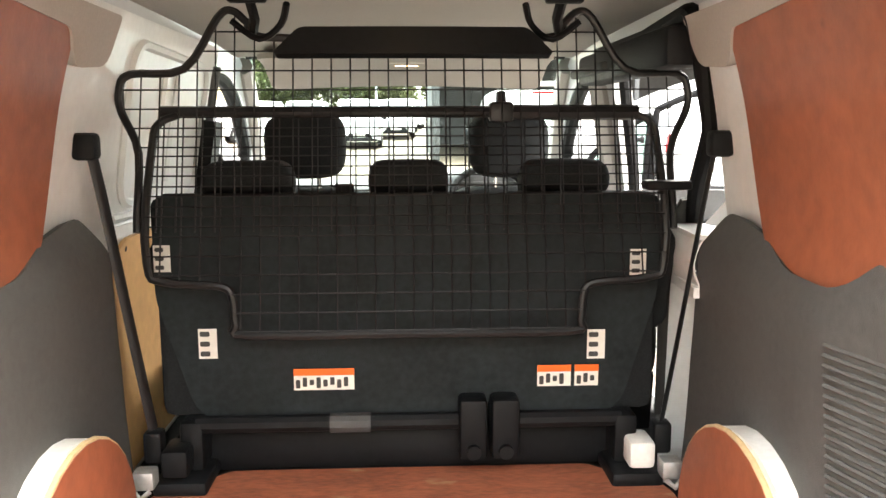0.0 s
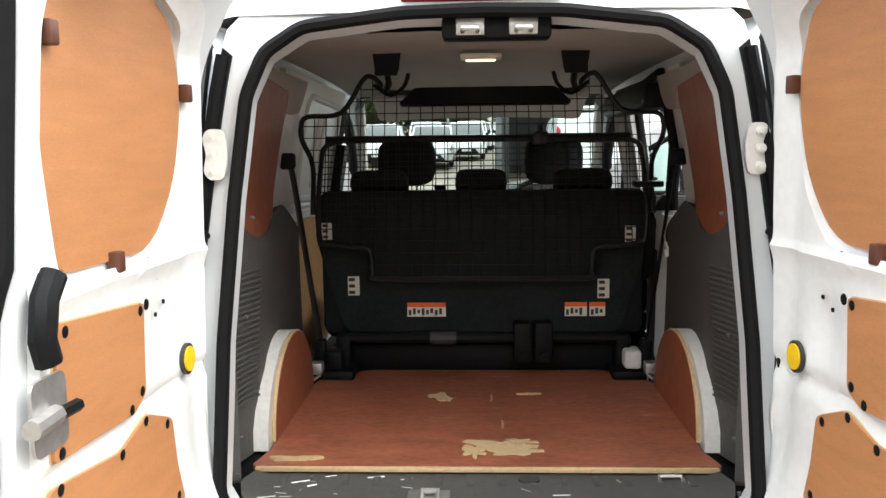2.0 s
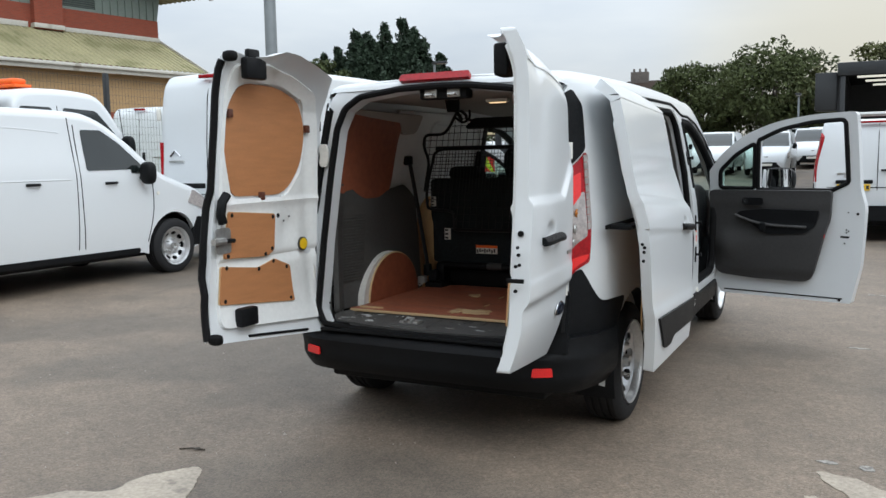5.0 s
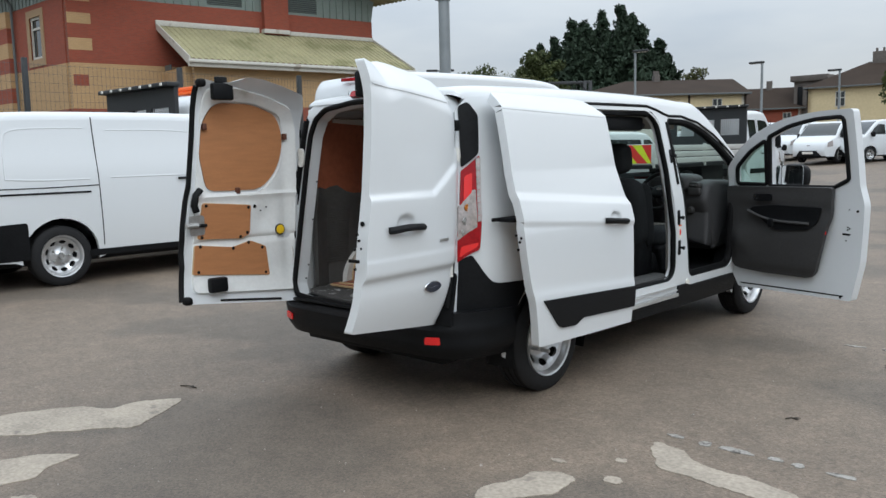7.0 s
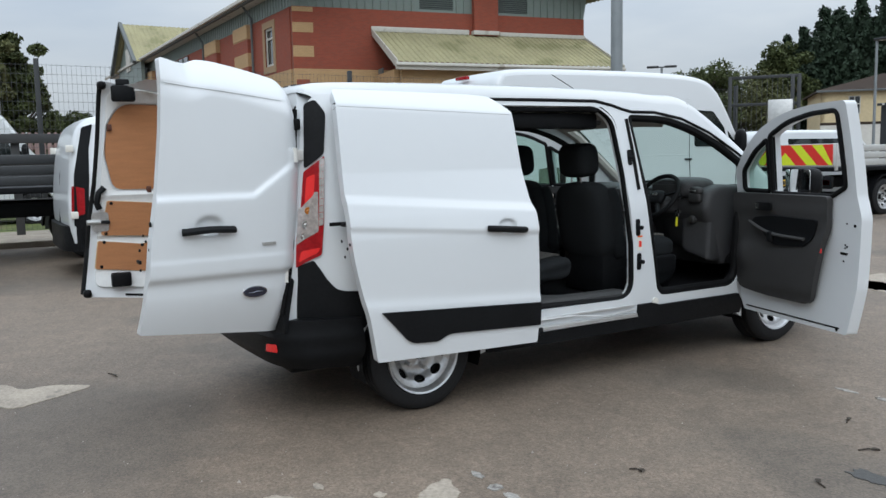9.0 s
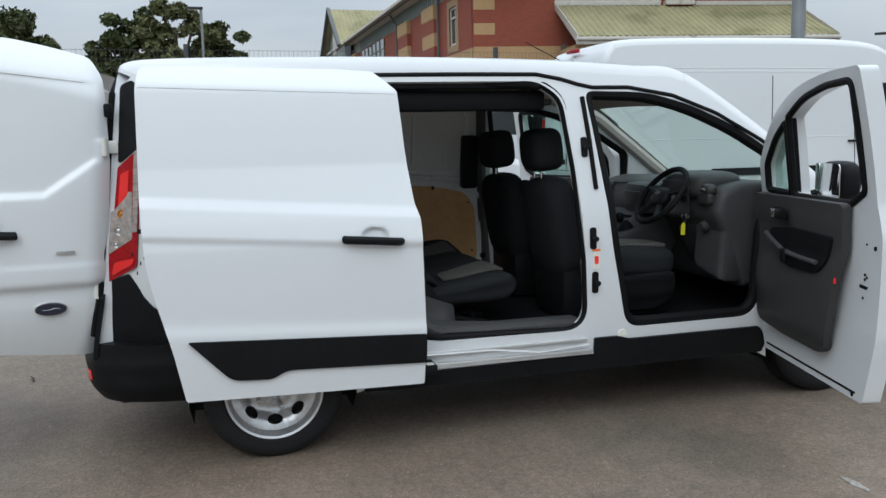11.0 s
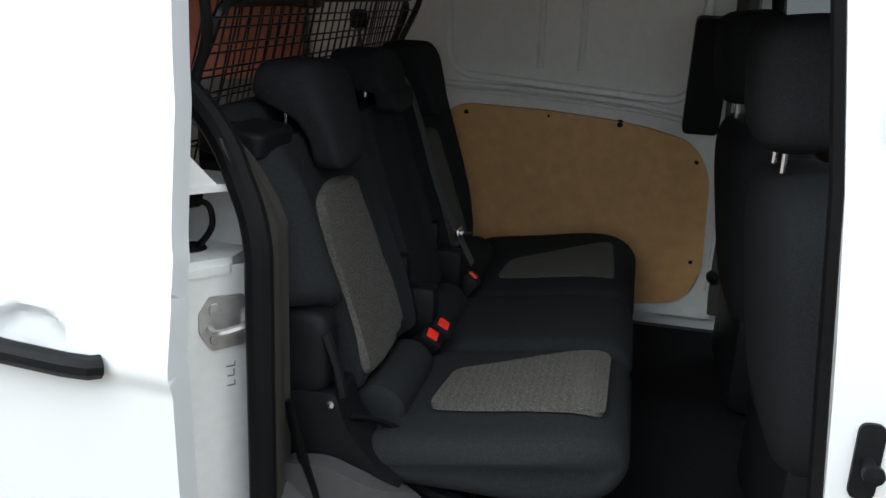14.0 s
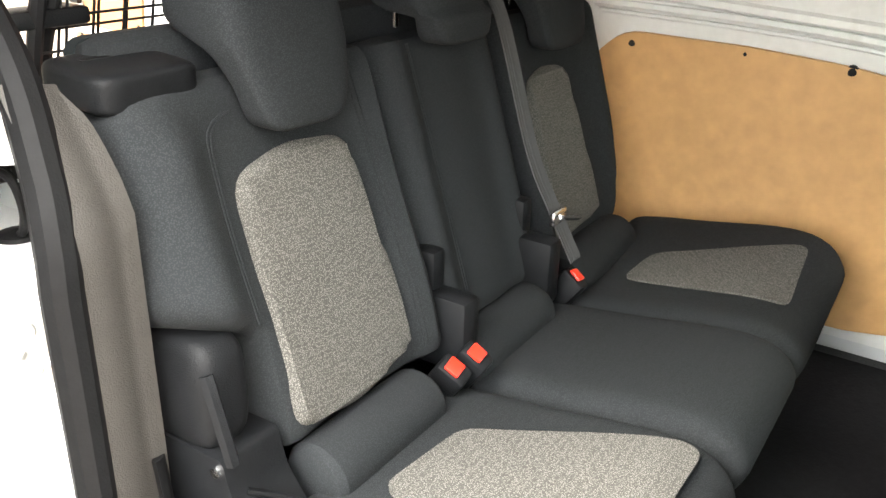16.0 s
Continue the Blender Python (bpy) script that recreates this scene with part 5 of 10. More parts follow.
def front_door(s, direction):
    """An opened front door with its trim, glass and mirror."""
    d = Vector(direction).normalized()
    n = Vector((-d.y, d.x)) if s > 0 else Vector((d.y, -d.x))
    n = -n if n.y < 0 else n
    flip = 1 if s > 0 else -1

    def at(u, v, off):
        o = off - 0.06 * max(0.0, (v - 1.1)) ** 1.3 + 0.03 * (1 - ((v - 0.8) / 0.6) ** 2)
        return (s * 0.815 + d.x * u + n.x * o, 3.50 + d.y * u + n.y * o, v)
    door = vpart("front_door", sheet(rounded(FD, 0.015), lambda u, v: at(u, v, 0.05), 0.05, [rounded(FWIN, 0.03), rounded(FQTR, 0.02)], 0.1, 0.1, lambda u, v: at(u, v, -0.03)), PAINT, None, "white front door swung open with dark trim")
    trim = [(0.03, 1.145, 0.03), (0.965, 1.150, 0.03), (0.955, 0.95), (0.835, 0.455, 0.08), (0.40, 0.455), (0.10, 0.475, 0.08), (0.04, 0.62), (0.03, 0.90)]
    def card(u, v):
        o = 0.012 * math.sin(min(1, max(0, (v - 0.5) / 0.6)) * math.pi) + 0.020 * swell((0.80 - v + 0.25 * max(0.0, u - 0.5)) * 40) * swell((u - 0.10) * 60) * swell((v - 0.50) * 60)
        o += 0.022 * math.exp(-((u - 0.19) / 0.10) ** 2 - ((v - 0.70) / 0.09) ** 2) + 0.010 * swell((v - 1.02) * 60)
        return at(u, v, -0.070 - o)
    board = part("door_trim", sheet(rounded(trim, 0.03), card, 0.04 * flip, (), 0.022, 0.018), CARD, door, "dark grey moulded door trim")
    scoop = [(0.255, 0.955, 0.03), (0.29, 0.985, 0.02), (0.47, 1.005), (0.885, 1.0, 0.02), (0.86, 0.885, 0.03), (0.785, 0.825, 0.03), (0.49, 0.812, 0.04), (0.40, 0.875, 0.03)]
    part("arm_rest", sheet(rounded(scoop, 0.02), lambda u, v: at(u, v, -0.098 - 0.012 * swell((0.88 - v) * 90)), 0.03 * flip, (), 0.03, 0.014), BLACK, door)
    part("arm_rest_edge", tube([at(q.x, q.y, -0.116) for q in spline([(0.255, 0.955, 0), (0.40, 0.905, 0), (0.55, 0.882, 0), (0.80, 0.876, 0)], 5)], 0.012, 8, False, 0.7), CARD, door)
    part("pull_grip", pad(0.05, 0.075, 0.03, 4, 6, facing(at(0.475, 0.865, -0.118), (d.x, d.y, 0), (0, 0, 1))), BLACK, door)
    part("handle_cup", sheet(rounded(rect(0.31, 0.47, 1.035, 1.092), 0.02), lambda u, v: at(u, v, -0.108), 0.012 * flip), BLACK, door)
    part("door_pull", sheet(rounded(rect(0.32, 0.36, 1.042, 1.085), 0.01), lambda u, v: at(u, v, -0.118), 0.008 * flip), CHROME, door)
    part("door_reflector", sheet(rect(0.895, 0.925, 0.80, 0.85), lambda u, v: at(u, v, -0.095), 0.01 * flip), REFLECTOR, door)
    for pts, nm in ((FWIN, "window_glass"), (FQTR, "quarter_glass")):
        if s > 0 and nm == "window_glass":
            part("window_rubber", tube([at(u, v, -0.028) for u, v in rounded(pts, 0.03)], 0.017, 8, True), RUBBER, door)
            continue
        gl = part(nm, sheet(rounded(pts, 0.03), lambda u, v: at(u, v, 0.01), 0.004), SIDEGLASS, door)
        gl.visible_shadow = False
        part("window_rubber", tube([at(u, v, -0.028) for u, v in rounded(pts, 0.03)], 0.017, 8, True), RUBBER, door)
    part("door_bar", tube([at(0.385, 1.15, 0.0), at(0.408, 1.53, 0.0)], 0.018, 8), RUBBER, door)
    mm = facing(at(0.50, 1.225, 0.15), (d.x, d.y, 0), (0, 0, 1))
    inward = -1 if (mm.to_3x3() @ Vector((0, 0, 1))).dot(Vector((n.x, n.y, 0))) > 0 else 1
    mirror = part("mirror_housing", pad(0.26, 0.19, 0.12, 3.4, 7, mm), BLACK, door, "black door mirror with clear glass")
    part("mirror_arm", tube([at(0.36, 1.13, 0.05), at(0.40, 1.16, 0.13)], 0.035, 8), BLACK, door)
    for u0, u1 in ((-0.118, -0.072), (-0.066, 0.120)):
        part("mirror_glass", moved(sheet(rounded(rect(u0, u1, -0.084, 0.084), 0.025), lambda u, v: (u, v, inward * (0.067 - 0.3 * u * u)), 0.004 * inward, (), 0.02, 0.05), mm), MIRROR, door)
    for u, v, r in ((1.135, 0.98, 0.010), (1.06, 0.84, 0.006), (1.075, 0.85, 0.006), (1.06, 0.86, 0.006), (1.05, 0.76, 0.006), (1.07, 0.99, 0.005), (1.03, 0.335, 0.010)):
        part("bolt_hole", moved(lathe([(0.0, r), (0.003, r), (0.003, 0.0)], 10, "z"), facing(at(u, v, -0.0305), (d.x, d.y, 0), (0, 0, 1)) @ Matrix.Rotation(math.pi if s < 0 else 0, 4, "X")), RUBBER, door)
    part("lock_slot", sheet(rounded([(1.02, 0.80), (1.075, 0.797), (1.085, 0.812), (1.02, 0.815)], 0.003), lambda u, v: at(u, v, -0.032), 0.004 * flip), RUBBER, door)
    part("lower_seal", tube([at(u, 0.345, -0.028) for u in (0.15, 0.5, 0.8, 1.05)], 0.006, 6), RUBBER, door)
    for v in (1.10, 0.80):
        part("hinge", merge(tube([(s * 0.83, 3.505, v - 0.035), (s * 0.83, 3.505, v + 0.035)], 0.016, 8), box(-0.03, 0.03, -0.03, 0.03, -0.01, 0.01, 0.004, None, facing(at(0.03, v, -0.02), (d.x, d.y, 0), (0, 0, 1)))), SEALANT, door)
    return door


front_door(1, (0.969, -0.247))
front_door(-1, (-0.955, -0.295))

# ---- load space ----
def wall_x(y, z):
    """Half width of the inner lining."""
    low = 0.075 / (1 + math.exp((z - 1.185) * 34)) * min(1.0, max(0.0, (y - 0.4) / 0.2))
    return min(half(max(y, 0.45), z) - 0.125 - low, 0.645 + 0.5 * max(0.0, y - 0.27))


floor_line = rounded([(-0.655, 0.385), (0.655, 0.385), (0.63, 0.50), (0.63, 1.20), (0.60, 1.29), (0.50, 1.33), (0.46, 1.375), (-0.46, 1.375), (-0.50, 1.33), (-0.60, 1.29), (-0.63, 1.20), (-0.63, 0.50)], 0.02)
load_floor = vpart("load_floor", sheet(floor_line, lambda x, y: (x, y, 0.592), 0.014, (), 0.2, 0.2), PLY_FLOOR, None, "scuffed red-brown plywood load floor")
part("bare_edge", box(-0.64, 0.64, 0.372, 0.384, 0.578, 0.592, 0.002), PLY_EDGE, load_floor)
rng = random.Random(4)
for n_patch, (cx, cy, w, h) in enumerate(((0.04, 0.53, 0.10, 0.045), (0.10, 0.50, 0.06, 0.03), (-0.03, 0.49, 0.03, 0.04), (0.10, 0.57, 0.05, 0.02), (-0.15, 1.03, 0.04, 0.025), (-0.13, 0.99, 0.025, 0.02), (0.16, 1.05, 0.03, 0.008), (0.03, 1.0, 0.004, 0.03), (0.06, 0.72, 0.004, 0.03), (-0.52, 0.43, 0.06, 0.02))):
    part("worn_patch", sheet(blot(cx, cy, w, h, cx * 7 + cy, 0.9, 26), lambda x, y: (x, y, 0.5940 + 0.0006 * n_patch), 0.002 + 0.0006 * n_patch), PLY_EDGE, load_floor, smooth=0)
sill = vpart("sill_cover", sheet(rounded([(-0.635, 0.385), (0.635, 0.385), (0.66, 0.30), (0.62, 0.17, 0.05), (0.30, 0.115), (0, 0.105), (-0.30, 0.115), (-0.62, 0.17, 0.05), (-0.66, 0.30)], 0.02), lambda x, y: (x, y, 0.572 - 0.10 * max(0.0, 0.20 - y) + (0.012 if abs(x) > 0.60 else 0.0)), 0.03, (), 0.06, 0.05), TRIM, None, "grey plastic load sill cover, scratched")
part("latch_cup", box(-0.25, -0.02, 0.13, 0.27, 0.55, 0.576, 0.015), TRIM, sill)
part("sill_latch", merge(box(-0.20, -0.09, 0.17, 0.235, 0.574, 0.59, 0.006), tube([(-0.16, 0.16, 0.59), (-0.16, 0.19, 0.605), (-0.12, 0.19, 0.605), (-0.12, 0.16, 0.59)], 0.008, 6)), ZINC, sill)
part("drain_hole", lathe([(0, 0.03), (0.004, 0.028), (0.004, 0.0)], 20, "z", (0.12, 0.34, 0.572)), INK, sill)
part("sill_ring", tube([(0.47, 0.32, 0.576), (0.47, 0.345, 0.582), (0.53, 0.345, 0.582), (0.53, 0.32, 0.576)], 0.006, 6), ZINC, sill)
for k in range(26):
    x, y = rng.uniform(-0.6, -0.2) if k < 18 else rng.uniform(0.1, 0.6), rng.uniform(0.15, 0.37)
    dx, dy = rng.uniform(-0.05, 0.05), rng.uniform(-0.02, 0.02)
    part("scratch", tube([(x, y, 0.5735), (x + dx, y + dy, 0.5735)], rng.uniform(0.0008, 0.0022), 4, False, 0.3), ZINC, sill)
for k in range(14):
    part("sill_rib", box(-0.56 + k * 0.085, -0.54 + k * 0.085, 0.30, 0.37, 0.571, 0.5745, 0.0015), TRIM, sill)

TRIM_LINE = [(0.285, 0.575), (0.30, 1.20), (0.34, 1.265), (0.50, 1.275), (0.60, 1.205, 0.06), (0.80, 1.205, 0.05), (0.95, 1.25), (1.17, 1.275, 0.04), (1.24, 1.20), (1.30, 0.9), (1.33, 0.575)]
for s in (-1, 1):
    lining = vpart("side_trim", sheet(rounded(TRIM_LINE, 0.03), lambda y, z, s=s: (s * (wall_x(y, z) - 0.02 * math.sin(max(0, min(1, (z - 1.12) / 0.16)) * math.pi)), y, z), -0.03 * s, (), 0.07, 0.06), TRIM, None, "dark grey moulded load side trim")
    for k in range(24):
        z = 0.74 + 0.0165 * k
        y0 = 0.40 + 0.0012 * k
        part("vent_slat", tube([(s * (wall_x(y, z) - 0.003), y, z) for y in (y0, y0 + 0.09, y0 + 0.17)], 0.0045, 5), TRIM, lining)
    ya = 0.86
    arch_line = [(ya + 0.005 + r * math.cos(radians(a)), 0.592 + 0.268 * math.sin(radians(a))) for a, r in [(k * 12, 0.29) for k in range(16)]]
    lip = [(ya - 0.02 + 0.318 * math.cos(radians(k * 12)), 0.58 + 0.290 * math.sin(radians(k * 12))) for k in range(16)]
    hump = vpart("wheel_box", sheet(lip, lambda y, z, s=s: (s * 0.640, y, z), -0.06 * s, (), 0.08, 0.08), SEALANT, None, "white sealed metal wheel box")
    face = part("wheel_box_lining", sheet(arch_line, lambda y, z, s=s: (s * 0.628, y, z), -0.016 * s, (), 0.1, 0.1), PLY_WALL, hump, "worn red-brown plywood face")
    part("lining_edge", tube([(s * 0.636, y, z) for y, z in arch_line], 0.0075, 6), PLY_EDGE, hump)
    upper = rounded([(0.33, 1.24), (0.56, 1.19, 0.06), (0.92, 1.19, 0.06), (1.0, 1.28, 0.05), (1.02, 1.52), (1.06, 1.70), (0.36, 1.72), (0.31, 1.6)], 0.03)
    vpart("upper_lining", sheet(upper, lambda y, z, s=s: (s * (wall_x(y, z) - 0.004), y, z), -0.009 * s, (), 0.15, 0.15), PLY_WALL, None, "worn red-brown plywood side lining")
    strap = vpart("load_strap", tube(spline([(s * 0.70, 1.20, 1.43), (s * 0.685, 1.22, 1.30), (s * 0.655, 1.26, 1.0), (s * 0.62, 1.29, 0.70)], 5), 0.013, 6, False, 0.3), WIRE, None, "black restraint strap")
    part("strap_anchor", box(s * 0.68, s * 0.735, 1.175, 1.225, 1.395, 1.455, 0.012), BLACK, strap)
    part("strap_foot", box(s * 0.60, s * 0.645, 1.26, 1.31, 0.66, 0.74, 0.01), BLACK, strap)
    foot = vpart("seat_foot", merge(box(s * 0.49, s * 0.62, 1.23, 1.40, 0.585, 0.625, 0.012), box(s * 0.51, s * 0.57, 1.30, 1.40, 0.62, 0.75, 0.015)), BLACK, None, "black bench seat mounting")
    part("lashing_ring", merge(box(s * 0.605, s * 0.655, 1.20, 1.25, 0.62, 0.665, 0.006), tube([(s * 0.61, 1.19, 0.625), (s * 0.63, 1.18, 0.61), (s * 0.65, 1.19, 0.625)], 0.007, 6)), ZINC, foot)
    part("foot_bracket", box(s * 0.535, s * 0.60, 1.24, 1.34, 0.63, 0.70, 0.012), SEALANT if s > 0 else BLACK, foot)
    # inner side wall ahead of the load space
    wall = rounded([(1.02, 0.50), (1.26 if s > 0 else 2.43, 0.50), (1.26 if s > 0 else 2.40, 1.74), (1.02, 1.74)], 0.01)
    vpart("inner_wall", sheet(wall, lambda y, z, s=s: (s * (half(y, z) - 0.105), y, z), -0.02 * s, (), 0.15, 0.1), INNER, None, "white painted inner wall")
    vpart("roof_corner_trim", sheet(rounded([(0.42, 1.715), (1.30, 1.715), (1.25, 1.60, 0.05), (1.06, 1.585, 0.04), (1.02, 1.66), (0.42, 1.69)], 0.02), lambda y, z, s=s: (s * (half(y, z) - 0.135), y, z), -0.03 * s, (), 0.1, 0.04), HEADLINER)
left = lambda y, z: -(half(y, z) - 0.118)
tan = rounded([(1.44, 0.53), (1.44, 1.08, 0.06), (1.54, 1.172, 0.05), (1.84, 1.165), (2.10, 1.145, 0.1), (2.30, 1.10, 0.08), (2.37, 1.0, 0.06), (2.385, 0.66, 0.06), (2.33, 0.555, 0.06), (2.17, 0.53)], 0.02)
tan_board = vpart("passenger_lining", sheet(tan, lambda y, z: (left(y, z) + 0.006, y, z), 0.010, (), 0.2, 0.2), TAN_PLY, None, "tan plywood lower side lining with screws")
for y, z in ((1.565, 1.147), (1.839, 1.151), (2.069, 1.14), (2.321, 1.035), (2.346, 0.696)):
    part("screw_cap", lathe([(0, 0.013), (0.006, 0.012), (0.008, 0.0)], 12, "x", (left(y, z), y, z)), BLACK, tan_board)
part("knot", lathe([(0, 0.011), (0.001, 0.009), (0.0015, 0.0)], 10, "x", (left(2.009, 1.093), 2.009, 1.093)), material_clip, tan_board)
for line, r in (([(1.46, 1.235), (1.8, 1.225), (2.1, 1.205), (2.3, 1.175)], 0.011), ([(1.47, 1.215), (1.8, 1.205), (2.1, 1.185), (2.3, 1.155)], 0.006), ([(2.41, 0.60), (2.41, 1.0), (2.39, 1.1)], 0.008)):
    vpart("wall_rib", tube([(left(q.x, q.y) - 0.008, q.x, q.y) for q in spline([(a, b, 0) for a, b in line], 5)], r, 6), INNER)
press = rounded([(1.50, 1.27), (2.28, 1.22), (2.30, 1.66), (1.50, 1.68)], 0.09, 6)
vpart("wall_pressing", tube([(left(y, z) - 0.010, y, z) for y, z in press], 0.014, 6, True), INNER)
for y in (1.80, 1.93):
    vpart("wall_seam", tube([(left(y, z) - 0.011, y, z) for z in (1.30, 1.45, 1.62)], 0.012, 6), INNER)
vpart("pillar_pad", sheet(rounded(rect(2.26, 2.37, 1.13, 1.48), 0.02), lambda y, z: (left(y, z) + 0.05, y, z), 0.045), BLACK, None, "black grab pad on the pillar")
vpart("wall_hook", lathe([(0, 0.02), (0.02, 0.02), (0.022, 0.010), (0.03, 0.0)], 14, "x", (left(2.42, 0.66) + 0.01, 2.42, 0.66)), BLACK)

# ---- steel mesh cage behind the bench ----
sym = lambda pts: [(-x, z) for x, z in pts] + [(x, z) for x, z in pts[::-1] if x > 1e-6]
FRAME_A = [(0.640, 1.22), (0.650, 1.40), (0.695, 1.50), (0.698, 1.555), (0.67, 1.592), (0.54, 1.605), (0.455, 1.725), (0.42, 1.742), (0.385, 1.715), (0.345, 1.68), (0.0, 1.683)]
FRAME_B = [(0.555, 1.495), (0.60, 1.475), (0.615, 1.42), (0.615, 1.15), (0.58, 1.105), (0.445, 1.092), (0.42, 1.06), (0.415, 1.0), (0.385, 0.972), (0.0, 0.972)]
cage_y = lambda z: 1.295 + 0.115 * (lambda k: k * k * (3 - 2 * k))(min(1.0, max(0.0, (z - 1.18) / 0.34)))
a_line, b_line = sym(FRAME_A), sym(FRAME_B)
cage = vpart("bulkhead_cage", merge(tube([(q.x, cage_y(q.y), q.y) for q in spline([(x, z, 0) for x, z in a_line], 4)], 0.010, 8), tube([(q.x, cage_y(q.y) - 0.015, q.y) for q in spline([(x, z, 0) for x, z in b_line], 4)], 0.010, 8)), WIRE, None, "black steel mesh bulkhead cage")
part("cross_bar", tube([(-0.60, 1.40, 1.502), (0.57, 1.40, 1.500)], 0.014, 8), WIRE, cage)
part("cross_bar_sleeve", tube([(0.24, 1.397, 1.499), (0.57, 1.397, 1.498)], 0.019, 8), WIRE, cage)
part("clamp", merge(box(0.20, 0.26, 1.375, 1.425, 1.475, 1.525, 0.01), lathe([(0, 0.014), (0.03, 0.012), (0.032, 0.0)], 8, "z", (0.23, 1.40, 1.52))), WIRE, cage)


def spans(poly, c, axis):
    """Where the line at c crosses a closed outline."""
    hits = []
    for i in range(len(poly)):
        p, q = poly[i - 1], poly[i]
        a, b = p[axis], q[axis]
        if (a - c) * (b - c) < 0:
            k = (c - a) / (b - a)
            hits.append(p[1 - axis] + (q[1 - axis] - p[1 - axis]) * k)
    hits.sort()
    return list(zip(hits[::2], hits[1::2]))


wires = bmesh.new()
for poly, off, step, n0, n1 in ((a_line, 0.004, 0.046, 1.22, 1.75), (b_line, -0.020, 0.046, 0.97, 1.50)):
    c = -0.69 + (0.011 if off < 0 else 0)
    while c < 0.69:
        for lo, hi in spans(poly, c + 1e-4, 0):
            tube([(c, cage_y(lo) + off, lo), (c, cage_y(hi) + off, hi)], 0.0021, 5, bm=wires)
        c += step
    c = n0 + 0.013
    while c < n1:
        for lo, hi in spans(poly, c + 1e-4, 1):
            tube([(lo, cage_y(c) + off - 0.003, c), (hi, cage_y(c) + off - 0.003, c)], 0.0021, 5, bm=wires)
        c += step
tagged(part("wire_mesh", wires, WIRE, cage), kind="stuff")
part("cage_band", box(0.57, 0.68, 1.290, 1.345, 1.312, 1.335, 0.006), BLACK, cage)
for s in (-1, 1):
    hang = vpart("roof_bracket", merge(box(s * 0.29, s * 0.37, 1.10, 1.13, 1.72, 1.80, 0.006), tube([(s * 0.33, 1.13, 1.74), (s * 0.33, 1.2, 1.70), (s * 0.345, 1.26, 1.68)], 0.012, 6), tube(spline([(s * 0.26, 1.20, 1.73), (s * 0.28, 1.24, 1.69), (s * 0.33, 1.25, 1.66), (s * 0.39, 1.25, 1.70)], 4), 0.008, 6)), BLACK, None, "black cage roof bracket")
    part("bracket_pad", sheet(rounded([(0.285, 1.73), (0.365, 1.73), (0.375, 1.80), (0.275, 1.80)], 0.008), lambda x, z, s=s: (s * x, 1.095 - 0.1 * (z - 1.73), z), 0.01 * s), BLACK, hang)
vpart("cage_shelf", sheet(rounded([(-0.30, 1.625), (0.33, 1.625), (0.27, 1.685), (-0.24, 1.685)], 0.015), lambda x, z: (x, 1.20 + 0.3 * (z - 1.62) + 0.03 * (x * x) * 4, z), 0.03, (), 0.1, 0.03), BLACK, None, "black stowage strip under the roof")
lamp = vpart("load_lamp", box(-0.07, 0.07, 1.02, 1.07, 1.762, 1.782, 0.006), PAPER, None, "small roof courtesy lamp")
AMBER = lamp_glow("lit_courtesy_lamp", (0.9, 0.62, 0.32), 1.2)
part("lamp_lens", box(-0.05, 0.05, 1.03, 1.06, 1.757, 1.763, 0.002), AMBER, lamp)

# ---- rear bench ----
bench = vpart("bench_seat", merge(box(-0.625, -0.02 + 0.20, 1.355, 1.42, 0.74, 1.305, 0.03), box(0.20, 0.625, 1.355, 1.42, 0.74, 1.305, 0.03)), CLOTH, None, "black cloth three-seat bench with grey mesh inserts")
part("bench_board", sheet(rounded([(-0.62, 1.30, 0.03), (-0.62, 1.05), (-0.54, 0.78, 0.04), (-0.50, 0.74), (0.50, 0.74), (0.54, 0.78, 0.04), (0.62, 1.05), (0.62, 1.30, 0.03)], 0.03), lambda x, z: (x, 1.345, z), 0.02), BOARD, bench, "black board on the back of the bench")
part("bench_bar", merge(tube([(-0.53, 1.325, 0.735), (0.12, 1.325, 0.735)], 0.022, 10), tube([(0.27, 1.325, 0.735), (0.53, 1.325, 0.735)], 0.022, 10)), BLACK, bench)
part("bar_sleeve", tube([(-0.20, 1.322, 0.735), (-0.10, 1.322, 0.735)], 0.025, 10), MIDGREY, bench)
for x in (0.155, 0.235):
    part("bench_bracket", merge(box(x - 0.035, x + 0.035, 1.28, 1.36, 0.645, 0.80, 0.012), lathe([(0, 0.018), (0.03, 0.018), (0.03, 0.0)], 10, "y", (x, 1.265, 0.67))), BLACK, bench)
# seat frame, and a black block standing in for the shaded void beneath
part("bench_frame", merge(box(-0.55, 0.55, 1.38, 1.50, 0.58, 0.70, 0.03), box(-0.45, 0.5, 1.5, 2.0, 0.57, 0.615, 0.02)), BLACK, bench)
for x in (0.50, 0.28, -0.30, -0.50):
    leg = part("bench_leg", merge(tube(spline([(x, 1.56, 0.60), (x + 0.02, 1.80, 0.53), (x, 2.02, 0.475)], 4), 0.018, 8), box(x - 0.03, x + 0.03, 1.98, 2.07, 0.462, 0.482, 0.006)), BLACK, bench)
    part("floor_hook", merge(tube(spline([(x - 0.02, 1.88, 0.49), (x - 0.02, 1.86, 0.53), (x - 0.02, 1.91, 0.545), (x - 0.02, 1.94, 0.50)], 4), 0.008, 6), box(x - 0.05, x + 0.01, 1.84, 1.90, 0.465, 0.50, 0.008)), BLACK, leg)
part("bench_crossbar", tube([(-0.52, 1.93, 0.535), (0.52, 1.93, 0.535)], 0.012, 8), BLACK, bench)
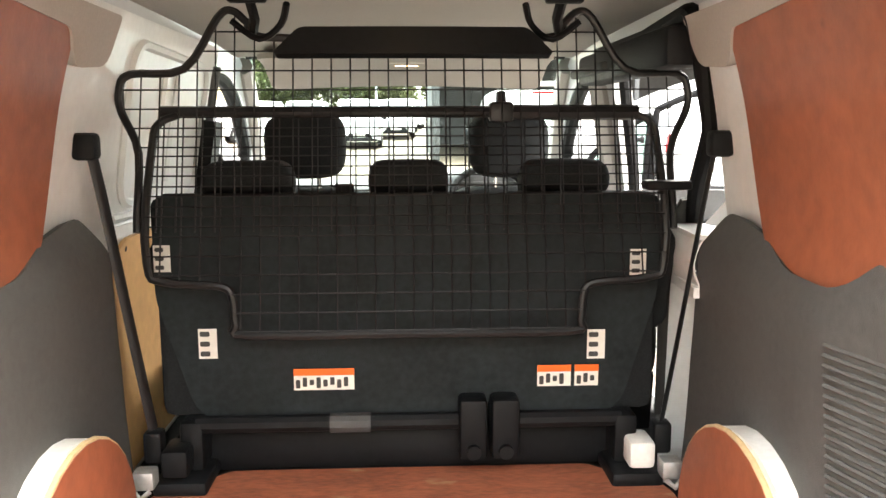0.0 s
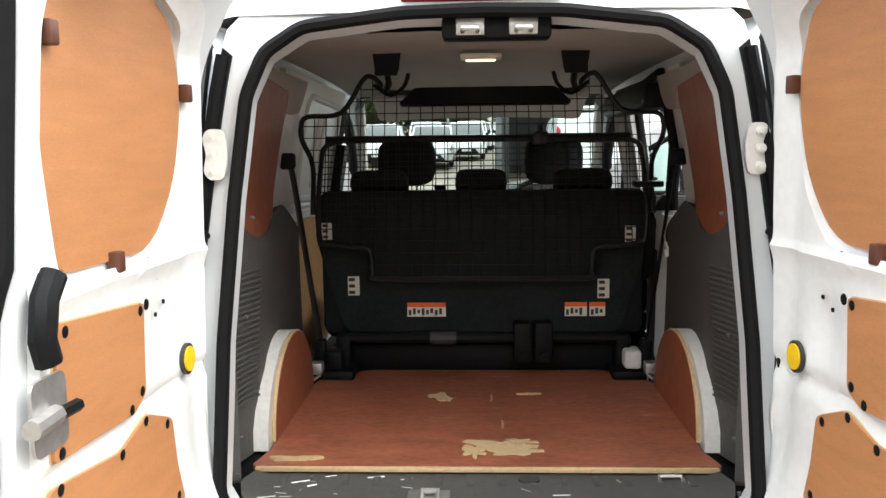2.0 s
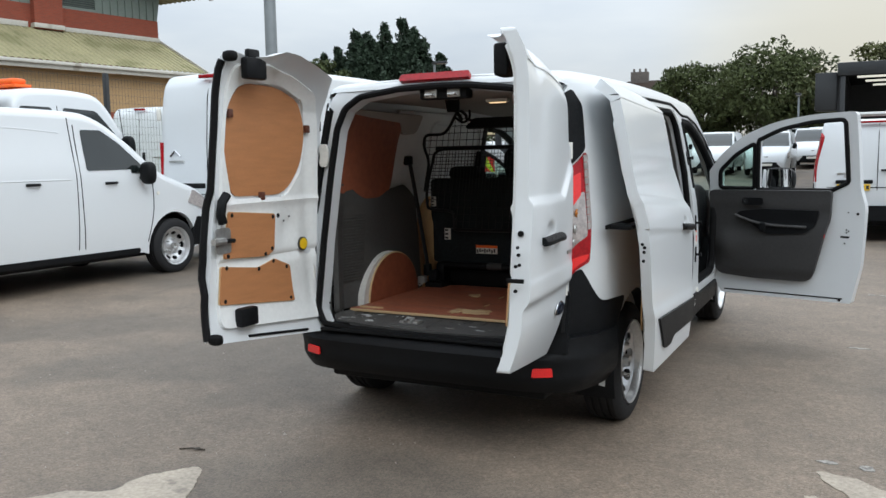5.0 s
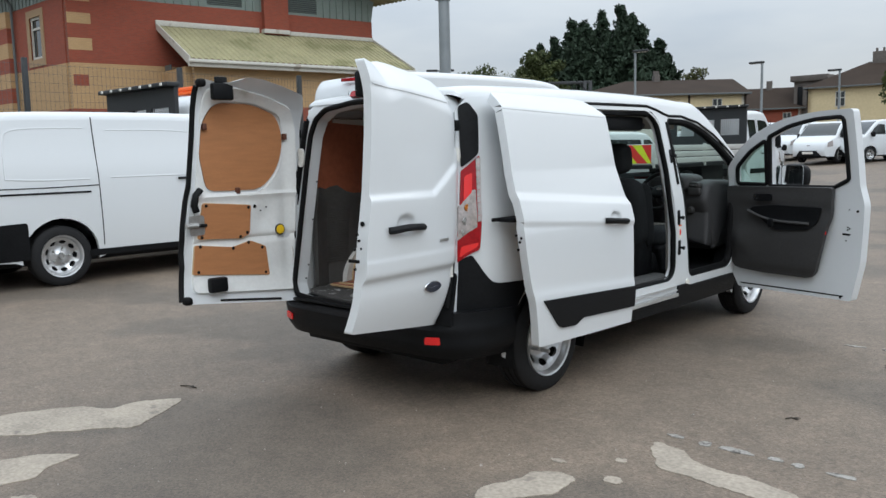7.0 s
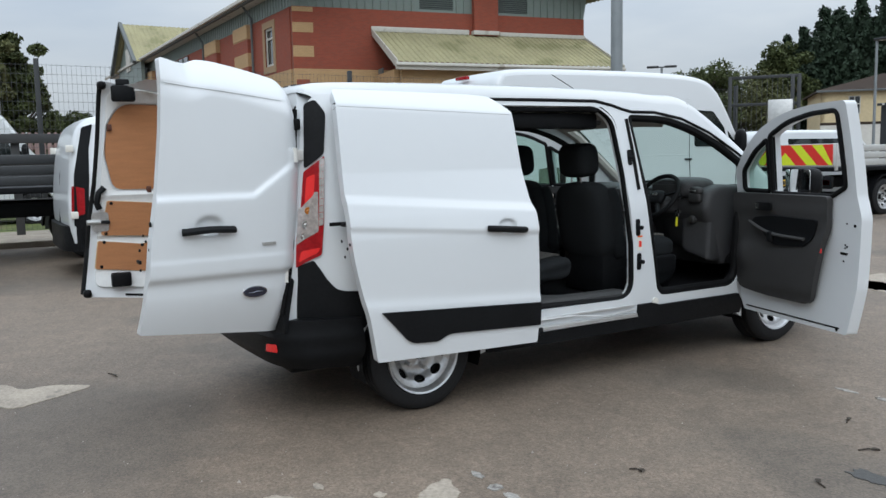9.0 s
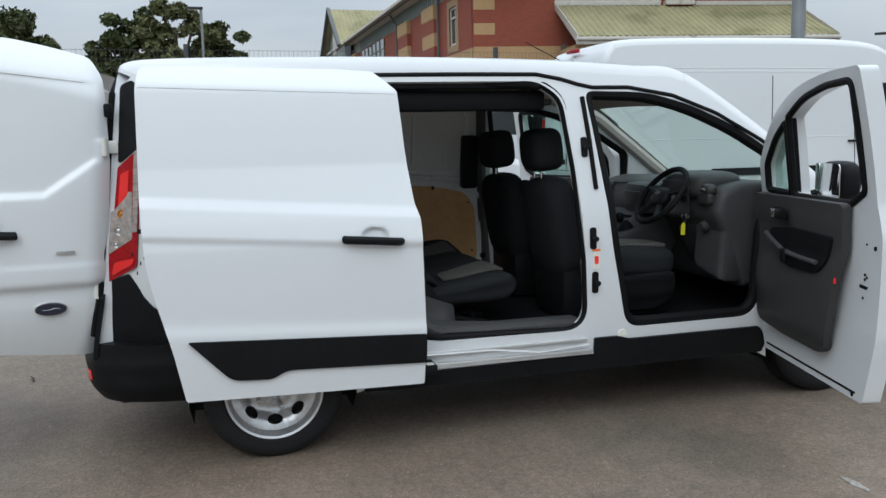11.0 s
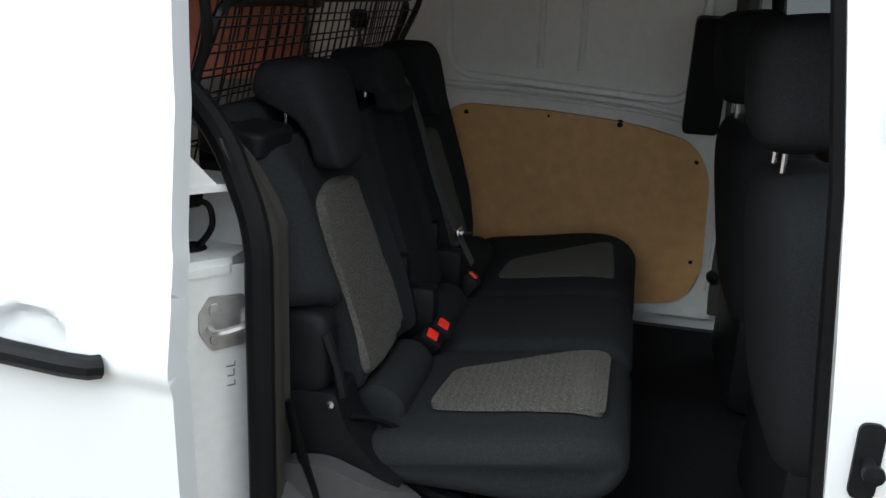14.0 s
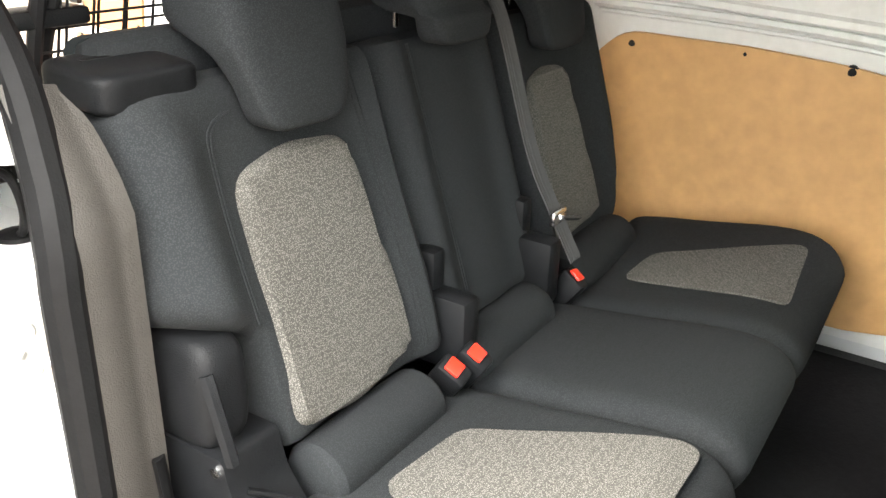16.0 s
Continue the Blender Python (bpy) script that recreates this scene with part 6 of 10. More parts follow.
# the bench back leans; u runs towards the left side of the van, v up the lean
BACK = facing((0, 1.638, 0.785), (-1, 0, 0), (0, -0.299, 0.954))
hump = lambda x, c, w: math.exp(-((x - c) / w) ** 2)
back_right = rounded([(-0.185, -0.03), (-0.200, 0.50, 0.04), (-0.56, 0.505, 0.03), (-0.672, 0.49, 0.06), (-0.678, 0.215, 0.03), (-0.56, 0.155, 0.02), (-0.555, -0.03)], 0.03)
back_mid = rounded([(0.180, -0.03), (0.165, 0.50, 0.03), (-0.195, 0.50, 0.03), (-0.180, -0.03)], 0.03)
back_left = rounded([(0.185, -0.03), (0.170, 0.50, 0.03), (0.60, 0.505, 0.05), (0.655, 0.42, 0.05), (0.60, 0.14, 0.04), (0.555, -0.03)], 0.03)
rise_right = lambda u, v: 0.030 * hump(-u, 0.610, 0.045) * min(1.0, max(0.0, (0.50 - v) / 0.1)) + 0.022 * hump(-u, 0.225, 0.03) - 0.012 * hump(-u, 0.41, 0.10) + 0.01 * hump(v, 0.10, 0.12)
rise_mid = lambda u, v: 0.020 * hump(-u, 0.140, 0.032) + 0.016 * hump(-u, -0.130, 0.03) + 0.006 * hump(-u, 0.0, 0.07)
rise_left = lambda u, v: 0.030 * hump(u, 0.575, 0.04) + 0.022 * hump(u, 0.225, 0.03) - 0.010 * hump(u, 0.38, 0.10)
for line, rise_of in ((back_right, rise_right), (back_mid, rise_mid), (back_left, rise_left)):
    part("backrest", stuffed(line, BACK, 0.15, 0.035, rise_of, 0.013), CLOTH, bench)


def stitched(pts, rise_of, parent):
    """A pair of sewn seams on a back."""
    for d in (0.0, 0.007):
        part("seam", tube([BACK @ Vector((q.x + d, q.y, rise_of(q.x + d, q.y) + 0.0002)) for q in spline([(a, c, 0) for a, c in pts], 5)], 0.0016, 5), CLOTH, parent)


stitched([(-0.562, 0.17), (-0.560, 0.30), (-0.552, 0.40), (-0.535, 0.432), (-0.50, 0.445)], rise_right, bench)
stitched([(-0.252, 0.0), (-0.255, 0.25), (-0.262, 0.46)], rise_right, bench)
stitched([(-0.090, 0.0), (-0.092, 0.25), (-0.10, 0.48)], rise_mid, bench)
for line, rise_of in (([(-0.262, 0.015), (-0.296, 0.372, 0.035), (-0.412, 0.385), (-0.528, 0.360, 0.04), (-0.540, 0.0, 0.03), (-0.40, -0.02)], rise_right), ([(0.268, 0.0), (0.262, 0.35, 0.04), (0.36, 0.375), (0.452, 0.365, 0.04), (0.492, 0.02, 0.03)], rise_left)):
    part("mesh_insert", stuffed(rounded(line, 0.03), BACK @ Matrix.Translation((0, 0, 0.013)), 0.03, 0.012, lambda u, v, f=rise_of: f(u, v) * 0.4, 0.014), MESH_CLOTH, bench, "grey mesh cloth insert")
for cx, top, low, foot in ((0.398, 0.112, 0.078, 1.178), (0.000, 0.101, 0.078, 1.240), (-0.402, 0.112, 0.084, 1.178)):
    fore_y = curve_of([(foot, 1.566), (foot + 0.05, 1.556), (1.29, 1.541), (1.335, 1.530), (1.382, 1.508)])
    back_y = curve_of([(foot, 1.500), (foot + 0.05, 1.500), (1.262, 1.485), (1.285, 1.462), (1.305, 1.410), (1.325, 1.388), (1.382, 1.390)])
    wide = curve_of([(foot, low), (foot + 0.05, low + 0.012), (1.29, top - 0.004), (1.335, top), (1.382, top - 0.006)])
    b = pad(2.0, 2.0, 2.0, 6.5, 18)
    for v in b.verts:
        z = foot + (v.co.z + 1) / 2 * (1.382 - foot)
        f, r = fore_y(z), back_y(z)
        v.co = (cx + v.co.x * wide(z), (f + r) / 2 + v.co.y * (f - r) / 2 + 0.004 * (1 - v.co.x ** 2), z)
    part("headrest", b, CLOTH, bench, "black cloth headrest hooked over the seat back", 60)
    for dx in (-0.05, 0.05):
        part("headrest_post", tube([(cx + dx, 1.44, 1.26), (cx + dx, 1.44, 1.33)], 0.006, 8), CHROME, bench)
SEAT = [(1.66, 0.615), (1.66, 0.685), (1.72, 0.708), (1.85, 0.727), (2.0, 0.752), (2.08, 0.758), (2.135, 0.742), (2.165, 0.700), (2.152, 0.655), (2.12, 0.628), (2.05, 0.612), (1.85, 0.612)]
seat_line = [(q.x, q.y) for q in spline([(y, z, 0) for y, z in SEAT], 3, True)]
SEAT_TOP = curve_of([(1.62, 0.68), (1.72, 0.708), (1.85, 0.727), (2.0, 0.752), (2.08, 0.758), (2.15, 0.735)])
for x0, x1, tip, zz in ((0.178, 0.640, 0.0, 0.0), (-0.195, 0.172, 0.0, 0.006), (-0.675, -0.200, 0.14, 0.0)):
    fore = lambda y, z, a=x0, c=x1: max(0.0, (y - 1.95) / 0.22) ** 2
    b = loft(seat_line, lambda y, z: x0 + (0.05 * fore(y, z) if x0 < -0.5 else 0.0), lambda y, z: x1 - (0.05 * fore(y, z) if x1 > 0.5 else 0.0), 0.04, 20)
    lift = lambda x, t=tip: t * max(0.0, -x - 0.30) * min(1.0, max(0.0, (-x - 0.30) / 0.1))
    for v in b.verts:
        v.co.z += zz + lift(v.co.x)
    part("cushion", b, CLOTH, bench)
    if abs(x0 + x1) > 0.3:
        s = 1 if x0 > 0 else -1
        pts = [(0.515, 1.765), (0.340, 1.785), (0.222, 2.110), (0.522, 2.108)] if s > 0 else [(-0.335, 1.762), (-0.455, 1.790), (-0.565, 2.088), (-0.325, 2.105)]
        pts = rounded([(x, y, 0.03) for x, y in pts], 0.03)
        part("cushion_insert", sheet(pts if s > 0 else pts, lambda x, y: (x, y, SEAT_TOP(y) + 0.005 + lift(x)), -0.012 if s > 0 else 0.012, (), 0.03, 0.03), MESH_CLOTH, bench, "grey mesh cloth insert")
for x0, x1, dz in ((0.275, 0.545, 0.0), (-0.115, 0.165, 0.004), (-0.535, -0.225, 0.02)):
    roll_line = [(1.665 + 0.058 * math.cos(a), 0.712 + dz + 0.055 * math.sin(a)) for a in [2 * math.pi * k / 24 for k in range(24)]]
    part("lumbar_roll", loft(roll_line, lambda y, z, c=x0: c, lambda y, z, c=x1: c, 0.02, 12), CLOTH, bench)
part("end_cap", pad(0.150, 0.130, 0.052, 6.5, 12, Matrix.Translation((0.598, 1.428, 1.256)) @ Matrix.Rotation(radians(-4), 4, "X")), BLACK, bench, "black plastic cap on the seat shoulder")
part("cap_slot", box(0.56, 0.64, 1.40, 1.417, 1.276, 1.2845, 0.003), RUBBER, bench)
part("hinge_body", pad(0.085, 0.15, 0.17, 4, 8, Matrix.Translation((0.625, 1.535, 0.875))), BLACK, bench, "black plastic seat hinge")
part("hinge_cover", sheet(rounded([(1.49, 0.80, 0.015), (1.625, 0.805, 0.012), (1.64, 0.745, 0.02), (1.70, 0.67, 0.03), (1.76, 0.63, 0.02), (1.52, 0.625)], 0.01), lambda y, z: (0.665, y, z), 0.10, (), 0.05, 0.05), BLACK, bench, "black plastic seat hinge cover")
part("hinge_bolt", lathe([(0, 0.009), (0.006, 0.008), (0.007, 0.0)], 8, "x", (0.664, 1.615, 0.785)), CHROME, bench)
part("lap_anchor", tube(spline([(0.64, 1.64, 0.75), (0.60, 1.68, 0.73), (0.57, 1.72, 0.70)], 4), 0.012, 6, False, 0.4), BLACK, bench)
part("fold_lever", tube([(0.655, 1.60, 0.92), (0.66, 1.625, 0.86), (0.655, 1.635, 0.80)], 0.010, 6), BLACK, bench)
for x in (0.175, -0.135):
    part("gap_filler", merge(box(x - 0.025, x + 0.03, 1.60, 1.70, 0.72, 0.86, 0.015), box(x - 0.02, x + 0.02, 1.57, 1.63, 0.85, 0.93, 0.012)), BLACK, bench)
for x, y, z, tw in ((0.195, 1.715, 0.755, 12), (0.237, 1.70, 0.745, 20), (-0.195, 1.71, 0.745, -10)):
    b = part("buckle", box(x - 0.02, x + 0.02, y - 0.03, y + 0.025, z - 0.07, z + 0.02, 0.008, None, Matrix.Translation((x, y, z)) @ Matrix.Rotation(radians(tw), 4, "Y") @ Matrix.Rotation(radians(-35), 4, "X") @ Matrix.Translation((-x, -y, -z))), BLACK, bench)
    part("red_button", box(x - 0.014, x + 0.014, y - 0.020, y + 0.008, z + 0.019, z + 0.026, 0.003, None, Matrix.Translation((x, y, z)) @ Matrix.Rotation(radians(tw), 4, "Y") @ Matrix.Rotation(radians(-35), 4, "X") @ Matrix.Translation((-x, -y, -z))), RED_BUTTON, b)
strap_pts = [(q.x, q.y, q.z) for q in spline([(-0.163, 1.43, 1.318), (-0.164, 1.515, 1.285), (-0.168, 1.606, 1.02), (-0.178, 1.662, 0.90), (-0.190, 1.712, 0.80)], 6)]
strap_x, strap_y, strap_z = [curve_of([(k / (len(strap_pts) - 1), q[a]) for k, q in enumerate(strap_pts)]) for a in range(3)]
seat_belt = part("seat_belt", sheet([(0.0, -0.023), (1.0, -0.023), (1.0, 0.023), (0.0, 0.023)], lambda k, w: (strap_x(k) + w, strap_y(k) + 0.003 * (w / 0.023) ** 2, strap_z(k)), 0.0025, (), 0.03, 0.006), BELT, bench, "grey webbing seat belt")
for w in (-0.011, 0.0, 0.011):
    part("belt_stripe", tube([(strap_x(k / 20) + w, strap_y(k / 20) + 0.0015, strap_z(k / 20)) for k in range(21)], 0.0022, 5), BELT, seat_belt)
part("belt_tongue", merge(box(-0.205, -0.15, 1.668, 1.680, 0.875, 0.905, 0.004), tube([(-0.18, 1.68, 0.888), (-0.235, 1.695, 0.875)], 0.010, 6, False, 0.4)), CHROME, bench)
# labels on the bench back
for x0, w in ((-0.29, 0.15), (0.32, 0.085), (0.415, 0.06)):
    lb = part("warning_label", plate(rect(x0, x0 + w, 0.815, 0.868), facing((0, 1.340, 0), (1, 0, 0), (0, 0, 1)), 0.002), PAPER, bench)
    part("orange_band", plate(rect(x0, x0 + w, 0.853, 0.870), facing((0, 1.338, 0), (1, 0, 0), (0, 0, 1)), 0.002), ORANGE, bench)
    k = 0
    while x0 + 0.006 + k * 0.017 < x0 + w - 0.012:
        part("print_bar", plate(rounded(rect(x0 + 0.005 + k * 0.017, x0 + 0.016 + k * 0.017, 0.820 + 0.004 * (k % 3), 0.848 - 0.006 * ((k + 1) % 2)), 0.003), facing((0, 1.3385, 0), (1, 0, 0), (0, 0, 1)), 0.001), INK, bench)
        k += 1
for x, z, w, h in ((-0.52, 0.90, 0.045, 0.075), (0.445, 0.885, 0.045, 0.075), (-0.615, 1.12, 0.04, 0.065), (0.545, 1.10, 0.04, 0.065)):
    lb = part("picture_label", plate(rect(x, x + w, z, z + h), facing((0, 1.340 - 0.01 * (z > 1.0), 0), (1, 0, 0), (0, 0, 1)), 0.002), PAPER, bench)
    for k in range(3):
        part("print_bar", plate(rounded(rect(x + 0.004, x + w * 0.62, z + 0.006 + k * h / 3, z + (k + 0.75) * h / 3), 0.004), facing((0, 1.3385 - 0.01 * (z > 1.0), 0), (1, 0, 0), (0, 0, 1)), 0.001), INK, bench)

# ---- passenger floor, step, pillar trim ----
vpart("cabin_floor", sheet(rounded([(-0.76, 1.40), (0.74, 1.40), (0.74, 3.55), (0.55, 4.0), (-0.55, 4.0), (-0.76, 3.55)], 0.05), lambda x, y: (x, y, 0.462 + 0.25 * max(0.0, y - 3.6)), 0.02, (), 0.15, 0.15), CARPET, None, "black rubber cabin floor mat")
def sill_run(y, w):
    """The moulded sill: rises and sweeps up behind the seal at its rear end."""
    sweep = max(0.0, (1.72 - y) / 0.20)
    return (0.840 - 0.12 * w - 0.06 * sweep ** 2, y, 0.495 + 0.020 * swell((w - 0.25) * 14) + 0.030 * w * up_from((1.95 - y) / 0.3) + 0.11 * sweep ** 2.2)


step = vpart("door_step", sheet(rounded([(1.535, 0.10), (1.535, 1.0), (2.40, 0.95), (2.41, 0.0), (1.62, 0.0)], 0.03), sill_run, -0.02, (), 0.03, 0.08), MIDGREY, None, "grey ribbed door step")
for k in range(7):
    part("step_rib", tube([tuple(Vector(sill_run(1.72 + 0.058 * i - 0.012 * k, 0.34 + 0.09 * k)) + Vector((0, 0, 0.0012))) for i in range(11)], 0.0028, 5), MIDGREY, step)


def side_moulding(y, z):
    return (0.705 + 0.25 * max(0.0, 0.60 - z) - 0.10 * up_from((y - 1.70) / 0.12) ** 2 + 0.012 * math.sin((y - 1.5) * 14), y, z)


vpart("seat_side_trim", sheet(rounded([(1.515, 0.58), (1.60, 0.505, 0.04), (1.79, 0.505), (1.79, 0.620, 0.03), (1.70, 0.655, 0.05), (1.62, 0.688, 0.03), (1.53, 0.675, 0.02)], 0.02), side_moulding, 0.04, (), 0.02, 0.02), MIDGREY, None, "grey seat side trim")
def trim_edge(z):
    return 1.528 if z < 1.14 else 1.528 - 0.55 * (z - 1.14)


vpart("pillar_trim", sheet(rounded([(0.12, 0.50), (1.0, 0.50), (1.0, 1.22, 0.1), (0.7, 1.27), (0.12, 1.28)], 0.03), lambda w, z: (0.785 - 0.10 * w, trim_edge(z) + 0.010 * math.sin(min(1.0, w * 1.4) * math.pi) + 0.004 * w, z), -0.012, (), 0.1, 0.05), PILLAR, None, "grey pillar trim beside the bench")
vpart("belt_stalk", tube(spline([(0.70, 1.545, 0.80), (0.71, 1.575, 0.70), (0.705, 1.60, 0.60), (0.70, 1.585, 0.52)], 5), 0.022, 6, False, 0.35), RUBBER, None, "loose black belt webbing")

# ---- cab ----
for s in (-1, 1):
    x = s * 0.37
    m = Matrix.Translation((x, 2.46, 0.965)) @ Matrix.Rotation(radians(9), 4, "X")
    seat = vpart("front_seat", pad(0.50, 0.19, 0.56, 4.0, 10, m), CLOTH, None, "black cloth front seat with grey insert")
    part("headrest", pad(0.290, 0.185, 0.235, 3.8, 12, Matrix.Translation((x, 2.390, 1.395)) @ Matrix.Rotation(radians(6), 4, "X")), CLOTH, seat)
    for dx in (-0.05, 0.05):
        part("headrest_post", tube([(x + dx, 2.37, 1.24), (x + dx, 2.37, 1.32)], 0.006, 8), CHROME, seat)
    t = Matrix.Translation((x, 2.87, 0.762)) @ Matrix.Rotation(radians(-3), 4, "X")
    part("cushion", pad(0.50, 0.54, 0.17, 4.0, 12, t, 0.01), CLOTH, seat)
    part("cushion_insert", pad(0.29, 0.44, 0.03, 6, 8, t @ Matrix.Translation((0.0, 0.02, 0.084))), MESH_CLOTH, seat, "grey mesh cloth insert")
    part("back_insert", pad(0.27, 0.05, 0.40, 6, 8, m @ Matrix.Translation((0, 0.068, -0.06))), MESH_CLOTH, seat)
    part("seat_base", merge(box(x - 0.225, x + 0.225, 2.62, 3.08, 0.46, 0.66, 0.04), box(x - 0.22, x + 0.22, 2.42, 2.66, 0.46, 0.80, 0.05)), BLACK, seat)
    for sx in (-1, 1):
        shell = facing((x + sx * 0.245, 2.88, 0.60), (0, sx, 0), (0, 0, 1))
        part("side_cover", stuffed(rounded([(-0.22 * sx, 0.10, 0.03), (0.20 * sx, 0.11, 0.03), (0.215 * sx, 0.05, 0.03), (0.20 * sx, -0.06, 0.04), (0.10 * sx, -0.105, 0.04), (-0.15 * sx, -0.11, 0.03), (-0.21 * sx, 0.02, 0.03)], 0.03), shell, 0.05, 0.018, lambda u, v, q=sx: 0.014 * swell((v + 0.035 - 0.25 * (u * q) ** 2) * 120) + 0.006 * swell((v - 0.06) * 150), 0.014), BLACK, seat, "black moulded seat side cover")
    for sx in (-1, 1):
        part("bolster", pad(0.09, 0.12, 0.50, 3.5, 6, m @ Matrix.Translation((sx * 0.21, 0.07, -0.02))), CLOTH, seat)
dash_line = rounded([(3.97, 0.60), (3.97, 1.14), (3.75, 1.185), (3.45, 1.195, 0.06), (3.31, 1.16, 0.06), (3.27, 1.02, 0.05), (3.36, 0.86, 0.06), (3.46, 0.60)], 0.03)
dash = vpart("dashboard", loft([(q.x, q.y) for q in spline([(y, z, 0) for y, z in dash_line], 1, True)], lambda y, z: -0.725, lambda y, z: 0.725, 0.05, 24), DASH, None, "dark grey moulded dashboard")
part("binnacle", pad(0.44, 0.34, 0.16, 3.5, 8, Matrix.Translation((0.38, 3.40, 1.17))), DASH, dash)
part("instrument_panel", box(0.24, 0.52, 3.222, 3.235, 1.08, 1.20, 0.02), INK, dash)
part("radio_surround", box(-0.15, 0.15, 3.16, 3.34, 0.98, 1.17, 0.04), DASH, dash)
pod_line = [(q.x, q.y) for q in spline([(2.90, 0.78, 0), (2.95, 0.850, 0), (3.06, 0.880, 0), (3.17, 0.915, 0), (3.27, 1.00, 0), (3.38, 1.02, 0), (3.40, 0.80, 0), (3.20, 0.58, 0), (2.98, 0.56, 0)], 3, True)]
part("gear_pod", loft(pod_line, lambda y, z: -0.125, lambda y, z: 0.145, 0.03, 12), DASH, dash, "dark console carrying the gear lever")
# solid dark block paints the shade inside the glove shelf recess
part("glove_shelf", loft([(3.262, 0.925), (3.255, 0.945), (3.300, 0.990), (3.36, 0.985), (3.36, 0.925)], lambda y, z: -0.60, lambda y, z: -0.17, 0.008, 8), INK, dash)
part("shelf_lip", tube(spline([(-0.62, 3.275, 0.955), (-0.45, 3.240, 0.930), (-0.25, 3.225, 0.915), (-0.14, 3.235, 0.92)], 5), 0.016, 8), DASH, dash)
wing = facing((0.585, 3.325, 1.0), (1, 0.10, 0), (0, 0.10, 1))
part("wing_panel", stuffed(rounded([(-0.12, -0.30, 0.05), (0.13, -0.36, 0.03), (0.145, 0.165, 0.04), (-0.10, 0.14, 0.04), (-0.13, 0.02, 0.05)], 0.03), wing, 0.16, 0.035, lambda u, v: 0.016 * math.exp(-((v - 0.04) / 0.05) ** 2), 0.016), DASH, dash)
part("wing_vent", pad(0.17, 0.07, 0.06, 3.5, 6, Matrix.Translation((0.60, 3.300, 1.155)) @ Matrix.Rotation(radians(-20), 4, "Z")), INK, dash)
part("vent_blade", box(-0.07, 0.07, -0.040, -0.032, -0.004, 0.004, 0.002, None, Matrix.Translation((0.60, 3.300, 1.158)) @ Matrix.Rotation(radians(-20), 4, "Z")), ZINC, dash)
part("dash_crease", tube([(x, 3.30 - 0.02 * math.cos(x * 4), 1.165 - 0.03 * abs(x)) for x in (-0.66, -0.45, -0.25, 0.0, 0.18)], 0.007, 6), INK, dash)
part("knee_panel", pad(0.42, 0.16, 0.30, 3.5, 8, Matrix.Translation((0.42, 3.42, 0.86)) @ Matrix.Rotation(radians(20), 4, "X")), DASH, dash)
part("radio", box(-0.10, 0.10, 3.148, 3.165, 1.02, 1.12, 0.01), INK, dash)
for x in (-0.62, -0.20, 0.20, 0.62):
    if x < -0.6:
        part("vent_surround", pad(0.20, 0.09, 0.115, 4, 8, Matrix.Translation((x, 3.305, 1.100))), DASH, dash)
    vent = part("air_vent", pad(0.14 if x < -0.6 else 0.12, 0.05, 0.07, 4, 6, Matrix.Translation((x, 3.275, 1.105))), INK, dash)
    for k in range(4):
        part("vent_fin", box(x - 0.045, x + 0.045, 3.255, 3.268, 1.08 + 0.015 * k, 1.084 + 0.015 * k, 0.001), DASH, dash)
part("lower_trim", box(0.14, 0.68, 3.38, 3.6, 0.80, 1.0, 0.05), DASH, dash)
part("lamp_switch", lathe([(0.03, 0.034), (-0.006, 0.033), (-0.012, 0.026), (-0.026, 0.022), (-0.028, 0.0)], 24, "y", (0.575, 3.30, 0.945)), INK, dash)
part("footwell", box(-0.70, 0.70, 3.9, 4.02, 0.46, 1.1, 0.02), CARPET, dash)
part("console", merge(box(-0.11, 0.11, 2.75, 3.3, 0.46, 0.66, 0.04), box(-0.10, 0.10, 2.95, 3.25, 0.62, 0.80, 0.05)), BLACK, dash)
gear = part("gear_lever", merge(tube([(0.03, 3.085, 0.88), (0.03, 3.06, 0.94)], 0.009, 8), pad(0.052, 0.055, 0.065, 2.6, 6, Matrix.Translation((0.03, 3.052, 0.962)))), BLACK, dash)
part("gear_gaiter", lathe([(0.0, 0.065), (0.05, 0.035), (0.07, 0.014)], 16, "z", (0.03, 3.095, 0.872)), RUBBER, dash)
part("gaiter_ring", tube([(0.03 + 0.014 * math.cos(a), 3.075 + 0.014 * math.sin(a), 0.925) for a in [2 * math.pi * k / 14 for k in range(14)]], 0.004, 6, True), CHROME, dash)
part("hand_brake", tube([(0.09, 2.72, 0.64), (0.09, 2.90, 0.70)], 0.018, 8), BLACK, dash)
wheel_m = Matrix.Translation((0.38, 3.135, 1.115)) @ Matrix.Rotation(radians(-38), 4, "X")
part("steering_wheel", moved(tube([(0.187 * math.cos(2 * math.pi * k / 40), 0, 0.187 * math.sin(2 * math.pi * k / 40)) for k in range(40)], 0.0165, 10, True), wheel_m), RUBBER, dash, "black four-spoke steering wheel")
part("wheel_hub", merge(pad(0.15, 0.06, 0.12, 3, 8, wheel_m @ Matrix.Translation((0, 0.005, -0.01))), *[moved(tube([(0, 0.01, 0), (0.175 * math.cos(radians(a)), 0.0, 0.175 * math.sin(radians(a)))], 0.017, 6, False, 0.6), wheel_m) for a in (15, 165, 235, 305)]), BLACK, dash)
part("hub_badge", moved(sheet(oval(0, 0, 0.028, 0.013, 20), lambda u, v: (u, -0.027, v), 0.004), wheel_m), CHROME, dash)
part("column_stalk", tube([(0.47, 3.20, 1.10), (0.57, 3.19, 1.12)], 0.010, 6), BLACK, dash)
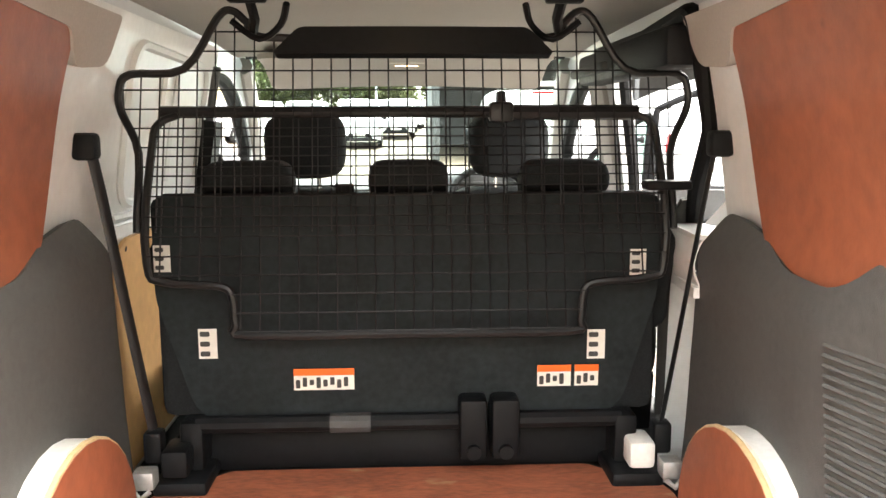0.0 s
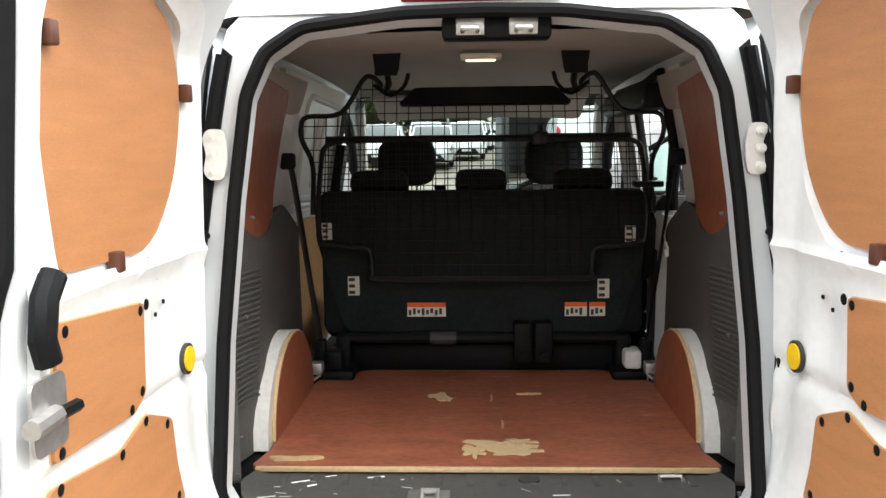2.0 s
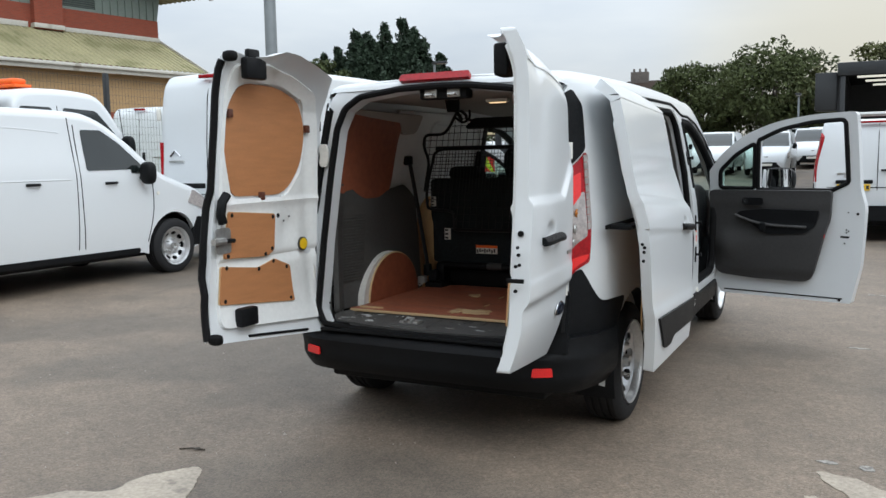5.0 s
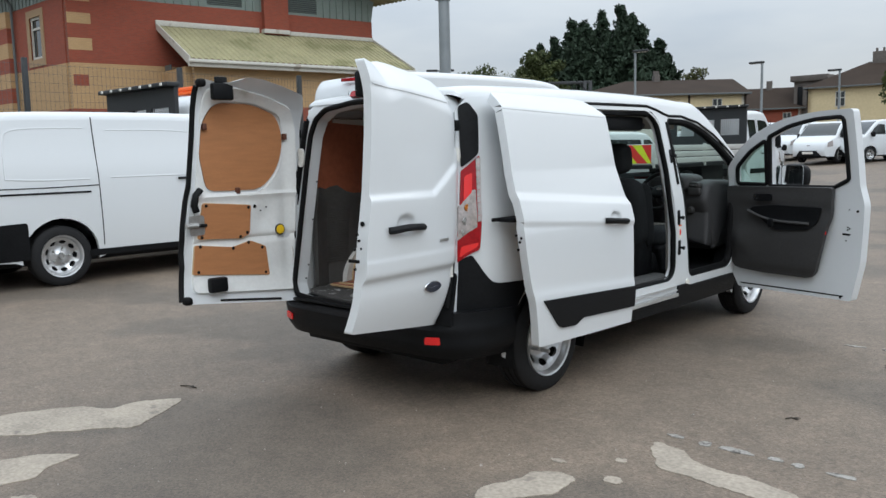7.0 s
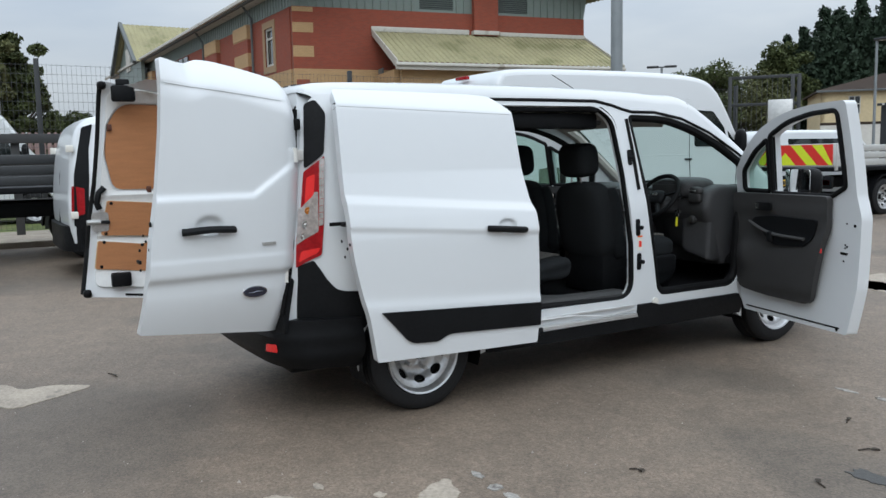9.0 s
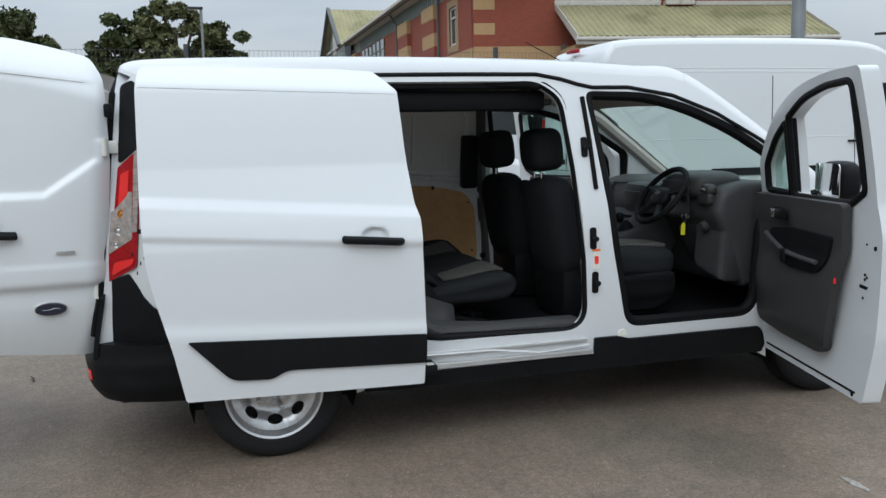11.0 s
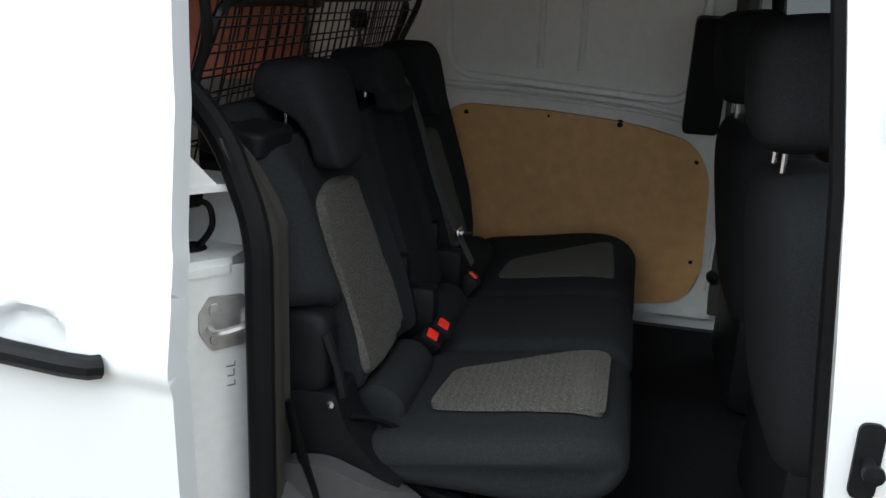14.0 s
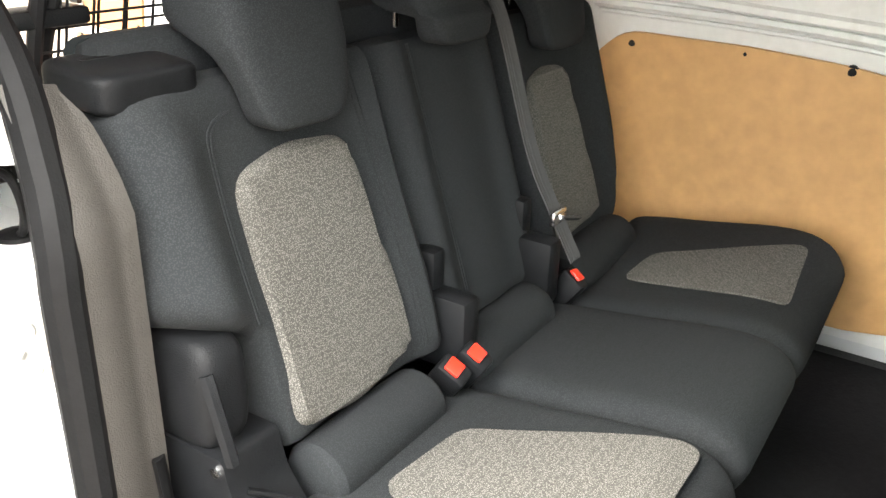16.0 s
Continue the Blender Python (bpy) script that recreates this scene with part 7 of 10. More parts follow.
part("steering_column", pad(0.14, 0.25, 0.13, 3, 6, Matrix.Translation((0.38, 3.27, 1.05))), DASH, dash)
for y, nm in ((3.32, "pedal"), (3.52, "pedal")):
    part(nm, tube([(0.40 if y < 3.4 else 0.50, 3.75, 0.8), (0.40 if y < 3.4 else 0.50, 3.62, 0.56)], 0.012, 6), BLACK, dash)
# ignition key and tag
key = thing("key_and_tag", "key with a yellow plastic tag hanging from the ignition", "key", at=(0.52, 3.225, 1.0))
part("key", lathe([(0, 0.018), (-0.03, 0.018), (-0.032, 0.0)], 16, "y", (0, 0.0, 0.0)), CHROME, key)
part("key_ring", tube([(0.014 * math.cos(a), -0.025, -0.022 + 0.014 * math.sin(a)) for a in [2 * math.pi * k / 16 for k in range(16)]], 0.0015, 5, True), CHROME, key)
TAG = material("yellow_tag_plastic", (0.75, 0.72, 0.03), 0.4, var=0.05)
part("tag", plate(rounded([(-0.016, -0.105), (0.016, -0.105), (0.016, -0.05), (0.006, -0.036), (-0.006, -0.036), (-0.016, -0.05)], 0.003), facing((0, -0.027, 0), (0.3, -1, 0.05), (0, 0.05, 1)) @ Matrix.Identity(4), 0.003), TAG, key)
# sun visors, roof lamp, mirror, A pillar trims
vpart("cab_lamp", box(-0.08, 0.08, 2.80, 2.95, 1.715, 1.735, 0.01), PAPER, None, "lit cab courtesy lamp")
vpart("cab_lamp_lens", box(-0.05, 0.05, 2.83, 2.92, 1.706, 1.716, 0.004), AMBER)
for s in (-1, 1):
    vpart("sun_visor", pad(0.44, 0.16, 0.03, 5, 6, Matrix.Translation((s * 0.34, 2.95, 1.705)) @ Matrix.Rotation(radians(-22), 4, "X")), HEADLINER)
    vpart("pillar_lining", tube([(s * (half(y, z) - 0.07), y, z) for y, z in [(3.02, 1.72), (3.29, 1.585), (3.56, 1.39), (3.83, 1.19)]], 0.042, 8), HEADLINER, None, "pale windscreen pillar lining")
    vpart("pillar_b_lining", tube([(s * (half(2.45, z) - 0.085), (2.455 if s > 0 else 2.40) + 0.05 * (1.6 - z), z) for z in (1.68, 1.4, 1.1, 0.8, 0.52)], 0.04, 8), HEADLINER if s > 0 else TRIM)
vpart("roof_front_lining", sheet(rounded(rect(-0.58, 0.58, 2.60, 3.02), 0.05), lambda x, y: (x, y, 1.755 - 0.5 * max(0, y - 2.75) ** 1.2 - 0.05 * x * x), 0.02, (), 0.1, 0.1), HEADLINER)
vpart("wiper", tube([(0.1, 3.93, 1.125), (0.35, 3.86, 1.17), (0.62, 3.83, 1.18)], 0.008, 6), RUBBER)
vpart("wiper", tube([(-0.5, 3.93, 1.125), (-0.2, 3.88, 1.165), (0.05, 3.87, 1.175)], 0.008, 6), RUBBER)
vpart("cowl", sheet(rounded(rect(-0.72, 0.72, 3.86, 4.02), 0.04), lambda x, y: (x, y, 1.10 - 0.06 * x * x), 0.03, (), 0.12), BLACK)
vpart("aerial", tube([(0.0, 2.85, 1.83), (0.0, 2.45, 2.02)], 0.003, 5), RUBBER)

# ---- parked vans ----
def parked_van(name, label, sil, W, wheels, at, turn=0.0, H_edge=0.11, windows=(), screen=(0, 0), clad=(), seams=(), tails=(), extras=None, group="", radius=0.33, bumper_z=0.55, paint=None, front_lamps=()):
    """A whole van from its silhouette: body skin, sides with wheel arches, glazing, lamps, wheels."""
    paint = paint or PAINT
    th = thing(name, label, "van", group)
    L = max(y for y, z in sil)
    rows = outline_of(sil, 5)
    ends = curve_of([(0.0, 0.955), (0.25, 0.985), (1.0, 1.0), (L - 1.6, 1.0), (L - 0.7, 0.965), (L - 0.2, 0.87), (L, 0.75)])
    top = max(z for y, z in sil)
    tum = curve_of([(0.2, 0.96), (0.6, 1.0), (1.0, 1.0), (1.25, 0.985), (top * 0.8, 0.925 if top < 2.3 else 0.965), (top, 0.86 if top < 2.3 else 0.93)])
    hw = lambda y, z: W * ends(y) * tum(z)
    rim = [(y - ny * H_edge, z - nz * H_edge) for y, z, ny, nz in rows]
    low = []
    for wy in sorted(wheels, reverse=True):
        low += [(wy + radius + 0.16, 0.30)] + arch(wy, radius, radius + 0.085, -8, 188) + [(wy - radius - 0.16, 0.30)]
    line = rim + [(rim[-1][0], 0.30)] + low + [(rim[0][0], 0.32)]
    for s in (-1, 1):
        part("side_panel", sheet(line, lambda y, z, s=s: (s * hw(y, z), y, z), 0.05 * s, (), 0.28, 0.12), paint, th)
    part("body_skin", strip(rows, hw, H_edge), paint, th)
    part("underbody", box(-W * 0.8, W * 0.8, 0.25, L - 0.3, 0.24, 0.36, 0.02), BLACK, th)
    for s in (-1, 1):
        for wy in wheels:
            well = [(wy + (radius + 0.08) * math.cos(radians(a)), radius + (radius + 0.08) * math.sin(radians(a))) for a in range(-10, 191, 10)]
            part("wheel_well", sheet(well, lambda y, z, s=s: (s * (W - 0.30), y, z), 0.02), BLACK, th)
            wheel(th, s * (W - 0.12), wy, radius, 0.21, s, radius * 0.66, 9)
        for pts, mat_, r in windows:
            part("side_window", sheet(rounded(pts, r), lambda y, z, s=s: (s * (hw(y, z) + 0.006), y, z), 0.01 * s, (), 0.3, 0.15), mat_, th)
        for pts, lift in clad:
            part("cladding", sheet(rounded(pts, 0.03), lambda y, z, s=s, lift=lift: (s * (hw(y, z) + lift), y, z), 0.03 * s, (), 0.2, 0.15), BLACK, th)
        for pts in seams:
            part("panel_gap", tube([(s * (hw(q.x, q.y) + 0.001), q.x, q.y) for q in spline([(a, b, 0) for a, b in pts], 3)], 0.006, 5), RUBBER, th)
        for pts in tails:
            part("tail_lamp", sheet(rounded(pts, 0.015), lambda y, z, s=s: (s * (hw(max(y, 0.02), z) + 0.008 - 0.45 * max(0.0, 0.10 - y)), y, z), 0.05 * s, (), 0.04, 0.1), RED_LENS, th)
        for pts in front_lamps:
            part("headlamp", sheet(rounded(pts, 0.03), lambda y, z, s=s: (s * (hw(y, z) + 0.008), y, z), 0.04 * s, (), 0.08, 0.06), CLEAR_LENS, th)
    a, b = screen
    glass_rows = [q for q in rows if a < q[0] < b and q[1] > 1.0]
    if glass_rows:
        part("windscreen", strip(glass_rows, hw, H_edge, 0.006, 0.08), DARKGLASS, th)
    if extras:
        extras(th, hw, L)
    th.matrix_world = pose(*at, 0, 0, turn)
    return th


def mirrors(th, hw, y, z, size=(0.13, 0.20, 0.26)):
    for s in (-1, 1):
        x = s * (hw(y, z) + 0.12)
        m = part("door_mirror", pad(size[0] * 1.4, size[1] * 0.7, size[2], 3, 5, Matrix.Translation((x, y, z))), BLACK, th)
        part("mirror_arm", tube([(s * (hw(y, z) - 0.02), y, z - 0.06), (x, y, z - 0.04)], 0.03, 6), BLACK, m)


def rear_bumper(th, hw, z0, z1, mat_=None, y=-0.06):
    e = hw(0.2, z1)
    part("rear_bumper", sheet(rounded([(-e - 0.01, z0), (e + 0.01, z0), (e + 0.01, z1), (-e - 0.01, z1)], 0.03), lambda x, z: (x, y + 0.18 * (abs(x) / e) ** 6, z), 0.12, (), 0.12, 0.06), mat_ or BLACK, th)


def handle(th, hw, y, z, s, length=0.16):
    part("door_handle", tube([(s * (hw(y, z) + 0.005), y - length / 2, z), (s * (hw(y, z) + 0.03), y - length / 4, z), (s * (hw(y, z) + 0.03), y + length / 4, z), (s * (hw(y, z) + 0.005), y + length / 2, z)], 0.015, 6), BLACK, th)


def plate_bars(th, x0, x1, y, z0, z1, mat_=PLATE_Y):
    p = part("number_plate", box(x0, x1, y - 0.006, y + 0.006, z0, z1, 0.003), mat_, th)
    k = 7
    for i in range(k):
        w = (x1 - x0) / k
        if i != 4:
            part("plate_bar", box(x0 + w * (i + 0.2), x0 + w * (i + 0.8), y - 0.009, y - 0.005, z0 + 0.02, z1 - 0.02, 0.0), INK, p)


# Mid-size panel van in the next bay
MID = [(0.03, 0.42), (0.0, 0.75), (0.03, 1.2), (0.10, 1.62), (0.24, 1.83), (0.55, 1.895), (1.6, 1.915), (2.9, 1.91), (3.35, 1.85), (3.75, 1.60), (4.15, 1.27), (4.5, 1.13), (4.9, 1.0), (5.08, 0.84), (5.14, 0.58), (5.10, 0.32)]


def mid_more(th, hw, L):
    mirrors(th, hw, 3.86, 1.22)
    rear_bumper(th, hw, 0.33, 0.62)
    for s in (-1, 1):
        part("rear_pillar", sheet(rounded([(0.05, 0.62), (0.20, 0.62), (0.26, 1.5), (0.32, 1.78), (0.20, 1.74), (0.08, 1.2)], 0.02), lambda y, z, s=s: (s * (hw(y, z) + 0.004), y, z), 0.02 * s, (), 0.06, 0.2), BLACK, th)
        handle(th, hw, 2.45, 1.13, s)
        handle(th, hw, 3.42, 1.12, s)
        part("side_indicator", sheet(oval(4.10, 0.98, 0.022, 0.022, 14), lambda y, z, s=s: (s * (hw(y, z) + 0.006), y, z), 0.006 * s), PAPER, th)
        part("slide_rail", tube([(s * (hw(y, 1.02) + 0.002), y, 1.02) for y in (0.25, 0.8, 1.3)], 0.012, 5), RUBBER, th)
        for v in (1.5, 0.75):
            part("door_hinge", box(s * hw(0.1, v) - 0.03, s * hw(0.1, v) + 0.03, 0.02, 0.10, v - 0.04, v + 0.04, 0.01), PAPER, th)
        for line in ([(0.42, 1.18), (0.45, 1.58), (0.6, 1.7), (1.3, 1.72)], [(0.42, 1.18), (0.8, 1.16), (1.3, 1.16)], [(1.55, 1.70), (2.3, 1.70), (2.85, 1.66)], [(1.55, 1.17), (2.3, 1.17), (2.9, 1.17)]):
            part("pressed_crease", tube([(s * (hw(q.x, q.y) - 0.005), q.x, q.y) for q in spline([(a, c, 0) for a, c in line], 4)], 0.010, 6), PAINT, th)
    part("rear_window_gap", tube([(0, -0.005, 0.6), (0, 0.03, 1.2), (0, 0.13, 1.66)], 0.006, 5), RUBBER, th)
    part("grille", sheet(rounded([(-0.45, 0.68), (0.45, 0.68), (0.5, 0.88), (-0.5, 0.88)], 0.05), lambda x, z: (x, L - 0.045 - 0.35 * (z - 0.66) - 0.10 * x * x, z), -0.03, (), 0.1, 0.08), BLACK, th)
    part("grille_badge", lathe([(0, 0.07), (0.01, 0.07), (0.012, 0.0)], 24, "y", (0, L - 0.075, 0.78)), CHROME, th)
    part("front_bumper", sheet(rounded([(-0.82, 0.30), (0.82, 0.30), (0.86, 0.6), (-0.86, 0.6)], 0.06), lambda x, z: (x, L + 0.02 - 0.33 * (abs(x) / 0.86) ** 4, z), -0.12, (), 0.12, 0.08), BLACK, th)


mid_windows = [([(3.12, 1.26), (3.12, 1.70), (3.38, 1.70), (3.62, 1.55), (3.92, 1.27)], DARKGLASS, 0.03), ([(3.98, 1.22), (3.72, 1.46), (3.72, 1.22)], DARKGLASS, 0.02)]
mid_clad = [([(0.07, 0.32), (0.62, 0.32), (0.60, 0.72), (0.07, 0.70)], 0.006), ([(1.25, 0.30), (3.80, 0.30), (3.80, 0.36), (1.25, 0.37)], 0.01), ([(4.62, 0.30), (5.04, 0.30), (5.06, 0.62), (4.80, 0.66), (4.70, 0.5)], 0.008)]
mid_seams = [[(1.40, 1.84), (1.40, 1.2), (1.42, 0.42)], [(2.98, 1.82), (2.98, 1.2), (2.96, 0.42)], [(3.04, 1.75), (3.03, 1.2), (3.04, 0.42)], [(0.3, 1.08), (0.9, 1.08), (1.40, 1.09)], [(4.02, 1.2), (4.02, 0.8), (3.92, 0.42)]]
mid_tail = [[(0.03, 0.72), (0.17, 0.76), (0.18, 1.05), (0.05, 1.08)]]
vito = parked_van("panel_van", "white mid-size panel van with black bumpers, parked nose to tail", MID, 0.95, (0.95, 4.35), (-7.22, -0.12, 0), 0.0, 0.10, mid_windows, (3.3, 4.2), mid_clad, mid_seams, mid_tail, mid_more, front_lamps=[[(4.62, 0.84), (4.95, 0.74), (5.0, 0.88), (4.72, 1.0)]])

# Tall long van ahead of it
TALL = [(0.04, 0.45), (0.0, 0.9), (0.02, 1.6), (0.07, 2.2), (0.16, 2.46), (0.4, 2.56), (1.5, 2.60), (3.2, 2.61), (4.15, 2.56), (4.55, 2.38), (4.85, 2.0), (5.15, 1.55), (5.45, 1.28), (5.75, 1.12), (5.95, 0.92), (6.03, 0.6), (5.98, 0.32)]


def tall_more(th, hw, L):
    mirrors(th, hw, 5.0, 1.5, (0.16, 0.2, 0.4))
    rear_bumper(th, hw, 0.36, 0.62)
    part("brake_lamp", box(-0.16, 0.16, 0.06, 0.13, 2.46, 2.51, 0.01), RED_LENS, th)
    for s in (-1, 1):
        part("rear_corner", sheet(rounded([(0.05, 0.38), (0.42, 0.38), (0.44, 0.78), (0.05, 0.86)], 0.02), lambda y, z, s=s: (s * (hw(y, z) + 0.012), y, z), 0.03 * s, (), 0.08, 0.12), BLACK, th)
        for line in ([(0.30, 2.13), (1.5, 2.15), (3.9, 2.15)], [(0.30, 2.18), (1.5, 2.20), (3.9, 2.20)], [(0.30, 1.28), (1.3, 1.29), (2.5, 1.29)], [(2.6, 1.29), (3.2, 1.29), (3.85, 1.29)]):
            part("pressed_crease", tube([(s * (hw(q.x, q.y) - 0.004), q.x, q.y) for q in spline([(a, b, 0) for a, b in line], 3)], 0.009, 6), PAINT, th)
        handle(th, hw, 3.85, 1.22, s)
        for v in (0.95, 2.0):
            part("door_hinge", box(s * (hw(0.05, v) - 0.04), s * (hw(0.05, v) + 0.015), 0.0, 0.05, v - 0.08, v + 0.08, 0.012), PAPER, th)
    part("door_gap", tube([(0.0, 0.032, 0.6), (0.0, -0.006, 1.0), (0.0, 0.012, 1.6), (0.0, 0.06, 2.2), (0.0, 0.13, 2.42)], 0.006, 5), RUBBER, th)
    part("rear_handle", box(0.10, 0.19, -0.015, 0.02, 1.20, 1.45, 0.02), BLACK, th)
    for x0, x1, z in ((-0.75, -0.45, 1.33), (0.45, 0.80, 1.31)):
        part("model_bar", box(x0, x1, -0.004, 0.012, z, z + 0.035, 0.004), ZINC, th)
    part("chevron_badge", tube([(-0.72, 0.004, 1.42), (-0.62, 0.002, 1.50), (-0.52, 0.004, 1.42)], 0.014, 5), CHROME, th)
    part("rub_strip", box(-0.80, -0.05, -0.012, 0.02, 0.98, 1.05, 0.01), BLACK, th)
    # black lines paint the shade along creases in the white doors
    for k, z in enumerate((0.66, 0.90)):
        part("rear_crease", tube([(x, 0.0 + 0.02 * (x * x) - 0.006, z) for x in (-0.8, 0, 0.8)], 0.005, 5), RUBBER, th)


tall_windows = [([(4.0, 1.42), (4.0, 2.02), (4.45, 2.0), (4.72, 1.72), (4.80, 1.42)], DARKGLASS, 0.05), ([(4.86, 1.42), (4.80, 1.68), (5.12, 1.36)], DARKGLASS, 0.02)]
tall_clad = [([(1.55, 0.30), (4.55, 0.30), (4.55, 0.48), (1.55, 0.48)], 0.012), ([(1.62, 0.80), (3.85, 0.80), (3.85, 0.90), (1.62, 0.90)], 0.012), ([(5.45, 0.30), (5.94, 0.30), (5.97, 0.8), (5.6, 0.86)], 0.01)]
tall_seams = [[(2.55, 2.1), (2.55, 1.3), (2.55, 0.5)], [(3.9, 2.1), (3.88, 1.3), (3.9, 0.5)], [(5.05, 1.4), (5.0, 0.9), (4.95, 0.5)]]
relay = parked_van("high_roof_van", "white long high-roof van with black bumper, parked on tarmac", TALL, 1.02, (1.12, 5.12), (-6.65, 5.72, 0), 0.0, 0.10, tall_windows, (4.4, 5.4), tall_clad, tall_seams, [[(0.0, 0.98), (0.10, 0.95), (0.14, 1.10), (0.15, 1.45), (0.10, 1.60), (0.0, 1.62)]], tall_more, radius=0.345, front_lamps=[[(5.5, 0.9), (5.85, 0.86), (5.7, 1.12), (5.45, 1.2)]])

relay.matrix_world = relay.matrix_world @ Matrix.Diagonal((1.0, 1.085, 1.085, 1.0))
vito.matrix_world = pose(-7.15, -0.20, 0) @ Matrix.Scale(1.085, 4)

# Van with a roof bar, and the two vans in the right-hand row
CUSTOM = [(0.03, 0.45), (0.0, 0.8), (0.02, 1.2), (0.08, 1.7), (0.2, 1.92), (0.5, 1.97), (1.6, 1.98), (3.0, 1.97), (3.45, 1.88), (3.85, 1.6), (4.2, 1.28), (4.55, 1.14), (4.85, 1.0), (5.0, 0.82), (5.06, 0.55), (5.0, 0.32)]


def custom_more(th, hw, L):
    mirrors(th, hw, 3.9, 1.25)
    rear_bumper(th, hw, 0.34, 0.58)
    part("brake_lamp", box(-0.30, 0.30, 0.05, 0.12, 1.89, 1.925, 0.01), RED_LENS, th)
    part("roof_bar", merge(tube([(-0.85, 0.10, 2.03), (0.85, 0.10, 2.03)], 0.035, 8), tube([(0.80, 0.10, 2.03), (0.93, 0.10, 2.15)], 0.03, 6), tube([(-0.7, 0.10, 1.93), (-0.7, 0.10, 2.03)], 0.02, 6), tube([(0.7, 0.10, 1.93), (0.7, 0.10, 2.03)], 0.02, 6)), ZINC, th, "grey roof bar")
    part("door_gap", tube([(-0.02, 0.03, 0.6), (-0.02, -0.005, 0.9), (-0.02, 0.015, 1.2), (-0.02, 0.075, 1.7), (-0.02, 0.15, 1.88)], 0.006, 5), RUBBER, th)
    part("rear_handle", tube([(0.03, -0.02, 1.14), (0.25, -0.02, 1.14)], 0.018, 6), BLACK, th)
    part("plate_bar_trim", box(-0.62, -0.08, -0.03, 0.01, 0.93, 0.99, 0.02), BLACK, th)
    plate_bars(th, -0.60, -0.12, -0.018, 0.82, 0.92)
    part("badge", moved(sheet(oval(0, 0, 0.075, 0.03, 24), lambda u, v: (u, 0, v), 0.01), Matrix.Translation((0.62, -0.012, 0.92))), BADGE, th)
    for i, z in enumerate((1.08, 1.03)):
        part("model_bar", box(-0.60 + 0.1 * i, -0.25, -0.004, 0.012, z, z + 0.03, 0.003), ZINC, th)
    # door crease: its shade is drawn as a thin black line
    part("rear_crease", tube([(x, -0.004 + 0.02 * x * x, 0.87) for x in (-0.75, 0, 0.75)], 0.006, 5), RUBBER, th)
    for s in (-1, 1):
        part("reflector", box(s * 0.55, s * 0.75, -0.075, -0.05, 0.45, 0.49, 0.005), REFLECTOR, th)
        handle(th, hw, 3.2, 1.15, s)
        handle(th, hw, 2.6, 1.15, s)


custom_windows = [([(3.05, 1.26), (3.05, 1.74), (3.42, 1.74), (3.66, 1.58), (3.95, 1.28)], DARKGLASS, 0.04)]
custom_tails = [[(0.02, 0.95), (0.14, 0.97), (0.20, 1.4), (0.15, 1.76), (0.06, 1.70), (0.04, 1.3)]]
custom_seams = [[(1.35, 1.9), (1.35, 1.2), (1.38, 0.42)], [(2.85, 1.88), (2.85, 1.2), (2.85, 0.42)], [(3.0, 1.8), (2.98, 1.2), (3.0, 0.42)], [(4.0, 1.2), (4.0, 0.8), (3.9, 0.42)], [(0.3, 1.12), (1.4, 1.12), (2.8, 1.12)]]
custom_clad = [([(0.06, 0.34), (0.60, 0.34), (0.58, 0.64), (0.06, 0.95), (0.06, 0.6)], 0.008), ([(1.3, 0.30), (3.75, 0.30), (3.75, 0.42), (1.3, 0.42)], 0.01), ([(1.4, 0.58), (2.9, 0.56), (2.9, 0.68), (1.4, 0.68)], 0.012)]
parked_van("van_with_roof_bar", "white panel van with roof bar and tall red lamps", CUSTOM, 0.98, (0.98, 3.92), (2.12, 11.3, 0), -2.0, 0.09, custom_windows, (3.4, 4.25), custom_clad, custom_seams, custom_tails, custom_more)


def row_more(th, hw, L):
    mirrors(th, hw, 3.62, 1.25)
    rear_bumper(th, hw, 0.34, 0.66)
    part("brake_lamp", box(-0.14, 0.14, 0.10, 0.17, 1.84, 1.875, 0.01), RED_LENS, th)
    for s in (-1, 1):
        handle(th, hw, 2.55, 1.1, s, 0.11)
        handle(th, hw, 2.95, 1.1, s, 0.11)
        part("fuel_flap", sheet(rounded(rect(1.0, 1.12, 1.22, 1.32), 0.02), lambda y, z, s=s: (s * (hw(y, z) + 0.004), y, z), 0.004 * s), INNER, th)
    part("door_gap", tube([(0.0, 0.03, 0.7), (0.0, -0.005, 0.9), (0.0, 0.02, 1.2), (0.0, 0.10, 1.62)], 0.006, 5), RUBBER, th)


ROW = [(y * 0.97, z * 0.985) for y, z in MID]
row_windows = [([(2.90, 1.22), (2.92, 1.66), (3.22, 1.66), (3.45, 1.50), (3.72, 1.24)], DARKGLASS, 0.05)]
row_clad = [([(0.06, 0.32), (0.56, 0.32), (0.56, 0.70), (0.06, 0.72)], 0.008), ([(1.2, 0.30), (3.65, 0.30), (3.65, 0.37), (1.2, 0.37)], 0.01), ([(1.5, 0.52), (3.5, 0.50), (3.5, 0.62), (1.5, 0.62)], 0.012)]
row_seams = [[(1.35, 1.8), (1.35, 1.2), (1.36, 0.42)], [(2.80, 1.78), (2.78, 1.2), (2.8, 0.42)], [(0.2, 1.12), (0.8, 1.11), (1.3, 1.11)], [(3.82, 1.2), (3.82, 0.8), (3.74, 0.42)]]
row_tail = [[(0.02, 0.80), (0.16, 0.82), (0.17, 1.26), (0.05, 1.30)]]
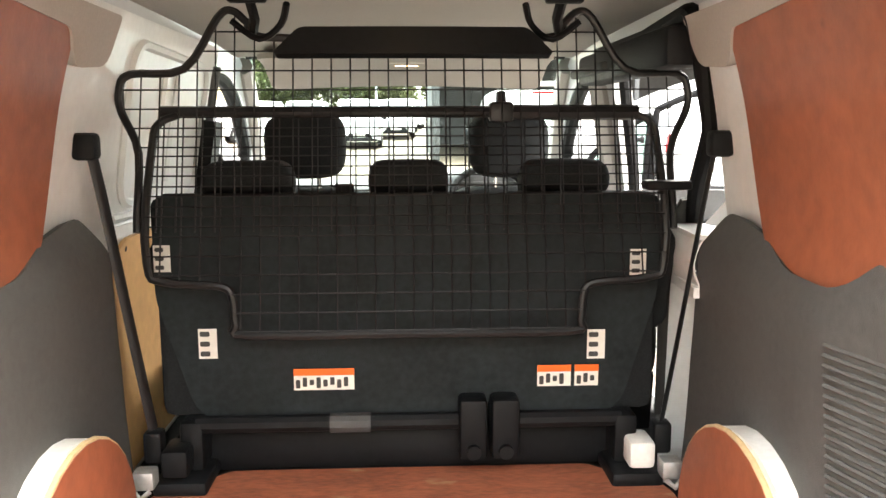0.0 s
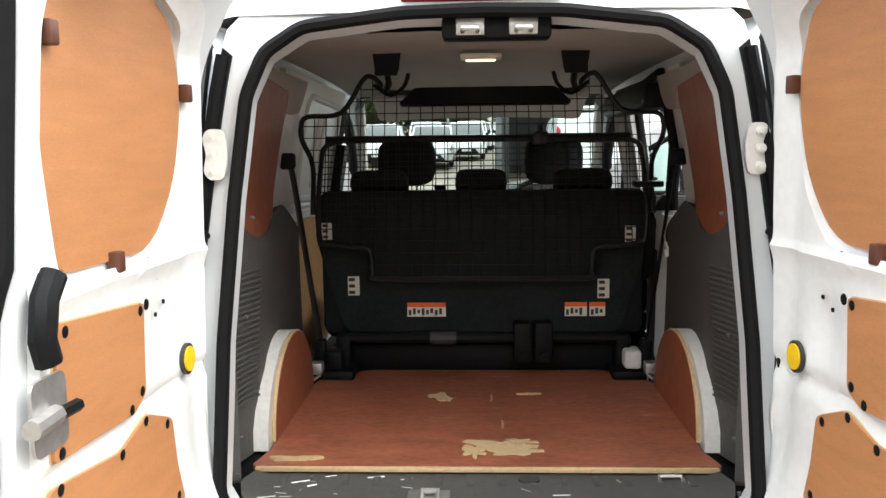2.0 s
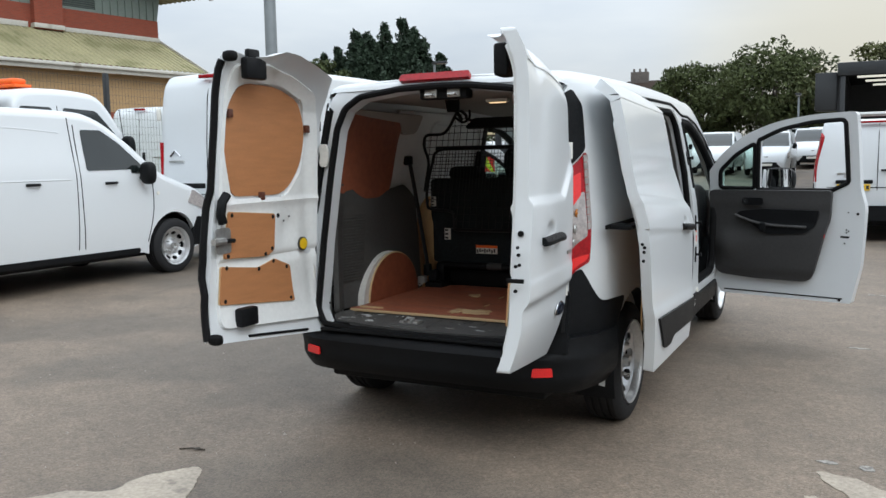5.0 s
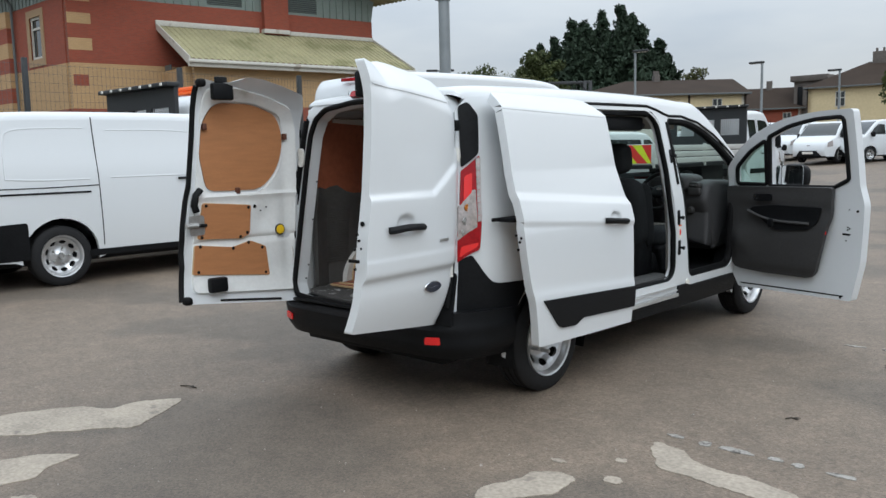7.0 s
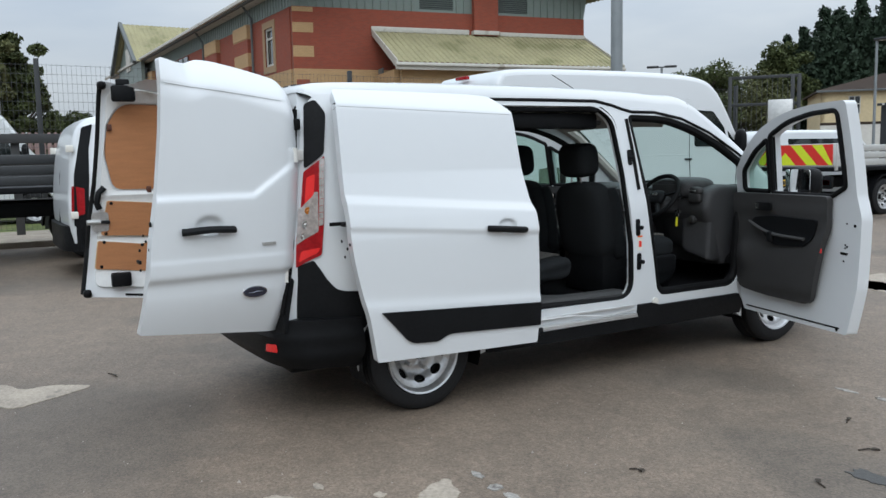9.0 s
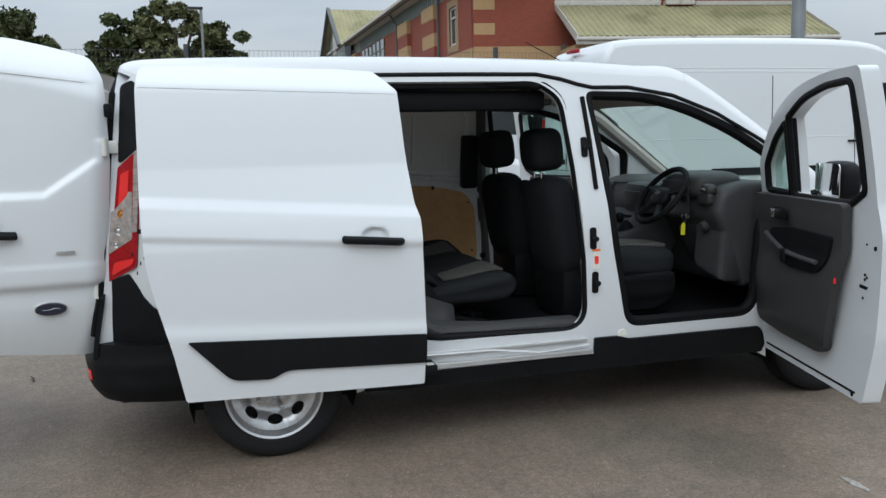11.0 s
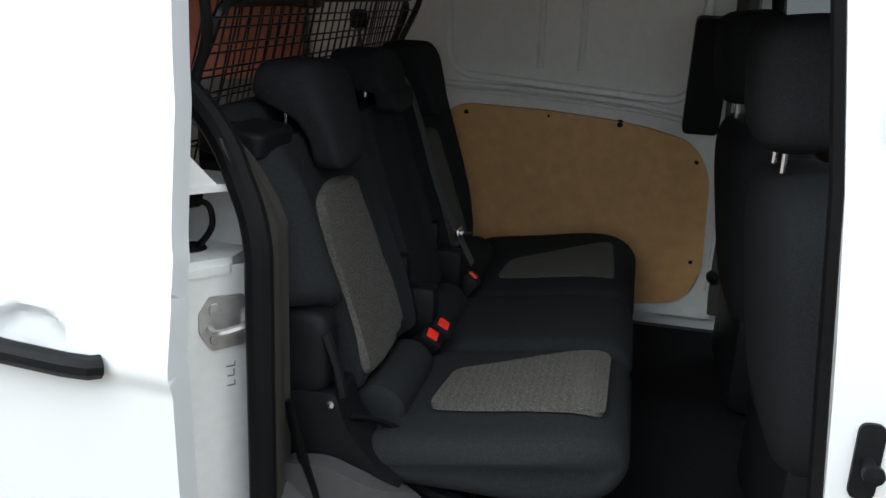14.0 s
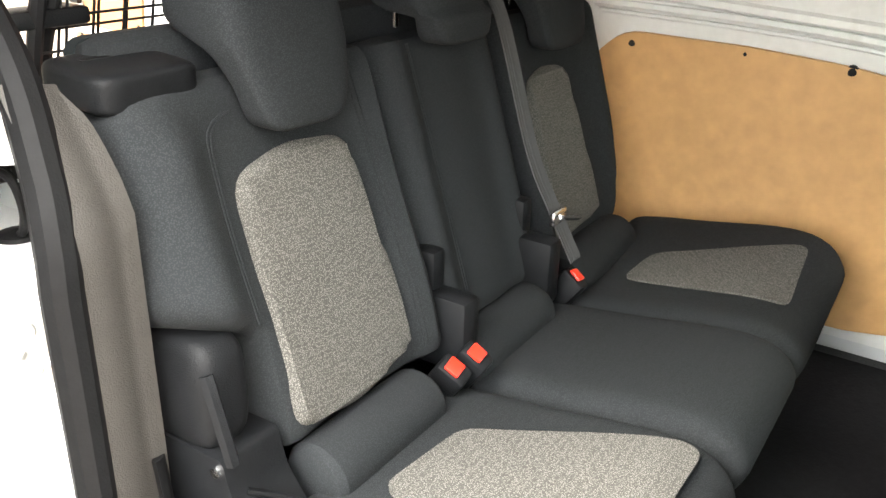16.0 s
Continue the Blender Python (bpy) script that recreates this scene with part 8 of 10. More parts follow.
for y, x, t in ((6.15, 4.86, -1.0), (12.0, 4.95, -1.0)):
    parked_van("row_van", "white mid-size van with black lower trim in the parked row", ROW, 0.93, (0.95, 4.15), (x, y, 0), t, 0.10, row_windows, (3.2, 4.1), row_clad, row_seams, row_tail, row_more, "vans in the right-hand row", front_lamps=[[(4.5, 0.82), (4.8, 0.74), (4.85, 0.9), (4.6, 1.0)]])

# ---- far surroundings: materials ----
def brickwork(name, a, b, mortar):
    """Coursed brick in the xy plane of the object."""
    m = material(name, a, 0.85, var=0.12, scale=1.2, fine=30)
    n, l = m.node_tree.nodes, m.node_tree.links
    t = n.new("ShaderNodeTexBrick")
    t.inputs["Color1"].default_value, t.inputs["Color2"].default_value, t.inputs["Mortar"].default_value = (*a, 1), (*b, 1), (*mortar, 1)
    t.inputs["Scale"].default_value, t.inputs["Mortar Size"].default_value = 1.0, 0.008
    t.inputs["Brick Width"].default_value, t.inputs["Row Height"].default_value = 0.225, 0.075
    l.new(n["Mapping"].outputs["Vector"], t.inputs["Vector"])
    mx = n.new("ShaderNodeMix")
    mx.data_type = "RGBA"
    mx.inputs["Factor"].default_value = 0.65
    p = n["Principled BSDF"]
    l.new(p.inputs["Base Color"].links[0].from_socket, mx.inputs["A"])
    l.new(t.outputs["Color"], mx.inputs["B"])
    l.new(mx.outputs["Result"], p.inputs["Base Color"])
    return m


def foliage(name, col):
    m = material(name, col, 0.7, var=0.45, scale=0.6, fine=4)
    m.node_tree.nodes["Principled BSDF"].inputs["Specular IOR Level"].default_value = 0.2
    return m


RED_BRICK = brickwork("red_brick", (0.27, 0.058, 0.030), (0.20, 0.045, 0.026), (0.17, 0.09, 0.06))
BUFF_BRICK = brickwork("buff_brick", (0.46, 0.30, 0.145), (0.40, 0.25, 0.115), (0.24, 0.17, 0.11))
GREEN_CLAD = material("grey_green_cladding", (0.17, 0.205, 0.185), 0.5, var=0.08, scale=0.4, fine=6)
MOSS_ROOF = material("mossy_ribbed_roof", (0.30, 0.275, 0.155), 0.85, var=0.18, scale=0.6, fine=8, stain=(0.21, 0.20, 0.10), stain_at=0.56, stain_scale=0.5)
FASCIA = material("weathered_white_fascia", (0.50, 0.48, 0.43), 0.6, var=0.1, scale=1.5, fine=12, stain=(0.34, 0.31, 0.26), stain_at=0.6, stain_scale=1.5)
GUTTER = material("grey_gutter", (0.10, 0.11, 0.11), 0.6, var=0.1)
DARK_STEEL = material("dark_grey_steel", (0.030, 0.032, 0.034), 0.5, 0.2, var=0.2, scale=2)
GALV = material("galvanised_pole", (0.24, 0.26, 0.27), 0.45, 0.4, var=0.12, scale=3)
MESH_WIRE = material("dark_fence_wire", (0.075, 0.080, 0.082), 0.6, var=0.1)
TIMBER = material("dark_rail_paint", (0.040, 0.040, 0.040), 0.7, var=0.2, scale=2)
PALISADE = material("dull_pink_paling", (0.30, 0.20, 0.185), 0.8, var=0.2, scale=2, each=0.2)
GRASS = material("rough_grass", (0.10, 0.125, 0.03), 0.95, var=0.4, scale=0.8, fine=10, stain=(0.13, 0.11, 0.06), stain_at=0.58, stain_scale=0.7)
BEIGE_CLAD = material("beige_wall_cladding", (0.47, 0.43, 0.37), 0.6, var=0.06, scale=0.5, fine=5)
CREAM = material("cream_render", (0.56, 0.46, 0.28), 0.85, var=0.08, scale=0.4, fine=5)
WHITE_RENDER = material("white_render", (0.58, 0.56, 0.51), 0.85, var=0.08, scale=0.4, fine=5)
BROWN_ROOF = material("brown_roof_tiles", (0.046, 0.034, 0.027), 0.9, var=0.2, scale=0.6, fine=9, spec=0.1)
STONE_WALL = material("sooty_stone", (0.11, 0.095, 0.085), 0.9, var=0.25, scale=0.8, fine=6)
DARK_WALL = material("dark_grey_cladding", (0.045, 0.047, 0.05), 0.6, var=0.12, scale=0.5, fine=5)
SHED_ROOF = material("weathered_asbestos_roof", (0.33, 0.30, 0.25), 0.85, var=0.12, scale=0.5, fine=6)
TUBE_GLOW = lamp_glow("pale_strip_lamp", (0.95, 0.90, 0.76), 0.75)
BARK = material("grey_brown_bark", (0.075, 0.06, 0.048), 0.9, var=0.3, scale=2, fine=20)
CONIFER = foliage("dark_conifer_foliage", (0.026, 0.042, 0.025))
LEAF = foliage("green_leaf_foliage", (0.062, 0.076, 0.028))
LEAF_PALE = foliage("dull_olive_foliage", (0.095, 0.100, 0.042))
HEDGE = foliage("hedge_foliage", (0.040, 0.050, 0.020))
CHEVRON_RED = material("red_chevron_film", (0.62, 0.025, 0.018), 0.4, var=0.06)
CHEVRON_YELLOW = material("lime_chevron_film", (0.62, 0.72, 0.02), 0.4, var=0.06)
DROPSIDE = material("silver_dropside_board", (0.52, 0.52, 0.50), 0.45, 0.3, var=0.06, scale=2)


def quick(name, verts, faces, mat, parent=None, label="", smooth=False):
    """A large mesh straight from lists."""
    me = bpy.data.meshes.new("mesh")
    me.from_pydata(verts, [], faces)
    me.materials.append(mat)
    if smooth:
        me.shade_smooth()
    ob = new(name, me)
    if parent:
        ob.parent = parent
    return tagged(ob, label)


def slab(name, outline, m, thick, mat, parent, label="", holes=()):
    """A wall panel drawn in its own xy plane and set at m, so that its material follows the wall."""
    ob = part(name, sheet(outline, lambda u, v: (u, v, 0), thick, holes), mat, parent, label, 0)
    ob.matrix_local = m
    return ob


def ribbed(w, h, pitch, depth, m, top=0.35, slope=0.15):
    """A profiled metal sheet: ribs run along y, from x = 0 to w."""
    xs, zs, x = [], [], 0.0
    while x < w - 1e-6:
        for a, b in ((0.0, 0.0), (1 - top - 2 * slope, 0.0), (1 - top - slope, depth), (1 - slope, depth)):
            if x + a * pitch <= w:
                xs.append(x + a * pitch)
                zs.append(b)
        x += pitch
    xs.append(w)
    zs.append(0.0)
    k = len(xs)
    v = [m @ Vector((a, 0, c)) for a, c in zip(xs, zs)] + [m @ Vector((a, h, c)) for a, c in zip(xs, zs)]
    v += [m @ Vector((a, 0, c - 0.02)) for a, c in zip(xs, zs)] + [m @ Vector((a, h, c - 0.02)) for a, c in zip(xs, zs)]
    f = [(i, i + 1, k + i + 1, k + i) for i in range(k - 1)] + [(2 * k + i, 3 * k + i, 3 * k + i + 1, 2 * k + i + 1) for i in range(k - 1)]
    f += [(i, 2 * k + i, 2 * k + i + 1, i + 1) for i in range(k - 1)] + [(k + i, k + i + 1, 3 * k + i + 1, 3 * k + i) for i in range(k - 1)]
    return [tuple(q) for q in v], f


# ---- brick works building ----
works = thing("brick_building", "red brick building with buff bands and grey-green gable", "building")
FRONT = facing((-35, 13.6, 0), (2.8, 17, 0), (0, 0, 1))
SIDE = facing((-35, 13.6, 0), (1, 0, 0), (0, 0, 1))
FW, SL = 16.6, 50.0
for z0, z1, mat_, nm in ((0, 2.5, RED_BRICK, "red_brick_course"), (2.5, 3.2, BUFF_BRICK, "buff_brick_course"), (3.2, 3.9, RED_BRICK, "red_brick_course"), (3.9, 6.0, BUFF_BRICK, "buff_brick_course"), (6.0, 9.05, RED_BRICK, "red_brick_course")):
    slab(nm, rect(0, FW, z0, z1), FRONT, 0.35, mat_, works)
    hole = [rect(-4.25, -2.85, 6.4, 8.5)] if z0 == 6.0 else []
    hole = hole + [rect(-30.0, -20.9, 6.3, 8.95)] if z0 == 6.0 else hole
    slab(nm, rect(-SL, -0.36, z0, z1), SIDE @ Matrix.Translation((0, 0, -0.002)), 0.35, mat_, works, "", hole)
for z0, z1, mat_ in ((7.78, 8.27, BUFF_BRICK), (6.58, 7.13, BUFF_BRICK), (8.8, 9.03, BUFF_BRICK), (4.95, 5.46, RED_BRICK)):
    slab("quoin", rect(0.0 if mat_ is BUFF_BRICK else 0.13, 1.05 if mat_ is BUFF_BRICK else 0.80, z0, z1), FRONT @ Matrix.Translation((0, 0, 0.012)), 0.012, mat_, works)
gable_line = [(0, 9.05), (FW, 9.05), (FW + 0.2, 10.2), (8.3, 13.2), (-0.2, 9.98)]
vents = [rect(6.75, 8.65, 9.2, 9.95), rect(11.3, 13.05, 9.2, 9.98)]
slab("gable_backing", gable_line, FRONT @ Matrix.Translation((0, 0, -0.05)), 0.2, GREEN_CLAD, works, "", vents)
x = 0.0
while x < FW:
    if not any(a[0][0] - 0.1 < x < a[1][0] + 0.05 for a in vents):
        top_z = 9.98 + min(x, FW - x) * 0.37
        part("cladding_seam", box(x, x + 0.07, 9.06, top_z, -0.05, 0.02, 0.0, None, FRONT), GREEN_CLAD, works)
    x += 0.42
for a in vents:
    vent = part("louvre_vent", box(a[0][0], a[1][0], a[0][1], a[2][1], -0.14, -0.12, 0.0, None, FRONT), GUTTER, works)
    for i in range(7):
        z = a[0][1] + 0.05 + i * 0.105
        part("slat", box(a[0][0], a[1][0], z, z + 0.02, -0.12, -0.03, 0.0, None, FRONT), GREEN_CLAD, vent)
slab("brick_pier", rect(9.7, 11.1, 7.9, 13.6), FRONT @ Matrix.Translation((0, 0, 0.35)), 0.7, RED_BRICK, works, "red brick chimney pier")
part("pier_flashing", box(9.65, 11.15, 7.93, 8.15, 0.0, 0.40, 0.02, None, FRONT), FASCIA, works)
# side wall: cladding band, pilasters, windows, eaves
slab("eaves_cladding", rect(-SL, -0.02, 9.05, 9.95), SIDE @ Matrix.Translation((0, 0, 0.02)), 0.2, GREEN_CLAD, works)
for i in range(1, 110):
    part("cladding_seam", box(-i * 0.44, -i * 0.44 + 0.06, 9.06, 9.94, 0.02, 0.06, 0.0, None, SIDE), GREEN_CLAD, works) if i < 70 else None
for u0, u1 in ((-9.1, -6.5), (-15.6, -12.9), (-35, -32.4), (-41.5, -39)):
    for k in range(12):
        z0 = 0.0 + k * 0.75
        slab("pilaster_block", rect(u0, u1, z0, z0 + 0.75), SIDE @ Matrix.Translation((0, 0, 0.25)), 0.25, BUFF_BRICK if k % 2 else RED_BRICK, works)
    slab("pilaster_cap", rect(u0 - 0.03, u1 + 0.03, 8.3, 9.05), SIDE @ Matrix.Translation((0, 0, 0.28)), 0.28, BUFF_BRICK, works)
window = part("window", box(-4.25, -2.85, 6.4, 8.5, -0.16, -0.14, 0, None, SIDE), DARKGLASS, works)
part("surround", sheet(rect(-4.55, -2.55, 6.1, 8.8), lambda u, v: SIDE @ Vector((u, v, 0.03)), 0.03, [rect(-4.2, -2.9, 6.45, 8.45)]), BUFF_BRICK, window, "", 0)
part("frame", sheet(rect(-4.2, -2.9, 6.45, 8.45), lambda u, v: SIDE @ Vector((u, v, -0.06)), 0.06, [rect(-4.08, -3.02, 6.57, 7.85), rect(-4.08, -3.02, 7.95, 8.33)]), FASCIA, window, "", 0)
for i in range(6):
    w = part("window", box(-30 + i * 1.52, -28.6 + i * 1.52, 5.4, 8.95, 0.03, 0.06, 0, None, SIDE), DARKGLASS, works)
    for k in range(3):
        part("glazing_bar", box(-30 + i * 1.52, -28.6 + i * 1.52, 6.2 + k, 6.28 + k, 0.05, 0.09, 0, None, SIDE), GREEN_CLAD, w)
    part("mullion", box(-30.06 + i * 1.52, -29.98 + i * 1.52, 5.4, 8.95, 0.03, 0.11, 0, None, SIDE), GREEN_CLAD, w)
part("gutter", box(-SL, 0.3, 9.92, 10.14, 0.55, 0.80, 0.05, None, SIDE), GUTTER, works)
part("soffit", box(-SL, 0.3, 9.92, 9.97, 0.02, 0.6, 0, None, SIDE), FASCIA, works)
for u in (-6.0, -16.4):
    part("downpipe", tube([SIDE @ Vector(q) for q in ((u, 9.95, 0.6), (u, 9.3, 0.15), (u, 0, 0.12))], 0.07, 8), GUTTER, works)
ridge_u = 8.3
for s in (-1, 1):
    a0 = Vector((-33.9, 12.7, 10.1)) if s < 0 else Vector((-30.4, 31.6, 10.3))
    ridge = Vector((-32.8, 21.6, 13.45))
    up = (ridge - a0)
    up = up - Vector((1, 0, 0)) * up.x
    right = Vector((1, 0, 0)) if s < 0 else Vector((-1, 0, 0))
    base = a0 + (Vector((-52, 0, 0)) if s < 0 else Vector((0, 0, 0)))
    if s < 0:
        v, f_ = ribbed(53.0, up.length, 0.35, 0.05, facing(base, right, up))
    else:
        v, f_ = ribbed(53.0, up.length, 0.35, 0.05, facing(base, right, up))
    quick("roof_slope", v, f_, MOSS_ROOF, works, "pale mossy ribbed roof")
    e0, e1 = a0 + Vector((0.55, 0, 0)), ridge + Vector((0.9, 0, 0))
    part("barge_board", tube([e0, e1], 0.22, 4), FASCIA, works)
part("roof_edge", box(-52, 1.0, 10.0, 10.2, 0.8, 0.98, 0.02, None, SIDE), FASCIA, works)

# ribbed lean-to on its front
OUT = 4.0
lean = part("lean_to_roof", bmesh.new(), MOSS_ROOF, works, "mossy yellow-green ribbed lean-to roof")
lm = facing(FRONT @ Vector((4.1, 5.98, OUT)), FRONT.to_3x3() @ Vector((1, 0, 0)), FRONT.to_3x3() @ Vector((0, 1.97, -OUT)))
v, f_ = ribbed(12.5, math.hypot(1.97, OUT), 0.30, 0.045, lm)
lean.data.from_pydata(v, [], f_)
part("fascia", box(4.05, 16.7, 5.62, 5.97, OUT - 0.05, OUT + 0.03, 0.01, None, FRONT), FASCIA, lean)
part("gutter", box(4.05, 16.7, 5.80, 5.92, OUT + 0.03, OUT + 0.15, 0.03, None, FRONT), FASCIA, lean)
for u in (4.08, 16.62):
    part("barge_board", merge(sheet([(0, 7.75), (0, 8.08), (OUT + 0.05, 6.08), (OUT + 0.05, 5.65)], lambda w, z, u=u: FRONT @ Vector((u, z, w)), 0.06)), FASCIA, lean, "", 0)
part("ridge_flashing", box(4.05, 9.5, 7.93, 8.2, 0.0, 0.12, 0.03, None, FRONT), FASCIA, lean)
part("ridge_flashing", box(11.3, 16.6, 7.93, 8.15, 0.0, 0.12, 0.03, None, FRONT), FASCIA, lean)
for z0, z1, mat_ in ((0, 2.5, RED_BRICK), (2.5, 3.2, BUFF_BRICK), (3.2, 3.9, RED_BRICK), (3.9, 5.7, BUFF_BRICK)):
    slab("lean_to_wall", rect(4.5, 16.4, z0, z1), FRONT @ Matrix.Translation((0, 0, OUT - 0.5)), 0.3, mat_, works)
    slab("lean_to_end", rect(-OUT + 0.82, -0.02, z0, z1), facing(FRONT @ Vector((4.5, 0, 0)), FRONT.to_3x3() @ Vector((0, 0, -1)), (0, 0, 1)), 0.3, mat_, works)
part("dark_doorway", box(4.30, 4.38, 4.6, 6.0, 0.3, 1.0, 0.0, None, FRONT), GUTTER, works)

# cross gable behind
wing = thing("gabled_wing", "grey gabled wing with pale ribbed roof", "building")
for s in (-1, 1):
    up = Vector((-s * 5.6, 0, 3.8))
    base = Vector((-74 + s * 5.6, 12.2, 9.9)) if s > 0 else Vector((-74 - 5.6, 22, 9.9))
    v, f_ = ribbed(9.8, up.length, 0.4, 0.05, facing(base, (0, s, 0), up))
    quick("roof_slope", v, f_, MOSS_ROOF, wing)
part("gable_wall", sheet([(-79.4, 0), (-68.8, 0), (-68.8, 9.9), (-74, 13.5), (-79.4, 9.9)], lambda u, v: (u, 12.8, v), 0.3), GREEN_CLAD, wing, "", 0)
part("sign_board", box(-75.2, -73.2, 12.72, 12.78, 9.6, 11.6, 0.02), FASCIA, wing)
part("barge_board", tube([(-79.8, 12.2, 9.8), (-74, 12.2, 13.75), (-68.3, 12.2, 9.8)], 0.2, 4), GUTTER, wing)

# ---- dark canopy building and shed beyond ----
canopy = thing("open_canopy", "dark open-fronted canopy with pale strip lamps", "building")
part("front_beam", box(0.9, 34, 28.4, 28.75, 4.05, 4.5, 0.03), DARK_STEEL, canopy)
part("canopy_roof", box(0.9, 34, 28.75, 38, 4.38, 4.48, 0.02), DARK_STEEL, canopy)
part("end_wall", box(0.9, 1.1, 28.75, 38, 0, 4.38, 0.0), DARK_WALL, canopy)
part("back_wall", box(1.1, 34, 37.8, 38, 0, 4.38, 0.0), DARK_WALL, canopy)
part("corner_box", box(0.2, 0.9, 28.6, 29.6, 2.9, 4.2, 0.03), DARK_STEEL, canopy)
for x in (1.0, 8.0, 15.0, 22.0, 29.0):
    part("post", box(x, x + 0.16, 28.45, 28.6, 0, 4.05, 0.01), DARK_STEEL, canopy)
    part("rafter", box(x, x + 0.14, 28.75, 37.8, 4.14, 4.38, 0.01), DARK_STEEL, canopy)
for j, y in enumerate((29.6, 31.6, 33.8)):
    for i in range(9):
        x = 1.5 + i * 3.2 + 0.25 * j
        part("strip_lamp", box(x, x + 2.7, y, y + 0.12, 4.05, 4.12, 0.02), TUBE_GLOW, canopy, "lit pale strip lamp") if i < 6 else None
part("flood_lamp", merge(box(12.4 - 5.6, 13.0 - 5.6, 28.1, 28.4, 4.1, 4.3, 0.03), tube([(7.1, 28.4, 4.25), (7.1, 28.25, 4.2)], 0.04, 6)), DARK_STEEL, canopy)
part("roller_shutter", box(3.0, 9.0, 37.7, 37.8, 0.0, 3.3, 0.0), DARK_STEEL, canopy)
shed = thing("factory_shed", "long shed with weathered corrugated pitched roof", "building")
for s in (-1, 1):
    up = Vector((0, -s * 6.5, 2.7))
    v, f_ = ribbed(36, up.length, 0.35, 0.06, facing((9.0 if s < 0 else 45.0, 46 + s * 6.5, 4.55), (-s, 0, 0), up))
    quick("roof_slope", v, f_, SHED_ROOF, shed, "pale corrugated roof sheets")
part("gable_wall", sheet([(39.7, 0), (52.3, 0), (52.3, 4.5), (46, 7.1), (39.7, 4.5)], lambda u, v: (9.4, u, v), 0.2), STONE_WALL, shed, "brown gable end", 0)
part("front_wall", box(9.4, 44.6, 39.8, 40.0, 0, 4.5, 0), STONE_WALL, shed)
part("barge_board", tube([(9.0, 39.4, 4.55), (9.0, 46, 7.3), (9.0, 52.6, 4.55)], 0.13, 4), FASCIA, shed)

# ---- houses ----
def house(name, label, p, q, depth, eave, ridge, wall, hip0, hip1, chimneys=(), trims=True):
    """A long house whose front runs from p to q, with a hipped or gabled tiled roof."""
    th = thing(name, label, "house")
    d = Vector((q[0] - p[0], q[1] - p[1], 0))
    L = d.length
    m = facing((p[0], p[1], 0), d, (0, 0, 1))
    upper = slab("front_wall", rect(0, L, 0, eave), m, 0.3, wall, th)
    for u, nm in ((0.0, "end_wall"), (L, "end_wall")):
        side = facing(m @ Vector((u, 0, 0)), m.to_3x3() @ Vector((0, 0, -1)) * (1 if u else -1), (0, 0, 1))
        a = [(0, 0), (depth, 0), (depth, eave), (depth / 2, ridge - 0.1), (0, eave)] if (hip1 if u else hip0) == 0 else rect(0, depth, 0, eave)
        if not u:
            a = [(-x, z) for x, z in a]
        slab(nm, a, side, 0.3, WHITE_RENDER if u else wall, th)
    o = 0.4
    c = [m @ Vector(t) for t in ((-o, eave - 0.1, o), (L + o, eave - 0.1, o), (L + o, eave - 0.1, -depth - o), (-o, eave - 0.1, -depth - o), (hip0 - (o if not hip0 else 0), ridge, -depth / 2), (L - hip1 + (o if not hip1 else 0), ridge, -depth / 2))]
    b = bmesh.new()
    low = [Vector(t) - Vector((0, 0, 0.15)) for t in c]
    join(b, c + low, [(0, 1, 5, 4), (2, 3, 4, 5), (1, 2, 5), (3, 0, 4), (6, 10, 11, 7), (8, 11, 10, 9), (7, 11, 8), (9, 10, 6), (0, 6, 7, 1), (1, 7, 8, 2), (2, 8, 9, 3), (3, 9, 6, 0)])
    part("roof", b, BROWN_ROOF, th, "dark brown tiled roof", 0)
    part("gutter", box(-0.4, L + 0.4, eave - 0.25, eave - 0.1, 0.38, 0.48, 0.02, None, m), GUTTER, th)
    k = max(2, int(L / 4.2))
    for i in range(k):
        u = (i + 0.5) * L / k
        w = part("window", box(u - 0.38, u + 0.38, eave - 1.9, eave - 0.6, 0.0, 0.03, 0, None, m), DARKGLASS, th)
        part("frame", merge(*[box(u - 0.42, u + 0.42, z, z + 0.06, 0.0, 0.07, 0, None, m) for z in (eave - 1.98, eave - 1.2, eave - 0.62)], *[box(u + e, u + e + 0.06, eave - 1.98, eave - 0.54, 0.0, 0.06, 0, None, m) for e in (-0.42, -0.03, 0.36)]), FASCIA, w)
        if trims:
            part("timber", box(u + L / k / 2 - 0.09, u + L / k / 2 + 0.09, eave - 2.6, eave - 0.2, 0, 0.05, 0, None, m), BROWN_ROOF, th)
    if trims:
        part("timber", box(0, L, eave - 2.75, eave - 2.55, 0, 0.06, 0, None, m), BROWN_ROOF, th)
        part("shop_front", box(0, L, 0, eave - 2.75, 0.0, 0.04, 0, None, m), WHITE_RENDER, th)
    for u, w_, h_ in chimneys:
        ch = part("chimney", box(u, u + w_, ridge - 1.2, ridge + h_, -depth / 2 - 0.45, -depth / 2 + 0.45, 0.03, None, m), STONE_WALL, th)
        for j in range(3):
            e = m @ Vector((u + w_ * (j + 0.5) / 3, ridge + h_, -depth / 2))
            part("pot", lathe([(0, 0.13), (0.35, 0.10), (0.36, 0.0)], 8, "z", e), STONE_WALL, ch)
    return th


